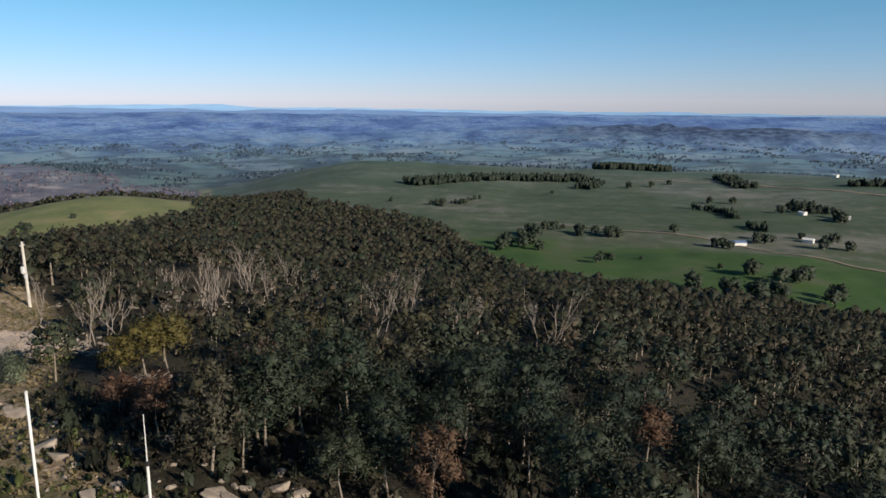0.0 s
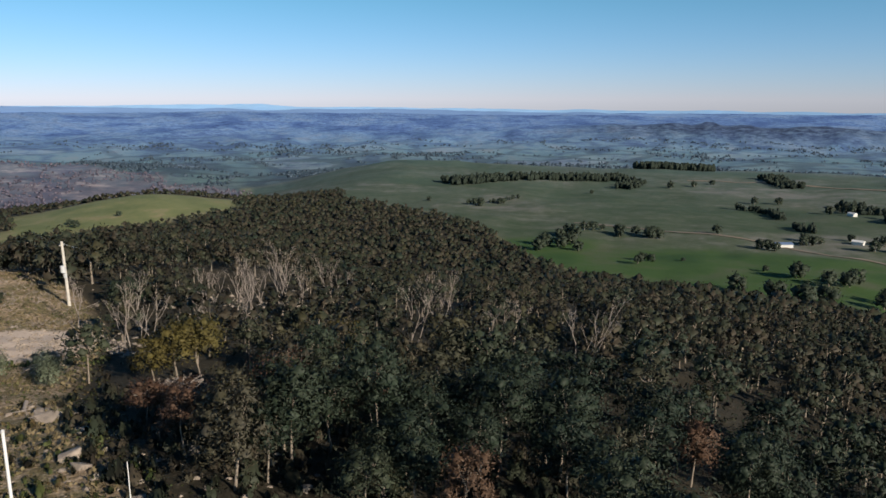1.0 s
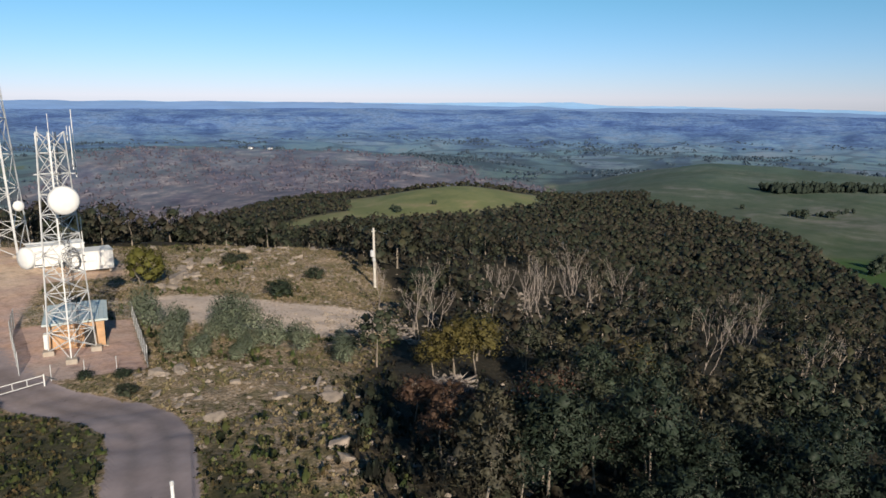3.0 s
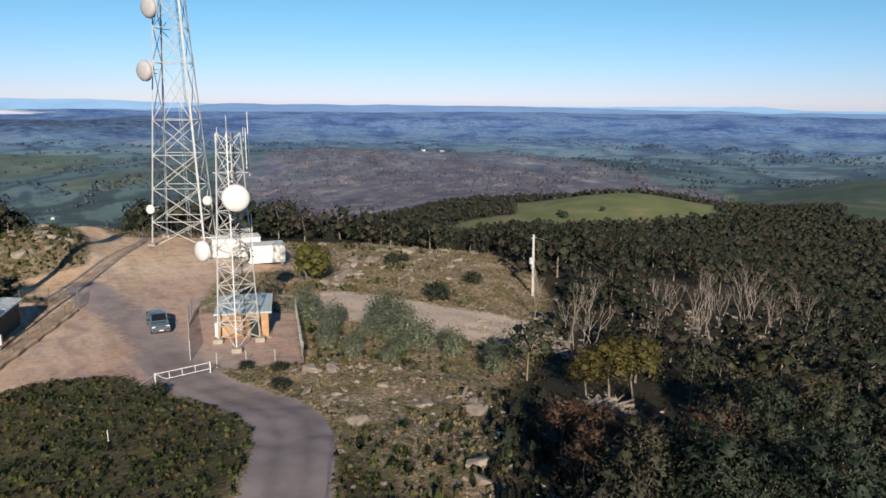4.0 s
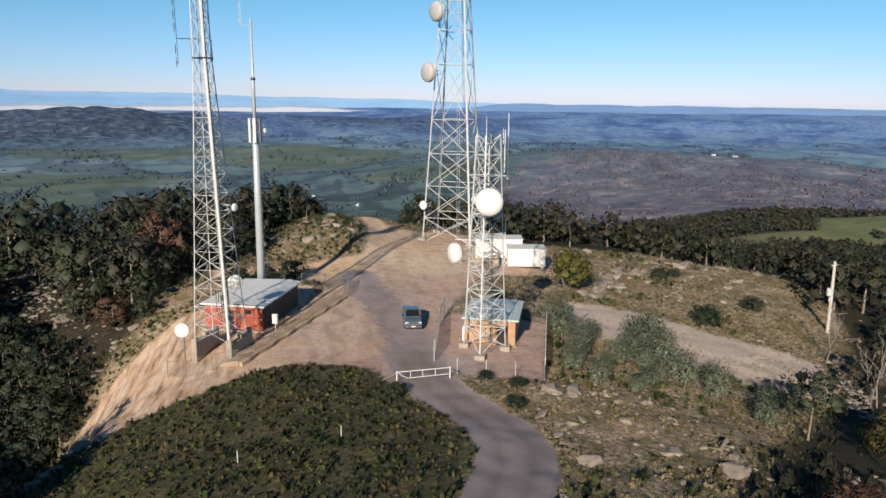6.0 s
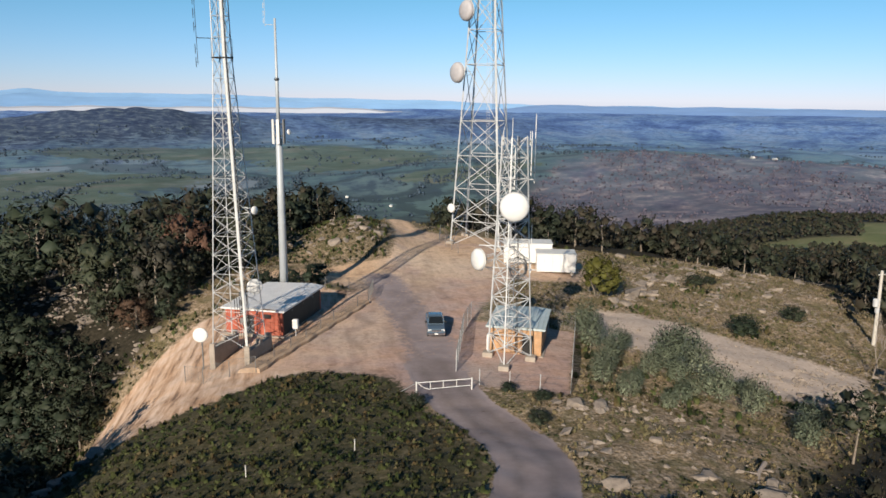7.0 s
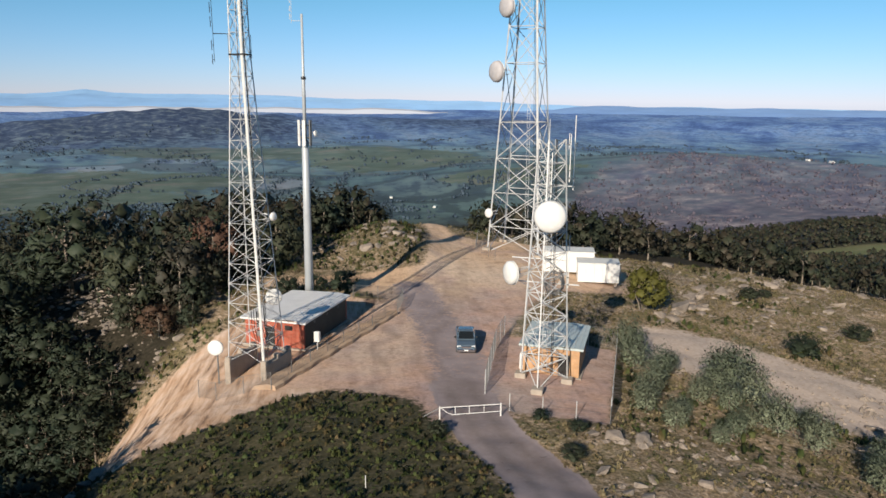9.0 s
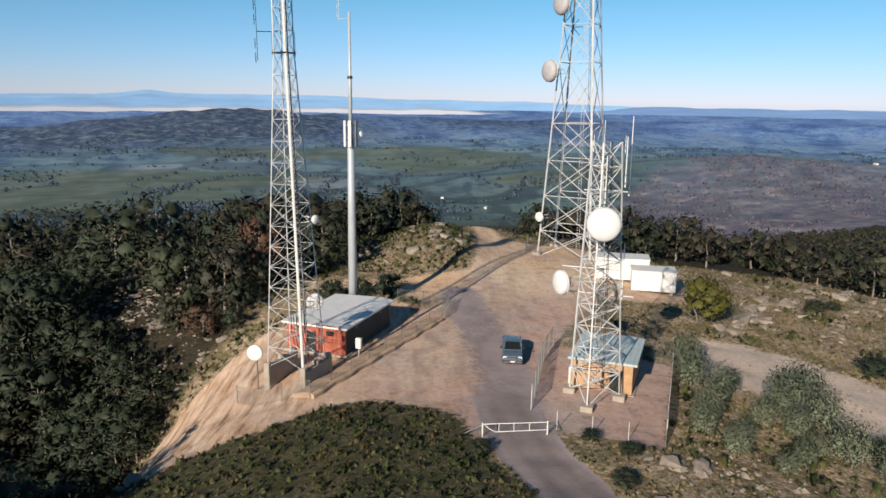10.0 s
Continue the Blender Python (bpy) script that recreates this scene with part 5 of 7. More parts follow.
def platform_ring():
    """A dark steel collar with short whips, clamped round the mast."""
    g = Geo()
    for k in range(4):
        a, b = math.pi / 4 + k * math.pi / 2, math.pi / 4 + (k + 1) * math.pi / 2
        g.tube((0.92 * math.cos(a), 0.92 * math.sin(a), 23.5), (0.92 * math.cos(b), 0.92 * math.sin(b), 23.5), 0.06, n=6)
    part("collar", g, M_DARKMETAL, mast_a, "dark steel collar")
    for x, y in ((0.64, 0.64), (0.64, -0.64), (-0.64, -0.64)):
        part("whip", Geo().tube((x, y, 23.2), (x, y, 25.1), 0.03, 0.02, n=5), M_GALV_D, mast_a)


platform_ring()


def side_dipole():
    x0, y0 = mastA_c
    t = thing("dipole_antenna", "vertical dipole antenna on a side arm of the mast", "antenna", LEAN_A @ pose(x0, y0, 25.1, 0, 0, 0))
    part("arm", Geo().tube((-0.4, 0, 0), (-2.0, -0.3, 0), 0.035, n=5), M_DARKMETAL, t)
    part("boom", Geo().tube((-2.0, -0.3, -2.2), (-2.0, -0.3, 4.6), 0.025, n=5), M_DARKMETAL, t)
    for z in (-2.0, -0.9, 0.9, 2.0, 3.1, 4.2):
        part("element", Geo().tube((-2.15, -0.3, z - 0.4), (-2.15, -0.3, z + 0.4), 0.03, n=5).tube((-2.0, -0.3, z), (-2.15, -0.3, z), 0.02, n=4), M_DARKMETAL, t)


side_dipole()
dish((-9.0, 59.0, 10.1), (0.75, -0.55, 0), 0.75, "small white dish fixed to the lattice mast", (-9.9, 59.3, 10.1), True)
dish((-9.4, 60.6, 2.5), (0.25, -0.95, 0.1), 1.5, "white dish low on the lattice mast above the shed roof", (-9.9, 59.8, 2.4))


def ground_dish():
    x, y = -14.2, 57.9
    zg = height(x, y)
    dish((x, y, -1.2), (-0.1, -1, 0.08), 1.35, "white dish on a short post beside the mast", (x + 0.05, y + 0.45, -1.3))
    t = thing("dish_post", "short steel post holding a white dish", "post", pose(x + 0.05, y + 0.5, zg))
    part("post", Geo().tube((0, 0, -0.3), (0, 0, -0.9 - zg), 0.07, n=8), M_GALV_D, t)


ground_dish()


def plinth(x, y, length, label):
    zg = height(x, y) - 0.5
    t = thing("concrete_plinth", label, "plinth", pose(x, y, zg, 0, 0, YA), "plinths under the mast")
    top = -2.3 - zg
    part("wall", Geo().box(0, length / 2 - 0.3, top / 2, 0.55, length, top, 0.05), M_CONC, t)
    for yy in (0.0, length * 0.45, length - 0.6):
        part("block", Geo().box(0, yy, top + 0.17, 0.5, 0.5, 0.36, 0.04), M_CONC, t)


for sx in (-1.75, 1.75):
    px, py = loc(mastA_c, YA, sx, -1.75)
    plinth(px, py, 4.6, "rough concrete footing wall under the lattice mast")


def monopole():
    x, y = -7.3, 75.6
    zg = height(x, y)
    t = thing("monopole_tower", "tall pale grey steel monopole with panel antennas", "tower", pose(x, y, zg))
    h0 = -zg
    part("base_flange", Geo().lathe([(0.85, -0.2), (0.85, 0.1), (0.6, 0.14)], 20), M_CONC, t)
    part("lower_shaft", Geo().lathe([(0.50, 0.1), (0.36, 15.6 + h0), (0.30, 15.65 + h0)], 14), M_POLE, t, "", True)
    part("upper_shaft", Geo().lathe([(0.20, 15.6 + h0), (0.19, 22.0 + h0), (0.15, 22.2 + h0), (0.12, 28.6 + h0)], 12), M_POLE, t, "", True)
    part("clamp", Geo().lathe([(0.24, 22.0 + h0), (0.27, 22.1 + h0), (0.24, 22.3 + h0)], 12), M_DARKMETAL, t)
    g = Geo()
    for z in (15.9, 17.2):
        g.lathe([(0.5, z + h0), (0.52, z + h0 + 0.06), (0.5, z + h0 + 0.12)], 14)
    part("mounting_ring", g, M_GALV_D, t)
    for a in (-150, -95, -30, 30, 100, 160):
        m = Matrix.Rotation(radians(a), 4, "Z")
        p = part("panel_antenna", Geo().box(0.68, 0, 16.45 + h0, 0.16, 0.34, 2.7, 0.03), M_WHITE if a < -60 else M_GALV_D, t)
        p.matrix_local = m
        q = part("panel_bracket", Geo().box(0.5, 0, 16.9 + h0, 0.3, 0.08, 0.08).box(0.5, 0, 15.9 + h0, 0.3, 0.08, 0.08), M_DARKMETAL, t)
        q.matrix_local = m
    part("small_dish", Geo().lathe([(0.05, -0.2), (0.3, -0.1), (0.32, 0.1), (0.05, 0.16)], 18, Matrix.Translation((1.15, -0.25, 16.4 + h0)) @ Matrix.Rotation(radians(75), 4, "Y") @ Matrix.Rotation(radians(25), 4, "X")), M_WHITE, t, "small white drum dish")
    part("top_arm", Geo().tube((0, 0, 27.9 + h0), (-1.05, 0, 27.9 + h0), 0.03, n=5).tube((-1.05, 0, 27.7 + h0), (-1.05, 0, 30.6 + h0), 0.028, n=5), M_GALV, t)
    for z in (28.3, 29.1, 29.9):
        part("dipole", Geo().tube((-1.2, 0, z + h0 - 0.28), (-1.2, 0, z + h0 + 0.28), 0.035, n=5), M_GALV, t)


monopole()

# three-legged mast beside the tan hut
mastB_c = (13.4, 52.3)
zgB = height(*mastB_c)
zB = [zgB + 0.35 + i * 1.82 for i in range(12)]
mast_b = lattice("lattice_mast", "pale galvanised three-legged lattice mast in front of the tan brick hut", "mast", mastB_c, -23.0, 3, [(z, float(np.interp(z, [zgB, 18.6], [2.3, 1.15]))) for z in zB], 0.12, 0.085, M_GALV, M_GALV)
for k in range(3):
    a = radians(-113 + 120 * k)
    fxx, fyy = mastB_c[0] + 2.3 * math.cos(a), mastB_c[1] + 2.3 * math.sin(a)
    t = thing("concrete_footing", "pale concrete footing block under a mast leg", "footing", pose(fxx, fyy, height(fxx, fyy), 0, 0, -23), "footings of the mast")
    part("block", Geo().box(0, 0, 0.15, 0.95, 0.95, 0.6, 0.05), M_CONC, t)
dish((12.35, 47.9, 11.7), (-0.22, -0.97, 0.02), 2.4, "large white drum dish on the mast facing the road", (12.8, 50.6, 11.7), True)
dish((10.6, 52.4, 6.4), (-0.93, -0.30, 0.02), 1.95, "white drum dish on the side of the mast", (12.2, 53.4, 6.4), True)


def mast_whips():
    for k, hgt in ((0, 2.0), (1, 0.9), (2, 0.9)):
        a = radians(-113 + 120 * k)
        x, y = mastB_c[0] + 1.15 * math.cos(a), mastB_c[1] + 1.15 * math.sin(a)
        x, y = x + (0.35 if k == 1 else 0), y
        t = thing("whip_antenna", "thin white whip antenna at the top of the mast", "antenna", pose(x, y, zB[-1] - 0.4), "whips on the mast")
        part("rod", Geo().tube((0, 0, -0.4), (0, 0, hgt), 0.035, 0.02, n=6), M_WHITE, t)
        part("clamp", Geo().box(0, 0, 0, 0.14, 0.14, 0.12).tube((0, 0, 0), (-0.35 if k == 1 else 0.05, 0, 0), 0.025, n=4), M_GALV_D, t)
    g = Geo()
    rg = np.random.default_rng(5)
    for i in range(9):
        r = 0.5 + 0.06 * i
        for j in range(14):
            a0, a1 = 2 * math.pi * j / 14, 2 * math.pi * (j + 1) / 14
            off = Vector((0.6, -0.4, rg.uniform(-0.2, 0.2)))
            g.tube(off + Vector((r * math.cos(a0), 0.1 * i - 0.4, r * 1.2 * math.sin(a0))), off + Vector((r * math.cos(a1), 0.1 * i - 0.4, r * 1.2 * math.sin(a1))), 0.03, n=4, cap=False)
    t = thing("cable_coil", "coiled black and grey cable hung in the mast", "cable", pose(mastB_c[0], mastB_c[1], 5.6))
    part("coil", g, M_GALV_D, t)


mast_whips()


def mast_arms():
    """Level arms across the mast with aerials standing on them."""
    for z, x0, x1 in ((7.3, -3.0, 1.5), (5.3, -3.0, 2.6), (13.4, -1.6, 1.8)):
        part("arm", Geo().tube((x0, 0.9, z), (x1, 0.9, z), 0.05, n=6), M_GALV, mast_b)
        part("clamp", Geo().box(0, 0.9, z, 0.5, 0.16, 0.16, 0.02), M_GALV_D, mast_b)
        part("stay", Geo().tube((x0 * 0.8, 0.9, z), (-0.4, 0.9, z - 0.9), 0.03, n=5), M_GALV, mast_b)
    for x, y, z, h in ((1.7, 0.9, 5.3, 4.2), (1.6, -0.6, 14.2, 3.4), (-1.2, 0.9, 13.4, 3.6), (0.3, -1.2, 13.0, 3.2), (1.75, 0.9, 13.4, 5.6)):
        px, py = loc(mastB_c, -23, x, y)
        t = thing("whip_antenna", "upright white fibreglass aerial on the mast", "antenna", pose(px, py, z), "whips on the mast")
        part("rod", Geo().tube((0, 0, -0.3), (0, 0, h), 0.05, 0.035, n=6), M_WHITE, t)
        part("clamp", Geo().box(0, 0, 0, 0.16, 0.16, 0.14).box(0, 0, 0.6, 0.14, 0.14, 0.1), M_GALV_D, t)


mast_arms()

# the large tower
towC = (24.5, 110.0)
zgC = height(*towC)
lev = [zgC, zgC + 4.2, zgC + 9.6, zgC + 15.0, zgC + 20.6, zgC + 29.6, zgC + 35, zgC + 40, zgC + 45]
lattice("lattice_tower", "large grey steel lattice tower with dishes", "tower", towC, -30.0, 4, [(z, float(np.interp(z, [zgC, 35, 45], [8.4, 4.0, 3.2])) / math.sqrt(2)) for z in lev], 0.24, 0.125, M_GALV, M_GALV)
for dd in (((19.4, 106.8, 24.3), (-0.9, -0.42, 0), 3.2, "large pale drum dish high on the big tower", (21.6, 108.0, 24.3)), ((20.9, 107.6, 33.8), (-0.9, -0.42, 0), 3.2, "large pale drum dish near the top of the big tower", (22.6, 108.6, 33.8)), ((18.7, 107.4, 2.6), (-0.8, -0.6, 0), 1.5, "small white dish low on the big tower", (20.2, 108.3, 2.6)), ((27.3, 105.6, 3.6), (0.1, -1, 0), 1.6, "white dish low on the front of the big tower", (27.3, 106.6, 3.6))):
    dish(*dd, True)
for k in range(4):
    a = radians(-30 + 45 + 90 * k)
    x, y = towC[0] + 5.95 * math.cos(a), towC[1] + 5.95 * math.sin(a)
    t = thing("concrete_footing", "concrete footing block under a tower leg", "footing", pose(x, y, height(x, y), 0, 0, -30), "footings of the tower")
    part("block", Geo().box(0, 0, 0.1, 1.3, 1.3, 0.7, 0.06), M_CONC, t)


# ---- buildings ----
def roof_sheet(w, length, z0, z1, x0, material, parent, overhang=0.0):
    """One ribbed steel roof sheet, sloping across its width."""
    g = Geo()
    n = 8
    vs, fs = [], []
    for j, y in enumerate((0, length)):
        for i in range(n + 1):
            u = i / n
            rib = 0.035 if i % 4 == 0 else 0.0
            vs.append((x0 + u * w, y, z0 + (z1 - z0) * u + rib))
    m = len(vs)
    vs += [(x, y, z - 0.025) for x, y, z in vs]
    for i in range(n):
        a, b = i, i + n + 1
        fs += [(a, a + 1, b + 1, b), (m + b, m + b + 1, m + a + 1, m + a), (a + m, a + 1 + m, a + 1, a), (b, b + 1, b + 1 + m, b + m)]
    fs += [(0, n + 1, n + 1 + m, m), (n + m, 2 * n + 1 + m, 2 * n + 1, n)]
    return part("roof_sheet", g.add(vs, fs), material, parent)


def brick_building(name, label, corner, yaw, w, length, wall_h, m_wall, m_roof, roof_drop, ridge, door_side, eave=0.35, m_side=None):
    """A flat brick equipment building. corner: its front right wall corner."""
    x, y = corner
    zg = height(*loc(corner, yaw, -w / 2, length / 2)) - 0.05
    t = thing(name, label, "building", pose(x, y, zg, 0, 0, yaw))
    th = 0.22
    part("floor_slab", Geo().box(-w / 2, length / 2, 0.02, w + 0.5, length + 0.5, 0.24, 0.03), M_CONC, t)
    part("wall", Geo().box(-w / 2, th / 2, wall_h / 2, w, th, wall_h), m_wall, t)
    part("wall", Geo().box(-w / 2, length - th / 2, wall_h / 2, w, th, wall_h), m_wall, t)
    for xx in (-th / 2, -w + th / 2):
        part("wall", Geo().box(xx, length / 2, wall_h / 2, th, length - 2 * th - 0.004, wall_h), m_side or m_wall, t)
    rw = w + 2 * eave
    n = max(4, round(rw / 0.78))
    sw = rw / n
    zl, zr = wall_h + 0.06 - roof_drop, wall_h + 0.06 + 0.1
    for i in range(n):
        u0, u1 = i / n, (i + 1) / n
        def prof(u):
            return zl + (zr - zl) * u / ridge if u <= ridge else zr - (zr - zl) * 0.9 * (u - ridge) / (1 - ridge + 1e-6)
        s = roof_sheet(sw - 0.012, length + 2 * eave, prof(u0), prof(u1), -w - eave + i * sw, m_roof, t)
        s.location.y = -eave
        s.location.z = roof_drop
    part("fascia", Geo().box(-w / 2, -eave + 0.02, wall_h + 0.02, rw, 0.03, 0.18), m_roof, t)
    part("fascia", Geo().box(eave - 0.02, length / 2, wall_h + 0.05, 0.03, length + 2 * eave - 0.1, 0.18), m_roof, t)
    return t, zg


# side walls take the painted shade colour instead of red brick
shed, zs = brick_building("brick_shed", "red brick equipment shed with a pale zinc roof", loc((-6.85, 62.9), -23, -0.4, 0.4), -23.0, 6.3, 10.0, 2.75, M_REDBRICK, M_ROOF, 0.12, 0.8, 0, m_side=M_SHADE_WALL)
d = part("door", Geo().box(-3.6, -0.02, 1.05, 0.95, 0.06, 2.1, 0.01), M_DARKMETAL, shed, "dark steel door")
part("door_handle", Geo().box(-3.25, -0.07, 1.0, 0.04, 0.06, 0.16), M_GALV, d)
part("vent", Geo().box(-1.6, -0.02, 2.1, 0.8, 0.05, 0.45, 0.01), M_DARKMETAL, shed)
for yy in (2.2, 5.0, 7.6):
    part("downlight_bracket", Geo().box(0.05, yy, 2.3, 0.1, 0.2, 0.2, 0.02), M_GALV_D, shed)

hut, zh = brick_building("brick_hut", "small tan brick hut with a pale blue metal roof", (17.0, 53.6), -23.0, 4.9, 6.4, 2.75, M_TANBRICK, M_ROOFB, 0.05, 0.75, 0)
part("door", Geo().box(-1.3, -0.02, 1.05, 0.95, 0.06, 2.1, 0.01), M_DARKMETAL, hut, "dark steel door")
part("air_conditioner", Geo().box(-5.1, 0.9, 0.9, 0.38, 0.85, 1.5, 0.06), M_WHITE, hut, "white wall-mounted air conditioner")
part("step", Geo().box(-2.4, -0.9, 0.0, 4.6, 1.6, 0.16, 0.03), M_CONC, hut)


def meter_box():
    x, y = loc((-6.85, 62.9), -23, 1.1, 0.2)
    t = thing("meter_box", "white electrical box on a post beside the shed", "electrical box", pose(x, y, height(x, y), 0, 0, -23))
    part("post", Geo().tube((0, 0, -0.3), (0, 0, 1.2), 0.05, n=8), M_GALV, t)
    part("cabinet", Geo().box(0, 0, 1.55, 0.55, 0.35, 0.95, 0.03), M_WHITE, t)
    part("cover", Geo().box(0, -0.19, 1.55, 0.45, 0.03, 0.8, 0.01), M_WHITE_D, t)


meter_box()


def cabin(x, y, yaw, w, d, h, label, n_panels):
    """A white transportable cabin of ribbed panels."""
    zg = height(x, y)
    t = thing("equipment_cabin", label, "cabin", pose(x, y, zg, 0, 0, yaw), "white cabins by the tower")
    for sx in (-1, 1):
        for sy in (-1, 1):
            part("pier", Geo().box(sx * w * 0.42, sy * d * 0.38, 0.1, 0.35, 0.35, 0.6), M_CONC, t)
    part("body", Geo().box(0, 0, 0.35 + h / 2, w - 0.06, d - 0.06, h, 0.04), M_WHITE_D, t)
    pw = w / n_panels
    for i in range(n_panels):
        part("panel", Geo().box(-w / 2 + pw * (i + 0.5), -d / 2, 0.35 + h / 2, pw - 0.03, 0.06, h - 0.05, 0.01), M_WHITE, t)
    part("roof", Geo().box(0, 0, 0.35 + h + 0.05, w + 0.2, d + 0.2, 0.12, 0.04), M_WHITE_D, t)
    part("door", Geo().box(w / 2 + 0.01, 0, 0.35 + 1.0, 0.05, 0.9, 2.0, 0.01), M_WHITE, t)
    part("air_conditioner", Geo().box(w / 2 + 0.22, d * 0.3, 0.35 + h * 0.5, 0.4, 0.8, 0.7, 0.04), M_GALV, t)


cabin(28.3, 95.6, -14, 7.2, 3.6, 2.9, "large white ribbed equipment cabin near the tower", 6)
cabin(31.0, 90.4, -14, 5.6, 3.4, 2.6, "smaller white equipment cabin near the tower", 5)


# ---- fences and gate ----
def fence(points, h, label, step=2.8, wires=8, mesh=True, m_post=M_GALV):
    """Posts with rails and wire between."""
    t = thing("wire_fence", label, "fence")
    for (x1, y1), (x2, y2) in zip(points, points[1:]):
        L = math.hypot(x2 - x1, y2 - y1)
        n = max(1, round(L / step))
        P = []
        for i in range(n + 1):
            x, y = x1 + (x2 - x1) * i / n, y1 + (y2 - y1) * i / n
            P.append(Vector((x, y, height(x, y))))
        for i, p in enumerate(P):
            if i < n or (x2, y2) == points[-1]:
                part("post", Geo().tube(p - Vector((0, 0, 0.3)), p + Vector((0, 0, h)), 0.034, n=6), m_post, t)
        for a, b in zip(P, P[1:]):
            g = Geo().tube(a + Vector((0, 0, h - 0.04)), b + Vector((0, 0, h - 0.04)), 0.012 if mesh else 0.005, n=4)
            if mesh:
                m = int(math.hypot(b.x - a.x, b.y - a.y) / 0.16)
                k = int((h - 0.1) / 0.16)
                for i in range(-k, m):
                    for s in (1, -1):
                        u0, u1 = max(0, i), min(m, i + k)
                        if u1 <= u0:
                            continue
                        z0, z1 = (u0 - i) / k, (u1 - i) / k
                        if s < 0:
                            z0, z1 = 1 - z0, 1 - z1
                        g.tube(a.lerp(b, u0 / m) + Vector((0, 0, 0.05 + z0 * (h - 0.1))), a.lerp(b, u1 / m) + Vector((0, 0, 0.05 + z1 * (h - 0.1))), 0.005, n=3, cap=False)
            else:
                for w in range(wires):
                    z = h * (w + 0.6) / wires
                    g.tube(a + Vector((0, 0, z)), b + Vector((0, 0, z)), 0.007, n=3, cap=False)
            part("wire_panel", g, M_GALV_D, t)
    return t


fence([(8.2, 50.2), (11.2, 61.5), (13.0, 66.0), (23.6, 62.2), (16.4, 43.9)], 2.1, "galvanised chain-link fence round the brick hut")
fence([(16.4, 43.9), (9.4, 46.4)], 1.4, "thin wire fence along the front of the hut compound", mesh=False, wires=3)
fence([(-15.5, 56.5), (-13.6, 54.2), (-9.0, 53.4), (2.4, 74.2), (3.4, 79.5), (-2.5, 81.0)], 1.6, "rusty wire fence round the shed and mast compound", m_post=M_GALV_D)
fence([(18.5, 100.5), (16.8, 108.0), (18.5, 116.5), (31.5, 117.5), (33.5, 104.5)], 1.8, "wire fence round the foot of the big tower", mesh=False, m_post=M_GALV_D)


def earth_bank():
    """The raised earth edge of the shed compound."""
    t = thing("earth_bank", "low packed earth bank holding up the shed compound", "bank")
    pts, k = [], 22
    for i in range(k + 1):
        u = i / k
        x, y = -8.7 + 11.2 * u + 0.12 * math.sin(i * 1.7), 53.3 + 20.6 * u
        pts.append(Vector((x, y, height(x, y) + 0.05 * math.sin(i * 2.3))))
    g = Geo()
    vs, fs = [], []
    for p in pts:
        for dx, z in ((0.10, -0.4), (0.02, 0.30), (-0.18, 0.42), (-0.9, 0.40), (-2.0, 0.05), (-2.4, -0.4)):
            vs.append(p + Vector((dx * 0.88, -dx * 0.47, z)))
    n = 6
    for i in range(k):
        fs += [(i * n + j, (i + 1) * n + j, (i + 1) * n + j + 1, i * n + j + 1) for j in range(n - 1)]
    fs += [tuple(range(n)), tuple(k * n + j for j in range(n - 1, -1, -1))]
    part("bank", g.add(vs, fs), M_EARTH, t)


earth_bank()


def boom_gate():
    a, b = Vector((3.96, 45.1, 0)), Vector((8.55, 45.5, 0))
    za, zb = height(a.x, a.y), height(b.x, b.y)
    t = thing("farm_gate", "white painted pipe gate closed across the road", "gate", pose(a.x, a.y, za, 0, 0, math.degrees(math.atan2(b.y - a.y, b.x - a.x))))
    L = (b - a).length
    dz = zb - za

    def P(u, z):
        return Vector((u * L, 0, z + dz * u))
    for u in (0.0, 1.0):
        part("post", Geo().tube(P(u, -0.3), P(u, 1.02), 0.055, n=10), M_WHITE, t)
    part("top_rail", Geo().tube(P(0.02, 0.92), P(0.98, 0.92), 0.034, n=8), M_WHITE, t)
    part("bottom_rail", Geo().tube(P(0.2, 0.32), P(0.98, 0.36), 0.03, n=8), M_WHITE, t)
    part("diagonal_rail", Geo().path([P(0.02, 0.90), P(0.12, 0.5), P(0.2, 0.33)], 0.03, 8), M_WHITE, t)
    for u in (0.25, 0.48, 0.72):
        part("upright", Geo().tube(P(u, 0.34), P(u, 0.92), 0.026, n=8), M_WHITE, t)
    for k, (u0, ux) in enumerate(((0.0, -1.3), (1.0, 1.2))):
        part("stay", Geo().tube(P(u0, 0.9), P(u0, 0.0) + Vector((ux, 0.5, 0)), 0.035, n=6), M_GALV_D, t)


boom_gate()


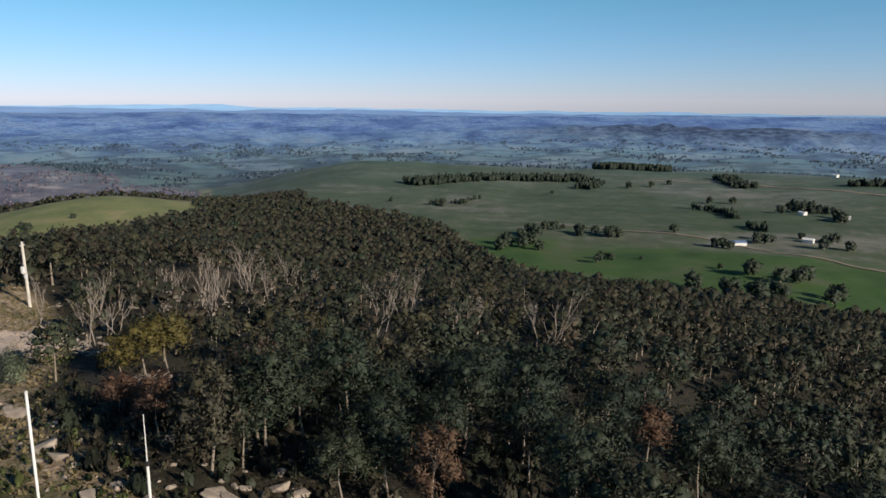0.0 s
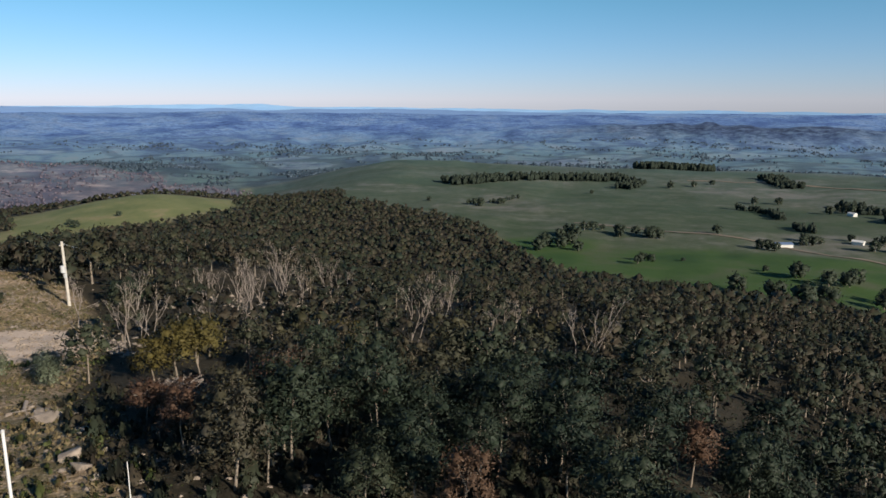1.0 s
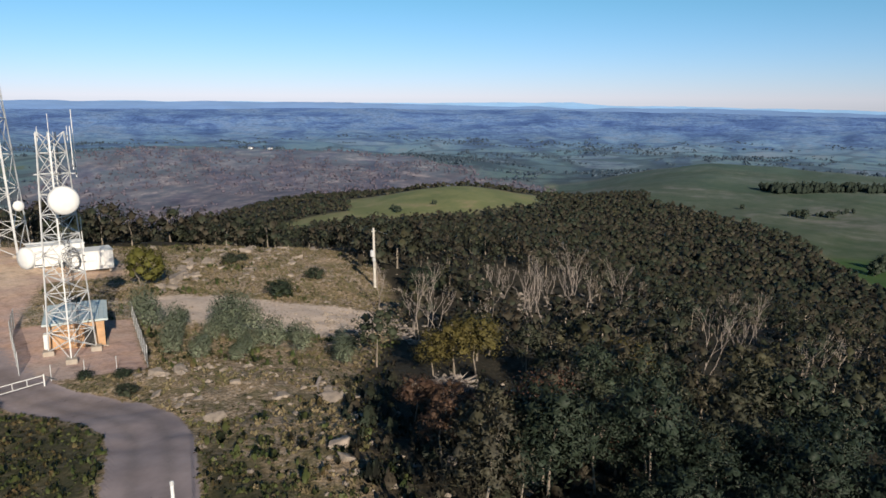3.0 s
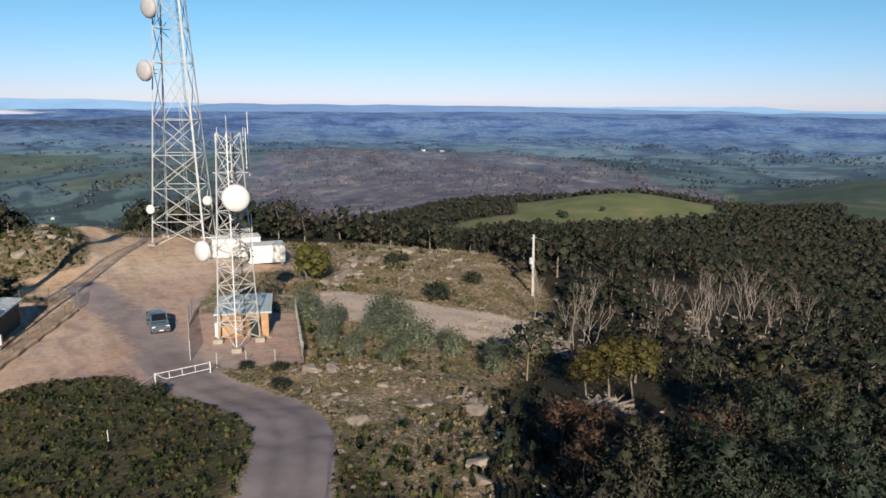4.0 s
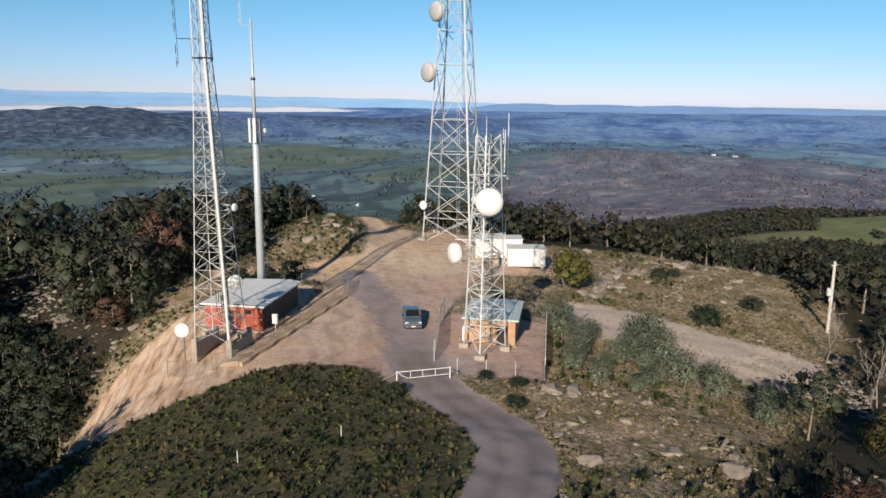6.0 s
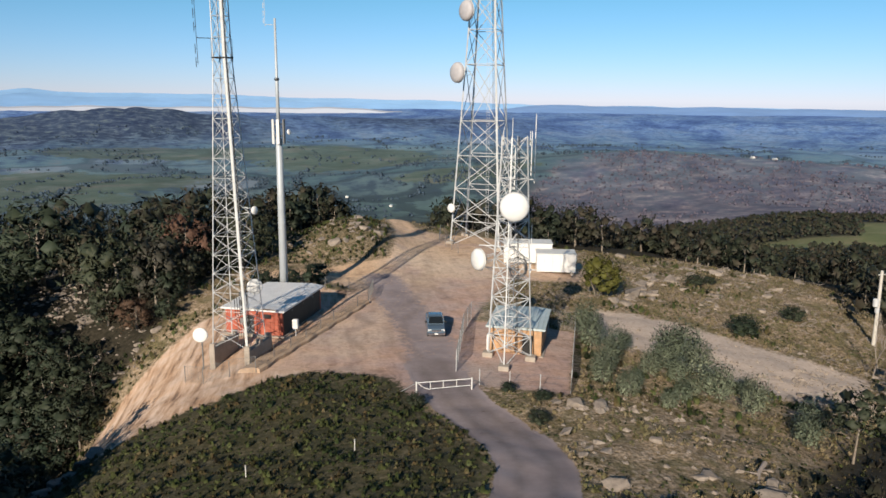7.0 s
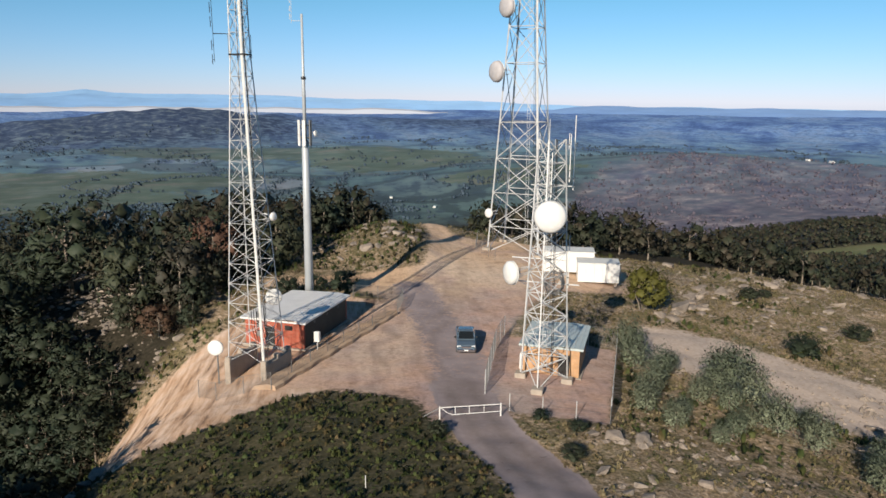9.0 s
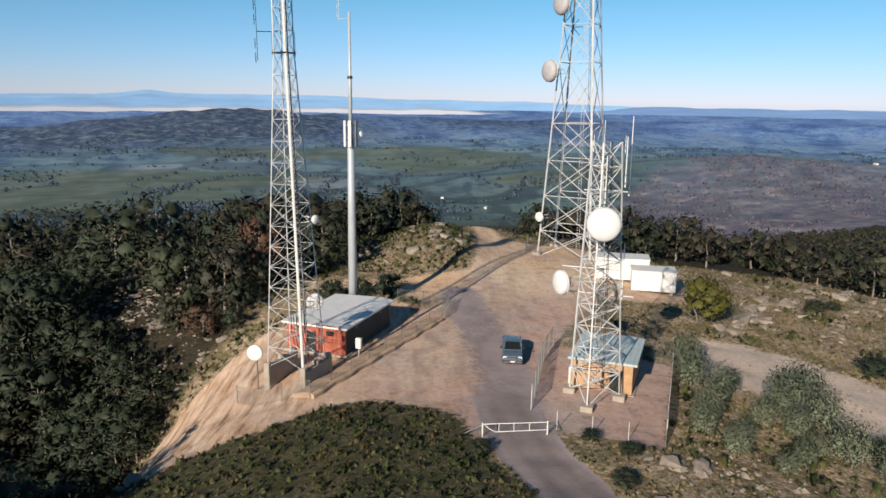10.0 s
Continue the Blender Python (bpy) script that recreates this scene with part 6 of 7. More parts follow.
# ---- vehicle ----
def ute():
    x, y = 8.45, 62.6
    t = thing("utility_vehicle", "dark blue dual-cab utility parked on the gravel yard", "car", pose(x, y, height(x, y), 0, 0, -7))
    # front faces -y
    def hull(sections, name, m, label=""):
        """Lofts rings of (y, half width, z bottom, z top, top half width)."""
        g = Geo()
        vs, fs = [], []
        for yy, hw, zb, zt, tw in sections:
            vs += [(-hw, yy, zb), (hw, yy, zb), (hw * 1.02, yy, (zb + zt) / 2), (tw, yy, zt - 0.03), (tw - 0.08, yy, zt), (-tw + 0.08, yy, zt), (-tw, yy, zt - 0.03), (-hw * 1.02, yy, (zb + zt) / 2)]
        for k in range(len(sections) - 1):
            fs += [(k * 8 + i, k * 8 + (i + 1) % 8, (k + 1) * 8 + (i + 1) % 8, (k + 1) * 8 + i) for i in range(8)]
        fs += [tuple(range(7, -1, -1)), tuple((len(sections) - 1) * 8 + i for i in range(8))]
        return part(name, g.add(vs, fs), m, t, label)
    body = hull([(-2.55, 0.80, 0.42, 0.86, 0.74), (-2.40, 0.90, 0.35, 1.00, 0.84), (-1.9, 0.92, 0.32, 1.08, 0.86), (-1.15, 0.92, 0.32, 1.14, 0.88), (0.75, 0.92, 0.34, 1.16, 0.90), (2.5, 0.92, 0.42, 1.18, 0.90), (2.6, 0.88, 0.45, 1.14, 0.86)], "body", M_CAR)
    hull([(-1.25, 0.84, 1.12, 1.16, 0.80), (-0.45, 0.84, 1.12, 1.72, 0.68), (0.0, 0.84, 1.12, 1.78, 0.70), (0.85, 0.84, 1.14, 1.76, 0.70), (1.15, 0.84, 1.14, 1.70, 0.68), (1.25, 0.84, 1.14, 1.18, 0.80)], "cab", M_CAR)
    part("windscreen", Geo().add([(-0.74, -1.22, 1.2), (0.74, -1.22, 1.2), (0.64, -0.52, 1.70), (-0.64, -0.52, 1.70), (-0.74, -1.25, 1.2), (0.74, -1.25, 1.2), (0.64, -0.55, 1.72), (-0.64, -0.55, 1.72)], [(4, 5, 6, 7), (3, 2, 1, 0), (0, 1, 5, 4), (1, 2, 6, 5), (2, 3, 7, 6), (3, 0, 4, 7)]), M_GLASS, t, "tinted windscreen")
    for sx in (-1, 1):
        for y0, y1 in ((-0.85, 0.05), (0.12, 0.95)):
            part("side_window", Geo().add([(sx * 0.865, y0, 1.2), (sx * 0.865, y1, 1.2), (sx * 0.73, y1 - 0.05, 1.66), (sx * 0.73, y0 + 0.38 * (y0 < -0.5), 1.66), (sx * 0.84, y0, 1.2), (sx * 0.84, y1, 1.2), (sx * 0.70, y1 - 0.05, 1.66), (sx * 0.70, y0 + 0.38 * (y0 < -0.5), 1.66)], [(0, 1, 2, 3), (7, 6, 5, 4), (0, 4, 5, 1), (1, 5, 6, 2), (2, 6, 7, 3), (3, 7, 4, 0)]), M_GLASS, t)
        part("headlight", Geo().box(sx * 0.66, -2.44, 0.86, 0.36, 0.16, 0.17, 0.03), M_LAMP, t, "clear headlamp")
        part("mirror", Geo().box(sx * 1.02, -0.85, 1.26, 0.2, 0.12, 0.18, 0.03), M_BLACK, t)
        for yy in (-1.62, 1.55):
            rot = Matrix.Translation((sx * 0.82, yy, 0.37)) @ Matrix.Rotation(radians(90), 4, "Y")
            w = part("wheel", Geo().lathe([(0.25, -0.13), (0.36, -0.12), (0.38, -0.06), (0.38, 0.06), (0.36, 0.12), (0.25, 0.13)], 20, rot), M_BLACK, t, "black tyre")
            part("rim", Geo().lathe([(0.23, -0.135), (0.24, 0), (0.23, 0.135)], 14, rot), M_CHROME, w)
    part("grille", Geo().box(0, -2.52, 0.80, 0.9, 0.1, 0.2, 0.02), M_CHROME, t, "chrome grille")
    part("bumper", Geo().box(0, -2.58, 0.52, 1.7, 0.2, 0.26, 0.05), M_CHROME, t, "pale front bumper")
    part("number_plate", Geo().box(0, -2.70, 0.55, 0.38, 0.02, 0.12), M_WHITE, t)
    part("tray_cover", Geo().box(0, 1.95, 1.20, 1.66, 1.28, 0.08, 0.03), M_BLACK, t, "dark soft tray cover")
    part("tailgate", Geo().box(0, 2.62, 0.86, 1.5, 0.06, 0.5, 0.02), M_CAR, t)


ute()


# ---- poles ----
def power_pole():
    x, y = 64.9, 66.9
    zg = height(x, y)
    t = thing("power_pole", "pale weathered timber power pole with a small transformer", "pole", pose(x, y, zg, 1.0, -2.0, 0))
    h = 0.2 - zg
    part("shaft", Geo().tube((0, 0, -0.5), (0, 0, h), 0.24, 0.17, n=10), M_WOODPOLE, t)
    part("crossarm", Geo().box(0, 0, h - 0.5, 0.9, 0.12, 0.12, 0.02), M_WOODPOLE, t)
    part("transformer", Geo().lathe([(0.3, -0.5), (0.34, -0.42), (0.34, 0.42), (0.28, 0.5)], 14, Matrix.Translation((-0.55, -0.2, h - 4.0))), M_GALV, t, "grey transformer can")
    part("switch_box", Geo().box(-0.3, -0.25, h - 5.0, 0.45, 0.3, 0.6, 0.03), M_GALV, t)
    for u in (-0.4, 0.0, 0.4):
        part("insulator", Geo().lathe([(0.03, 0), (0.07, 0.05), (0.05, 0.12), (0.07, 0.18), (0.03, 0.24)], 8, Matrix.Translation((u, 0, h - 0.43))), M_GLASS, t)
    top = t.matrix_world @ Vector((0, 0, h))
    for u in (-0.6, 0.6):
        a = top + Vector((u * 0.3, u, -0.3))
        b = Vector((215, 190 + u * 2, height(215, 190) + 8.5))
        c = thing("overhead_wire", "thin overhead power wire leaving the pole", "wire", None, "overhead wires")
        part("conductor", Geo().path([a.lerp(b, i / 16) - Vector((0, 0, 4.0 * 4 * (i / 16) * (1 - i / 16) * 0.6)) for i in range(17)], 0.016, 4), M_GALV, c)


power_pole()


def foreground_masts():
    for x, y, top, r, lab in ((-5.9, -4.3, 14.1, 0.03, "thin white steel pole standing on the summit"), (-5.97, -7.2, 14.0, 0.012, "slender grey pole with a thin whip aerial")):
        zg = height(x, y)
        t = thing("aerial_pole", lab, "pole", pose(x, y, zg))
        H = top - zg
        if r > 0.02:
            part("shaft", Geo().tube((0, 0, -0.4), (0, 0, H), r * 1.3, r, n=10), M_WHITE, t)
            part("cap", Geo().lathe([(r * 1.2, H - 0.02), (r * 1.2, H + 0.03), (0.01, H + 0.05)], 10), M_GALV, t)
        else:
            part("shaft", Geo().tube((0, 0, -0.4), (0, 0, H - 1.05), 0.05, 0.03, n=10), M_WHITE_D, t)
            part("whip", Geo().tube((0, 0, H - 1.06), (0, 0, H), 0.014, 0.008, n=6), M_WHITE_D, t)
            part("ferrule", Geo().tube((0, 0, H - 1.12), (0, 0, H - 1.02), 0.045, n=8), M_DARKMETAL, t)
    for x, y in ((-8.0, 32.2), (-1.5, 34.5)):
        t = thing("marker_post", "short white marker post in the heath", "post", pose(x, y, height(x, y)), "marker posts")
        part("post", Geo().tube((0, 0, -0.3), (0, 0, 0.8), 0.03, n=8), M_WHITE_D, t)


foreground_masts()


# ---- rocks ----
def rock_mesh(seed):
    """A split, weathered block: the hull of rough points, chipped along its edges."""
    rg = np.random.default_rng(seed * 13)
    bm = bmesh.new()
    box = Vector((1.15, rg.uniform(0.7, 1.0), rg.uniform(0.45, 0.7)))
    for _ in range(18):
        p = Vector(rg.uniform(-1, 1, 3))
        p = p / max(abs(p.x), abs(p.y), abs(p.z)) * rg.uniform(0.62, 1.0)
        bm.verts.new((p.x * box.x, p.y * box.y, p.z * box.z))
    hull = bmesh.ops.convex_hull(bm, input=bm.verts)
    loose = [g for g in hull["geom_interior"] if isinstance(g, bmesh.types.BMVert)]
    bmesh.ops.delete(bm, geom=loose, context="VERTS")
    bmesh.ops.bevel(bm, geom=bm.edges[:], offset=0.05, segments=1, affect="EDGES")
    me = bpy.data.meshes.new("boulder")
    bm.to_mesh(me)
    bm.free()
    me.materials.append(M_ROCK)
    return me


ROCKS = [rock_mesh(i + 1) for i in range(9)]


def boulder(x, y, s, flat=1.0):
    if edge_dist(np.array([x]), np.array([y]), ROAD, False)[0] < 3.0 + s or yard_mask(np.array([x]), np.array([y]))[0] > 0.2:
        return None
    ob = new("boulder", ROCKS[int(rng.integers(9))])
    ob.matrix_world = pose(x, y, height(x, y) + 0.12 * s, rng.uniform(-12, 12), rng.uniform(-12, 12), rng.uniform(0, 360)) @ Matrix.Diagonal((s, s * rng.uniform(0.7, 1.0), s * flat, 1))
    return tagged(ob, "weathered pale granite boulder lying in the heath" if s > 0.9 else "small pale granite rock in the heath", "rock", "granite rocks")


for x, y, s in ((38, 79.2, 1.5), (36.6, 77.6, 0.9), (13, 30.4, 0.9), (12.9, 27, 0.7), (15.6, 40.6, 0.75), (14.2, 41.6, 0.55), (17.4, 40.2, 0.85), (22.7, 26.4, 0.9), (23.6, 27.8, 0.7), (24.3, 29.0, 0.6), (34, 76, 1.0), (35.2, 74.6, 1.1), (33, 73.4, 0.8), (14.6, 16, 0.8), (13.4, 14.2, 0.6)):
    boulder(x, y, s)
rock_zones = [(1.5, 105, 7, 6, 26, 0.7), (47, 88, 14, 11, 40, 0.7), (46, 46, 8, 6, 34, 0.55), (20, 30, 6, 8, 12, 0.4), (-34, 86, 9, 8, 26, 0.6), (-26, 76, 4, 5, 12, 0.5), (13, 2, 5, 6, 34, 0.42), (36, 25, 4, 3, 12, 0.6), (62, 100, 10, 8, 18, 0.8), (12.5, 34, 2.5, 6, 12, 0.4), (-22, 46, 4, 4, 14, 0.6)]
for cx, cy, sx, sy, n, s in rock_zones:
    for _ in range(n):
        boulder(cx + rng.normal() * sx * 0.6, cy + rng.normal() * sy * 0.6, s * rng.uniform(0.45, 1.5), rng.uniform(0.6, 1.0))


def stone_litter():
    pts = []
    proto = []
    for i in range(4):
        rg = np.random.default_rng(900 + i)
        v, q = cores(rg, [(0, 0, 0)], [1.0], 6, 3)
        proto.append((*NONE, v * np.array([1, 0.8, 0.6]), q))
    x, y = poisson(rng, -34, 86, 0, 130, 1.5, lambda x, y: (zones(x, y)["forest"] < 0.75) & in_view(x, y) & (yard_mask(x, y) < 0.1) & (edge_dist(x, y, ROAD, False) > 2.8) & (zones(x, y)["granite"] < 0.3) & (fbm(x / 6, y / 6, 3, 61) > np.where((y < 50) & (x > 9), -0.12, 0.05)) & ((x > 9) | (y > 84)))
    scatter_mass("loose_stones", proto, [(a, b, c, rng.uniform(0, 6.28), 0.09 + 0.30 * rng.uniform() ** 2) for a, b, c in zip(x, y, land(x, y))], [M_ROCK, M_ROCK], "loose pale stones scattered through the heath", "stones", False)


stone_litter()


def rubble():
    """Broken granite lying in drifts between the trees and below the gravel clearing."""
    proto = []
    for i in range(6):
        rg = np.random.default_rng(940 + i)
        v, q = cores(rg, [(0, 0, 0)], [1.0], 5, 2)
        proto.append((*NONE, v * np.array([1, 0.75, 0.55]), q))
    spots = []
    for cx, cy, sx, sy, n, big in ((-34, 87, 5, 3, 150, 0.6), (-40, 93, 4, 4, 90, 0.6), (-41, 108, 5, 4, 90, 0.7), (-47, 104, 5, 4, 80, 0.7), (-25, 77, 2.5, 5, 60, 0.35), (-29, 92, 4, 4, 50, 0.5), (45, 51, 4, 3, 110, 0.45), (50, 55, 4, 5, 80, 0.45), (17, 40.5, 4, 1.0, 46, 0.45), (36.5, 24.5, 3, 3, 60, 0.4), (88, 48, 16, 8, 140, 0.7), (44, 84, 12, 8, 120, 0.45), (60, 92, 10, 6, 80, 0.5), (24, 31, 2, 6, 50, 0.35), (2.4, 107, 4.5, 5.5, 50, 0.5), (14, 8, 4, 6, 70, 0.35)):
        for _ in range(n):
            x, y = cx + rng.normal() * sx, cy + rng.normal() * sy
            if yard_mask(np.array([x]), np.array([y]))[0] < 0.1 and edge_dist(np.array([x]), np.array([y]), ROAD, False)[0] > 3:
                spots.append((x, y, height(x, y) + 0.04, rng.uniform(0, 6.28), big * (0.3 + 1.1 * rng.uniform() ** 2.5)))
    scatter_mass("granite_rubble", proto, spots, [M_ROCK, M_ROCK], "broken pale granite rubble between the trees", "rubble", False)


rubble()


# ---- shrubs ----
def shrub_proto(seed, w, h, n, per, leaf):
    rg = np.random.default_rng(seed)
    ls = [lobe(rg, rg.uniform(-.28, .28) * w, rg.uniform(-.28, .28) * w, -0.08, h * rg.uniform(0.45, 0.9), w * rg.uniform(0.55, 0.85), per, leaf, 4, 2, 0.44, 0.8) for _ in range(n)]
    v, q = join(*ls)
    return (*NONE, v, q, round_normals(rg, v, np.array([[0, 0, h * 0.1]]), np.array([0, 0, -0.3 * h])))


CARPET = [shrub_proto(640 + i, 1.0 + 0.2 * (i % 3), 0.42 + 0.1 * (i % 4), 2, 17, 0.145) for i in range(8)]
SCRUBBY = [shrub_proto(680 + i, 1.2, 0.8 + 0.2 * (i % 3), 3, 34, 0.115) for i in range(6)]
HEATH = [shrub_proto(600 + i, 1.1 + 0.15 * (i % 3), 0.55 + 0.12 * (i % 4), 2, 24, 0.125) for i in range(8)]


def heath_ok(x, y):
    z = zones(x, y)
    dens = 0.5 + fbm(x / 7, y / 7, 3, 71) + 0.8 * ((x < 9.5) & (y > 95)) - 0.7 * ((x > 8) & (y > 55))
    return (z["forest"] < 0.85) & (z["dirt"] < 0.25) & (z["granite"] < 0.4) & (z["gravel"] < 0.4) & (edge_dist(x, y, ROAD, False) > 2.7) & in_view(x, y) & (dens > 0.15 + 0.5 * np.sin(x * 12.9 + y * 78.2) ** 2)


sx_, sy_ = poisson(rng, -34, 90, -2, 132, 0.95, lambda x, y: heath_ok(x, y) & ~((x < 9) & (y < 53)))
cx_, cy_ = poisson(rng, -26, 9, 4, 54, 0.62, lambda x, y: (zones(x, y)["forest"] < 0.85) & (zones(x, y)["dirt"] < 0.3) & (zones(x, y)["granite"] < 0.45) & (edge_dist(x, y, ROAD, False) > 2.5) & in_view(x, y))
scatter_mass("heath_carpet", CARPET, [(a, b, c - 0.08, rng.uniform(0, 6.28), 0.38 + 0.62 * rng.uniform() ** 2.0) for a, b, c in zip(cx_, cy_, land(cx_, cy_))], [M_BARK, M_HEATH], "dense dark green and rusty heath carpet on the near mound", "heath")
scatter_mass("heath_shrubs", HEATH, [(a, b, c, rng.uniform(0, 6.28), 0.38 + 0.8 * rng.uniform() ** 1.8) for a, b, c in zip(sx_, sy_, land(sx_, sy_))], [M_BARK, M_HEATH], "low olive and brown heath covering the summit", "heath")

MATS = [shrub_proto(660 + i, 1.2, 0.5, 1, 11, 0.24) for i in range(8)]
mx_, my_ = poisson(rng, 8, 62, -2, 100, 0.68, lambda x, y: (zones(x, y)["forest"] < 0.9) & (zones(x, y)["dirt"] < 0.25) & (zones(x, y)["gravel"] < 0.4) & (edge_dist(x, y, ROAD, False) > 2.5) & in_view(x, y) & (fbm(x / 3, y / 3, 3, 171) > np.where(y < 50, -0.22, 0.12)))
scatter_mass("low_heath_mats", MATS, [(a, b, c, rng.uniform(0, 6.28), 0.22 + 0.3 * rng.uniform() ** 2) for a, b, c in zip(mx_, my_, land(mx_, my_))], [M_BARK, M_HEATH], "low creeping heath and moss between stones", "heath")

ux_, uy_ = poisson(rng, -62, 125, -40, 120, 3.6, lambda x, y: (zones(x, y)["forest"] > 0.5) & in_view(x, y) & (np.hypot(x + 9, y + 8) > 22) & ((np.hypot(x - 5, y - 20) < 118) & (y < 66) | ((x < -16) & (y < 120))))
scatter_mass("forest_understorey", MATS, [(a, b, c, rng.uniform(0, 6.28), 0.8 + 1.3 * rng.uniform() ** 2) for a, b, c in zip(ux_, uy_, land(ux_, uy_))], [M_BARK, M_GUM_STUFF], "scrubby undergrowth beneath the eucalypts", "undergrowth")

ex_, ey_ = poisson(rng, -4, 46, -20, 36, 1.6, lambda x, y: (zones(x, y)["forest"] > 0.4) & (np.hypot(x - 20, y - 8) < 24) & (edge_dist(x, y, ROAD, False) > 3) & (np.hypot(x - 36.5, y - 24.5) > 3))
scatter_mass("edge_scrub", SCRUBBY, [(a, b, c, rng.uniform(0, 6.28), 0.7 + 1.1 * rng.uniform() ** 2) for a, b, c in zip(ex_, ey_, land(ex_, ey_))], [M_BARK, M_GUM_STUFF], "waist-high scrub along the edge of the forest", "scrub")

tx_, ty_ = poisson(rng, 8, 90, 0, 125, 0.95, lambda x, y: (zones(x, y)["forest"] < 0.6) & (zones(x, y)["dirt"] < 0.3) & (zones(x, y)["gravel"] < 0.5) & (edge_dist(x, y, ROAD, False) > 2.4) & (fbm(x / 5, y / 5, 3, 83) > -0.35))
TUSSOCK = [(*NONE, *leaf_cloud(np.random.default_rng(650 + i), [(0, 0, 0.06)], [0.26], 14, 0.18)) for i in range(4)]
scatter_mass("dry_tussocks", TUSSOCK, [(a, b, c, rng.uniform(0, 6.28), rng.uniform(0.6, 1.4)) for a, b, c in zip(tx_, ty_, land(tx_, ty_))], [M_GRASS, M_GRASS], "dry straw-coloured grass tussocks between the rocks", "grass")

WATTLE = [gum(700 + i, 3.1, 3.0, 30, 84, 0.15, 0.05, 0.0, inner=0.22, flat=2.0) for i in range(4)]
ROUND = [gum(720 + i, 3.2, 3.4, 24, 100, 0.14, 0.05, 0.0, inner=0.5) for i in range(4)]
wt_trunk = [arrays_to_mesh("trunk", p[0], p[1], M_BARK) for p in WATTLE]
wt_crown = [arrays_to_mesh("crown", p[2], p[3], M_WATTLE, p[4]) for p in WATTLE]
ye_crown = [arrays_to_mesh("crown", p[2], p[3], M_YELLOW, p[4]) for p in ROUND]
sc_crown = [arrays_to_mesh("crown", p[2], p[3], M_SCRUB, p[4]) for p in ROUND]


def bush(x, y, s, kind, label, name="wattle_shrub", squash=1.0):
    i = int(rng.integers(4))
    t = thing(name, label, "shrub", pose(x, y, height(x, y) - 0.1, 0, 0, rng.uniform(0, 360)) @ Matrix.Diagonal((s, s, s * squash, 1)), name.replace("_", " ") + "s")
    part("trunk", wt_trunk[i], None, t)
    part("crown", kind[i], None, t)


for x, y, s in ((20.4, 47.0, 0.75), (22.4, 50.6, 0.85), (23.4, 57.0, 0.95), (24.8, 61.2, 1.0), (25.2, 55.2, 0.85), (21.6, 44.0, 0.7), (26.2, 50.2, 0.7), (28.4, 48.6, 0.75), (30.4, 53.6, 1.2), (32.6, 54.8, 1.25), (31.6, 51.0, 1.05), (29.0, 52.2, 0.8), (30.4, 44.8, 1.0), (32.2, 43.2, 0.9), (28.0, 45.4, 0.55), (34.2, 46.8, 0.6), (26.0, 43.8, 0.6), (24.0, 41.8, 0.5), (36.4, 41.0, 0.8), (33.4, 37.8, 0.8), (23.6, 47.2, 0.5), (27.4, 57.6, 0.5)):
    bush(x, y, s * 1.05, wt_crown, "silver-green feathery wattle shrub beside the hut fence")
for x, y, s, q in ((32.4, 77.6, 1.85, 1.0),):
    bush(x, y, s, ye_crown, "dense rounded yellow-green bush among the rocks", "rounded_bush", q)
for x, y, s, q in ((46, 66, 1.3, 0.6), (58, 73, 1.1, 0.6), (52, 88, 1.0, 0.6), (55.5, 90, 0.8, 0.6), (-3.5, 84.5, 1.3, 0.7), (-7, 84, 1.0, 0.8), (-10.5, 82.5, 1.2, 0.8), (3.5, 42.5, 0.5, 0.7), (11.8, 38.0, 0.6, 0.6), (13.6, 42.3, 0.5, 0.6), (11.5, 45.0, 0.5, 0.5)):
    bush(x, y, s, sc_crown, "low dark olive bush on the summit", "low_bush", q)

STICKS = []
for i in range(5):
    rg = np.random.default_rng(980 + i)
    g = Geo()
    for k in range(7):
        a, l = rg.uniform(0, 6.28), rg.uniform(0.5, 1.3)
        p = Vector((rg.uniform(-.5, .5), rg.uniform(-.5, .5), 0.03))
        g.tube(p, p + Vector((math.cos(a) * l, math.sin(a) * l, rg.uniform(0.05, 0.5))), 0.026, 0.010, 3, False)
    STICKS.append((*NONE, np.array(g.v), np.array(g.f)))
bx_, by_ = poisson(rng, 26, 92, 56, 112, 3.0, lambda x, y: (zones(x, y)["forest"] < 0.8) & (zones(x, y)["dirt"] < 0.2) & (zones(x, y)["gravel"] < 0.2) & (edge_dist(x, y, ROAD, False) > 3.2) & (fbm(x / 6, y / 6, 3, 191) > -0.1))
scatter_mass("dead_brushwood", STICKS, [(a, b, c, rng.uniform(0, 6.28), rng.uniform(0.6, 1.5)) for a, b, c in zip(bx_, by_, land(bx_, by_))], [M_DEADWOOD, M_DEADWOOD], "grey dead sticks and brushwood lying on the heath", "brushwood", False)

# dead and special trees
dead = [dead_tree(800 + i, 8.0 + i % 3) for i in range(5)]
dead_meshes = [g.mesh("bare_crown", M_DEADWOOD) for g in dead]
for k, (x, y) in enumerate(DEAD_AT):
    t = thing("dead_tree", "bare bleached dead eucalypt among the living trees", "tree", pose(x, y, height(x, y), 0, 0, rng.uniform(0, 360)) @ Matrix.Diagonal((1, 1, 1, 1)) @ Matrix.Scale(rng.uniform(0.95, 1.2), 4), "dead trees")
    part("bare_crown", dead_meshes[k % 5], None, t)


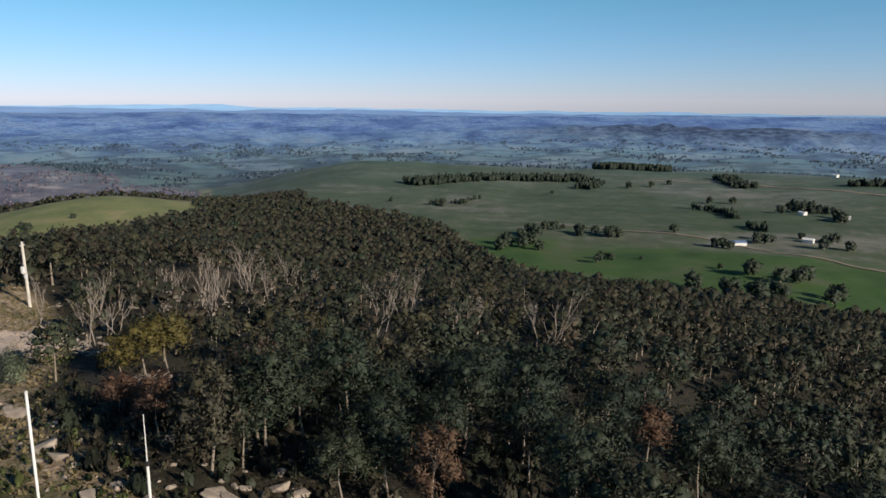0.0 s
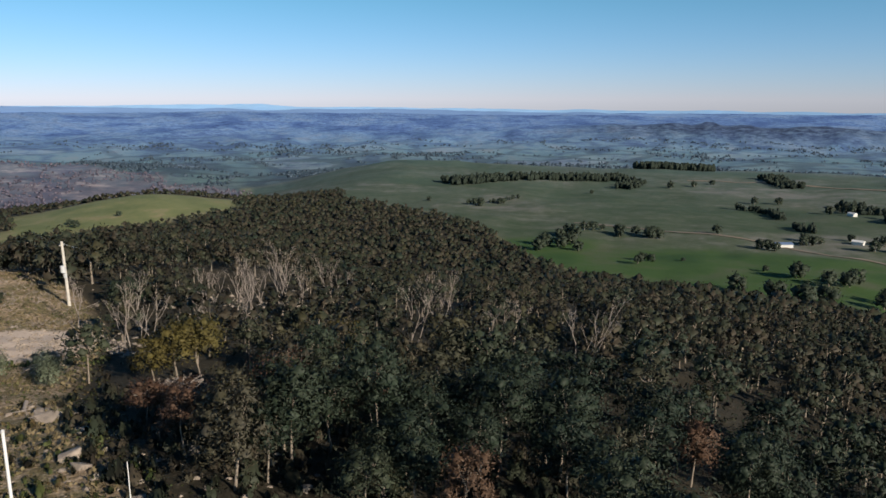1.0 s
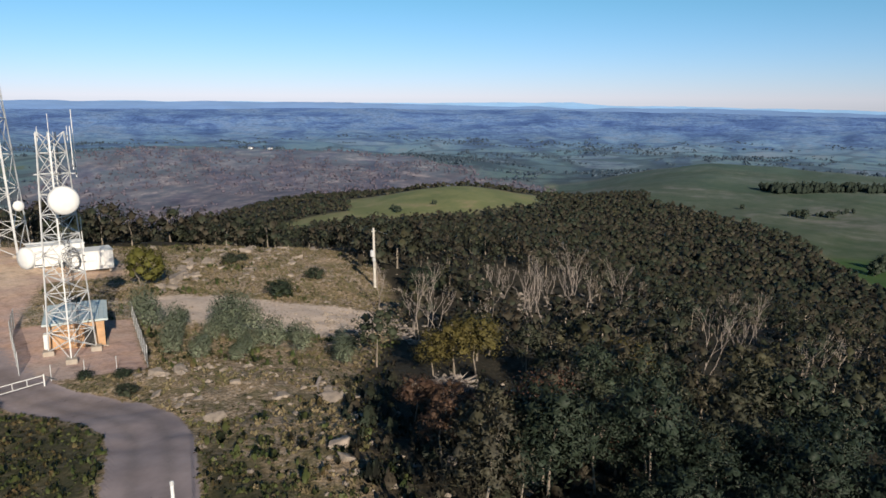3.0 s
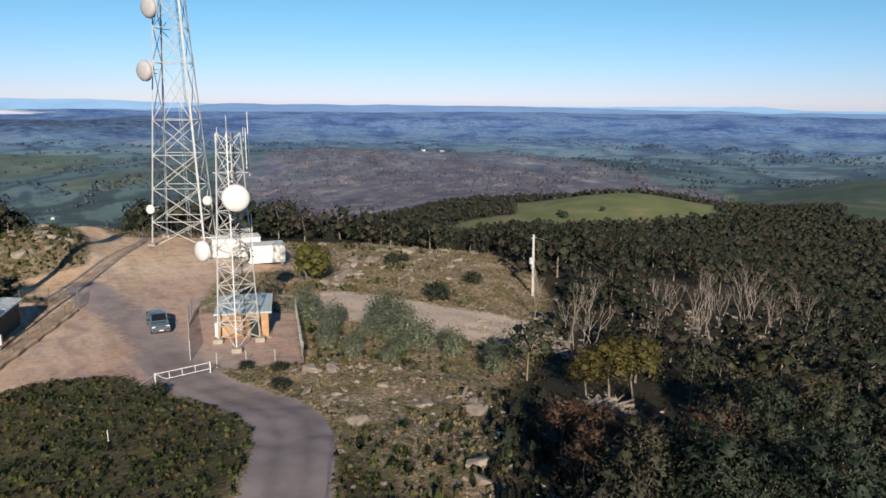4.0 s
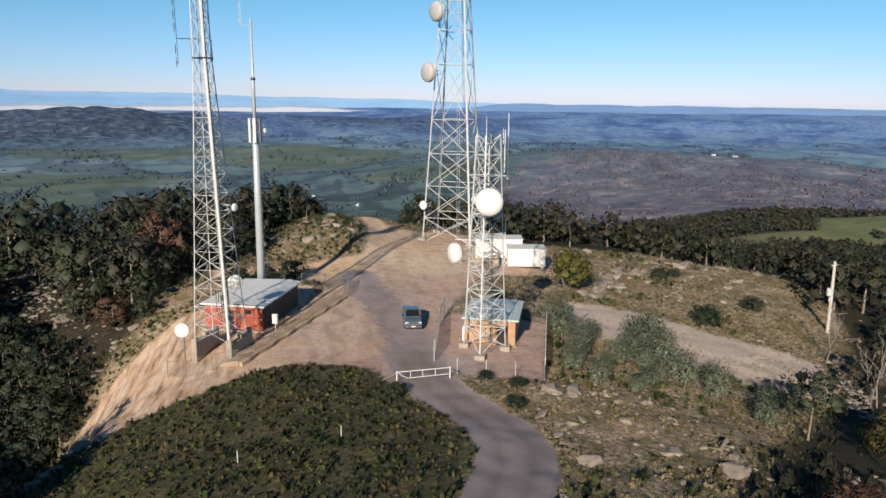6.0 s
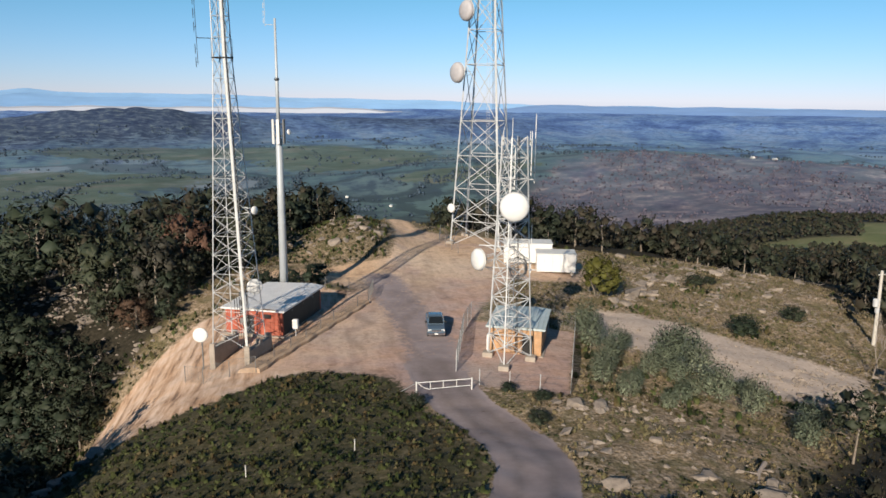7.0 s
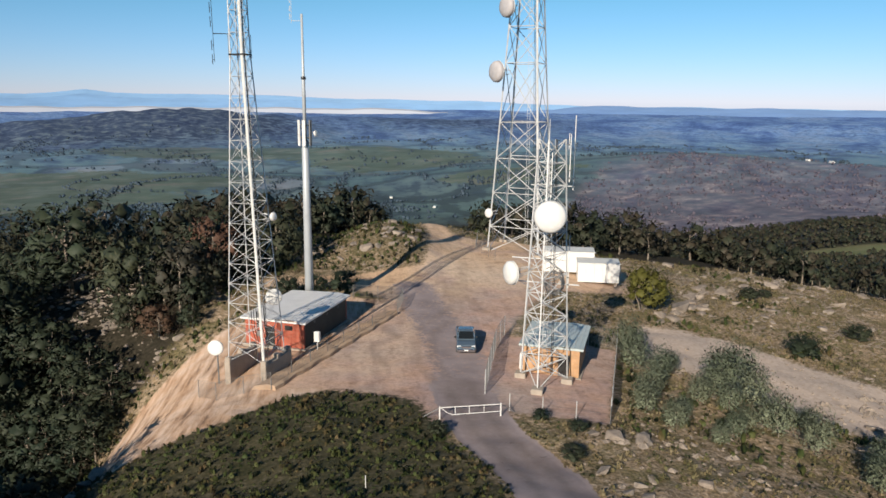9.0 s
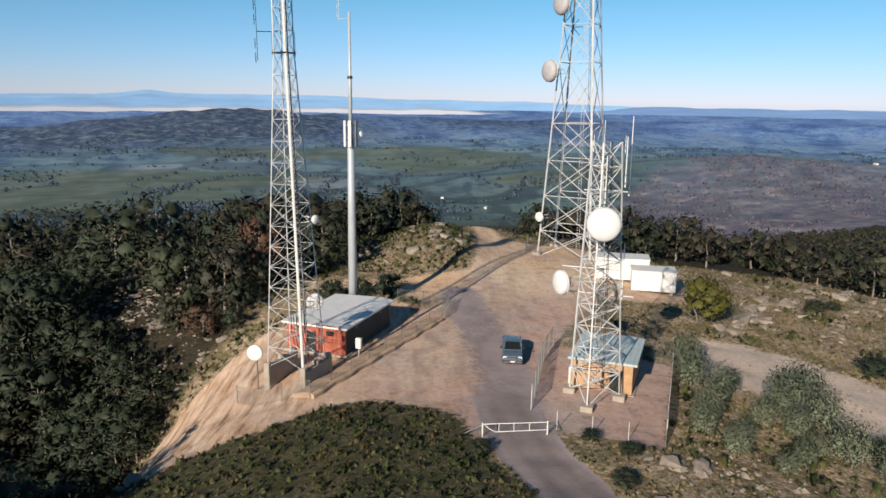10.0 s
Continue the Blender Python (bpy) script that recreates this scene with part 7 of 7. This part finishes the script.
def fallen_timber():
    spots = [(36.4 + 2.2 * math.sin(i * 2.1) * (0.4 + i / 24), 24.2 + 2.4 * math.cos(i * 1.3)) for i in range(22)] + [(49.5, 44.5), (51, 46.5), (48.2, 43.6), (24.5, 30.5), (50.2, 48.0)]
    for x, y in spots:
        t = thing("fallen_log", "bleached fallen log lying on bare ground", "log", pose(x, y, height(x, y) + 0.15, rng.uniform(-6, 6), 0, rng.uniform(0, 360)), "fallen logs")
        L = rng.uniform(2.0, 4.0)
        part("trunk", Geo().tube((0, -L / 2, 0), (0.15, 0, 0.05), 0.17, 0.14, n=7).tube((0.15, 0, 0.05), (0, L / 2, 0), 0.14, 0.08, n=7), M_DEADWOOD, t)
        part("branch", Geo().tube((0.1, 0.2, 0.05), (0.9, 1.0, 0.5), 0.07, 0.03, n=5).tube((0, -0.4, 0.05), (-0.7, 0.2, 0.6), 0.06, 0.02, n=5), M_DEADWOOD, t)


fallen_timber()

# ---- farmland ----
PADTREES = [gum(500 + i, 9.5, 11, 12, 24, 0.9, 0.35, 0.0, limb=3, inner=0.85) for i in range(4)]
pt_trunk = [arrays_to_mesh("trunk", p[0], p[1], M_BARK) for p in PADTREES]
pt_crown = [arrays_to_mesh("crown", p[2], p[3], M_FARTREE, p[4]) for p in PADTREES]


def polar(b, r):
    return r * math.sin(radians(b)), r * math.cos(radians(b))


def paddock_tree(b, r, s):
    x, y = polar(b, r)
    i = int(rng.integers(4))
    t = thing("paddock_tree", "dark spreading tree standing in open pasture", "tree", pose(x, y, height(x, y), 0, 0, rng.uniform(0, 360)) @ Matrix.Scale(s, 4), "paddock trees")
    part("trunk", pt_trunk[i], None, t)
    part("crown", pt_crown[i], None, t)


for b, r, n, spread, s in ((89.5, 552, 3, 9, 0.8), (104, 515, 6, 16, 1.0), (97.5, 462, 1, 1, 1.15), (102.5, 452, 4, 16, 1.1), (107, 470, 2, 12, 1.2), (86, 690, 3, 8, 0.8), (88, 668, 4, 10, 0.9), (91, 662, 5, 13, 0.95), (84, 640, 5, 16, 1.1), (82, 600, 5, 18, 1.1), (76, 860, 4, 12, 0.9), (78, 880, 3, 8, 0.7), (98.5, 640, 3, 6, 0.8), (95, 700, 1, 1, 0.8), (105, 690, 5, 20, 0.9), (102, 690, 4, 10, 0.8), (98, 960, 2, 10, 0.8), (103, 905, 4, 12, 1.0), (106, 850, 6, 14, 1.0), (100, 1150, 1, 1, 1.0), (94, 1120, 2, 30, 0.8), (91, 1080, 1, 1, 0.9), (72, 900, 1, 1, 0.7), (85, 1000, 1, 1, 0.7), (93, 560, 1, 1, 0.4), (99, 540, 1, 1, 0.4), (48, 760, 1, 1, 0.6), (44.5, 730, 2, 12, 0.8)):
    for _ in range(n):
        paddock_tree(b + rng.normal() * spread / r * 57 * 0.7, r + rng.normal() * spread * 0.7, s * rng.uniform(0.75, 1.25))


def windbreak(ends, width, h, label):
    """A planted belt of pines as one dense hedge."""
    (b1, r1), (b2, r2) = ends
    a, b = Vector((*polar(b1, r1), 0)), Vector((*polar(b2, r2), 0))
    n = int(max(4, (b - a).length * width / 30))
    d = (b - a).normalized()
    bits = []
    for i in range(n):
        p, o = a.lerp(b, (i + rng.uniform(0, 1)) / n), rng.uniform(-0.5, 0.5) * width
        x, y = p.x - d.y * o, p.y + d.x * o
        z, tall = height(x, y), h * rng.uniform(0.6, 1.15)
        bits.append(lobe(rng, x, y, z - 0.6, z + tall, h * rng.uniform(0.55, 1.0), 8, 1.1, 6, 3, 0.75))
    v, q = join(*bits)
    ob = new("windbreak_hedge", quad_mesh("windbreak_hedge", v, q, [M_HEDGE]))
    return tagged(ob, label, "hedge", "windbreaks on the farmland")


for ends, w, h in ((((96.0, 905), (98.4, 880)), 9, 8), (((98.4, 880), (99.2, 835)), 11, 8), (((100.6, 780), (101.5, 745)), 16, 8), (((97.6, 1230), (99.4, 1120)), 30, 9), (((73.3, 1060), (80, 1120)), 40, 11), (((80, 1120), (87.5, 1150)), 26, 11), (((87.5, 1060), (88.4, 1130)), 26, 10), (((88.2, 1330), (93.5, 1370)), 55, 13), (((103, 960), (105, 905)), 24, 9), (((106, 1180), (112, 1220)), 24, 10), (((77, 880), (79.3, 930)), 7, 6), (((6.6, 1000), (2.5, 1020)), 30, 7)):
    windbreak(ends, w, h, "dark dense pine windbreak across the pasture")


def farm_building(b, r, w, d, h, m, label):
    x, y = polar(b, r)
    t = thing("farm_shed", label, "farm building", pose(x, y, height(x, y), 0, 0, rng.uniform(0, 180)), "farm buildings")
    part("wall", Geo().box(0, 0, h / 2, w, d, h), M_WHITE_D, t)
    g = Geo().add([(-w / 2 - .4, -d / 2 - .4, h), (w / 2 + .4, -d / 2 - .4, h), (w / 2 + .4, d / 2 + .4, h), (-w / 2 - .4, d / 2 + .4, h), (-w / 2 - .4, 0, h + d * 0.22), (w / 2 + .4, 0, h + d * 0.22)], [(3, 2, 1, 0), (0, 1, 5, 4), (2, 3, 4, 5), (1, 2, 5), (3, 0, 4)])
    part("roof", g, m, t)
    part("door", Geo().box(0, -d / 2 - 0.02, h * 0.4, w * 0.2, 0.1, h * 0.8), M_DARKMETAL, t)


for b, r, w, d, h, m, lab in ((99.7, 668, 16, 7, 3, M_BLUEROOF, "long farm shed with a blue roof"), (104.5, 700, 9, 6, 3, M_ROOF, "pale roofed farm shed by the road"), (103.6, 880, 9, 5, 3, M_ROOF, "white farm shed behind trees"), (106.4, 870, 8, 6, 3, M_ROOF, "white farm house roof among trees"), (105, 1330, 8, 6, 4, M_ROOF, "small bright shed far off"), (6, 1320, 11, 5, 2.5, M_ROOFB, "long pale shed in the valley"), (2.5, 1450, 9, 6, 3, M_ROOFB, "pale farm house in the valley"), (33.5, 1790, 10, 6, 3, M_ROOF, "pale house on the burnt hill crest"), (35, 1800, 13, 6, 3, M_ROOF, "pale shed on the burnt hill crest")):
    farm_building(b, r, w, d, h, m, lab)


def farm_road(knots, width, label):
    """A pale lane laid over the pasture."""
    bs = np.linspace(knots[0][0], knots[-1][0], 60)
    rs = np.interp(bs, [k[0] for k in knots], [k[1] for k in knots]) + vnoise(bs / 2.0, bs * 0, 15) * 6
    V, Q = [], []
    for i, (b, r) in enumerate(zip(bs, rs)):
        for q in (-width / 2, width / 2):
            x, y = polar(b, r + q)
            V.append((x, y, height(x, y) + 0.5))
        if i:
            Q.append((2 * i - 2, 2 * i, 2 * i + 1, 2 * i - 1))
    return tagged(new("road", quad_mesh("road", np.array(V), np.array(Q), [M_LANE])), label, "road", kind="structure")


farm_road([(84, 735), (92, 700), (97, 690), (103, 640), (112, 600)], 7, "pale gravel lane crossing the pasture")
farm_road([(92, 1170), (97, 1190), (103, 1130), (112, 1060)], 12, "pale farm track on the upper pasture")
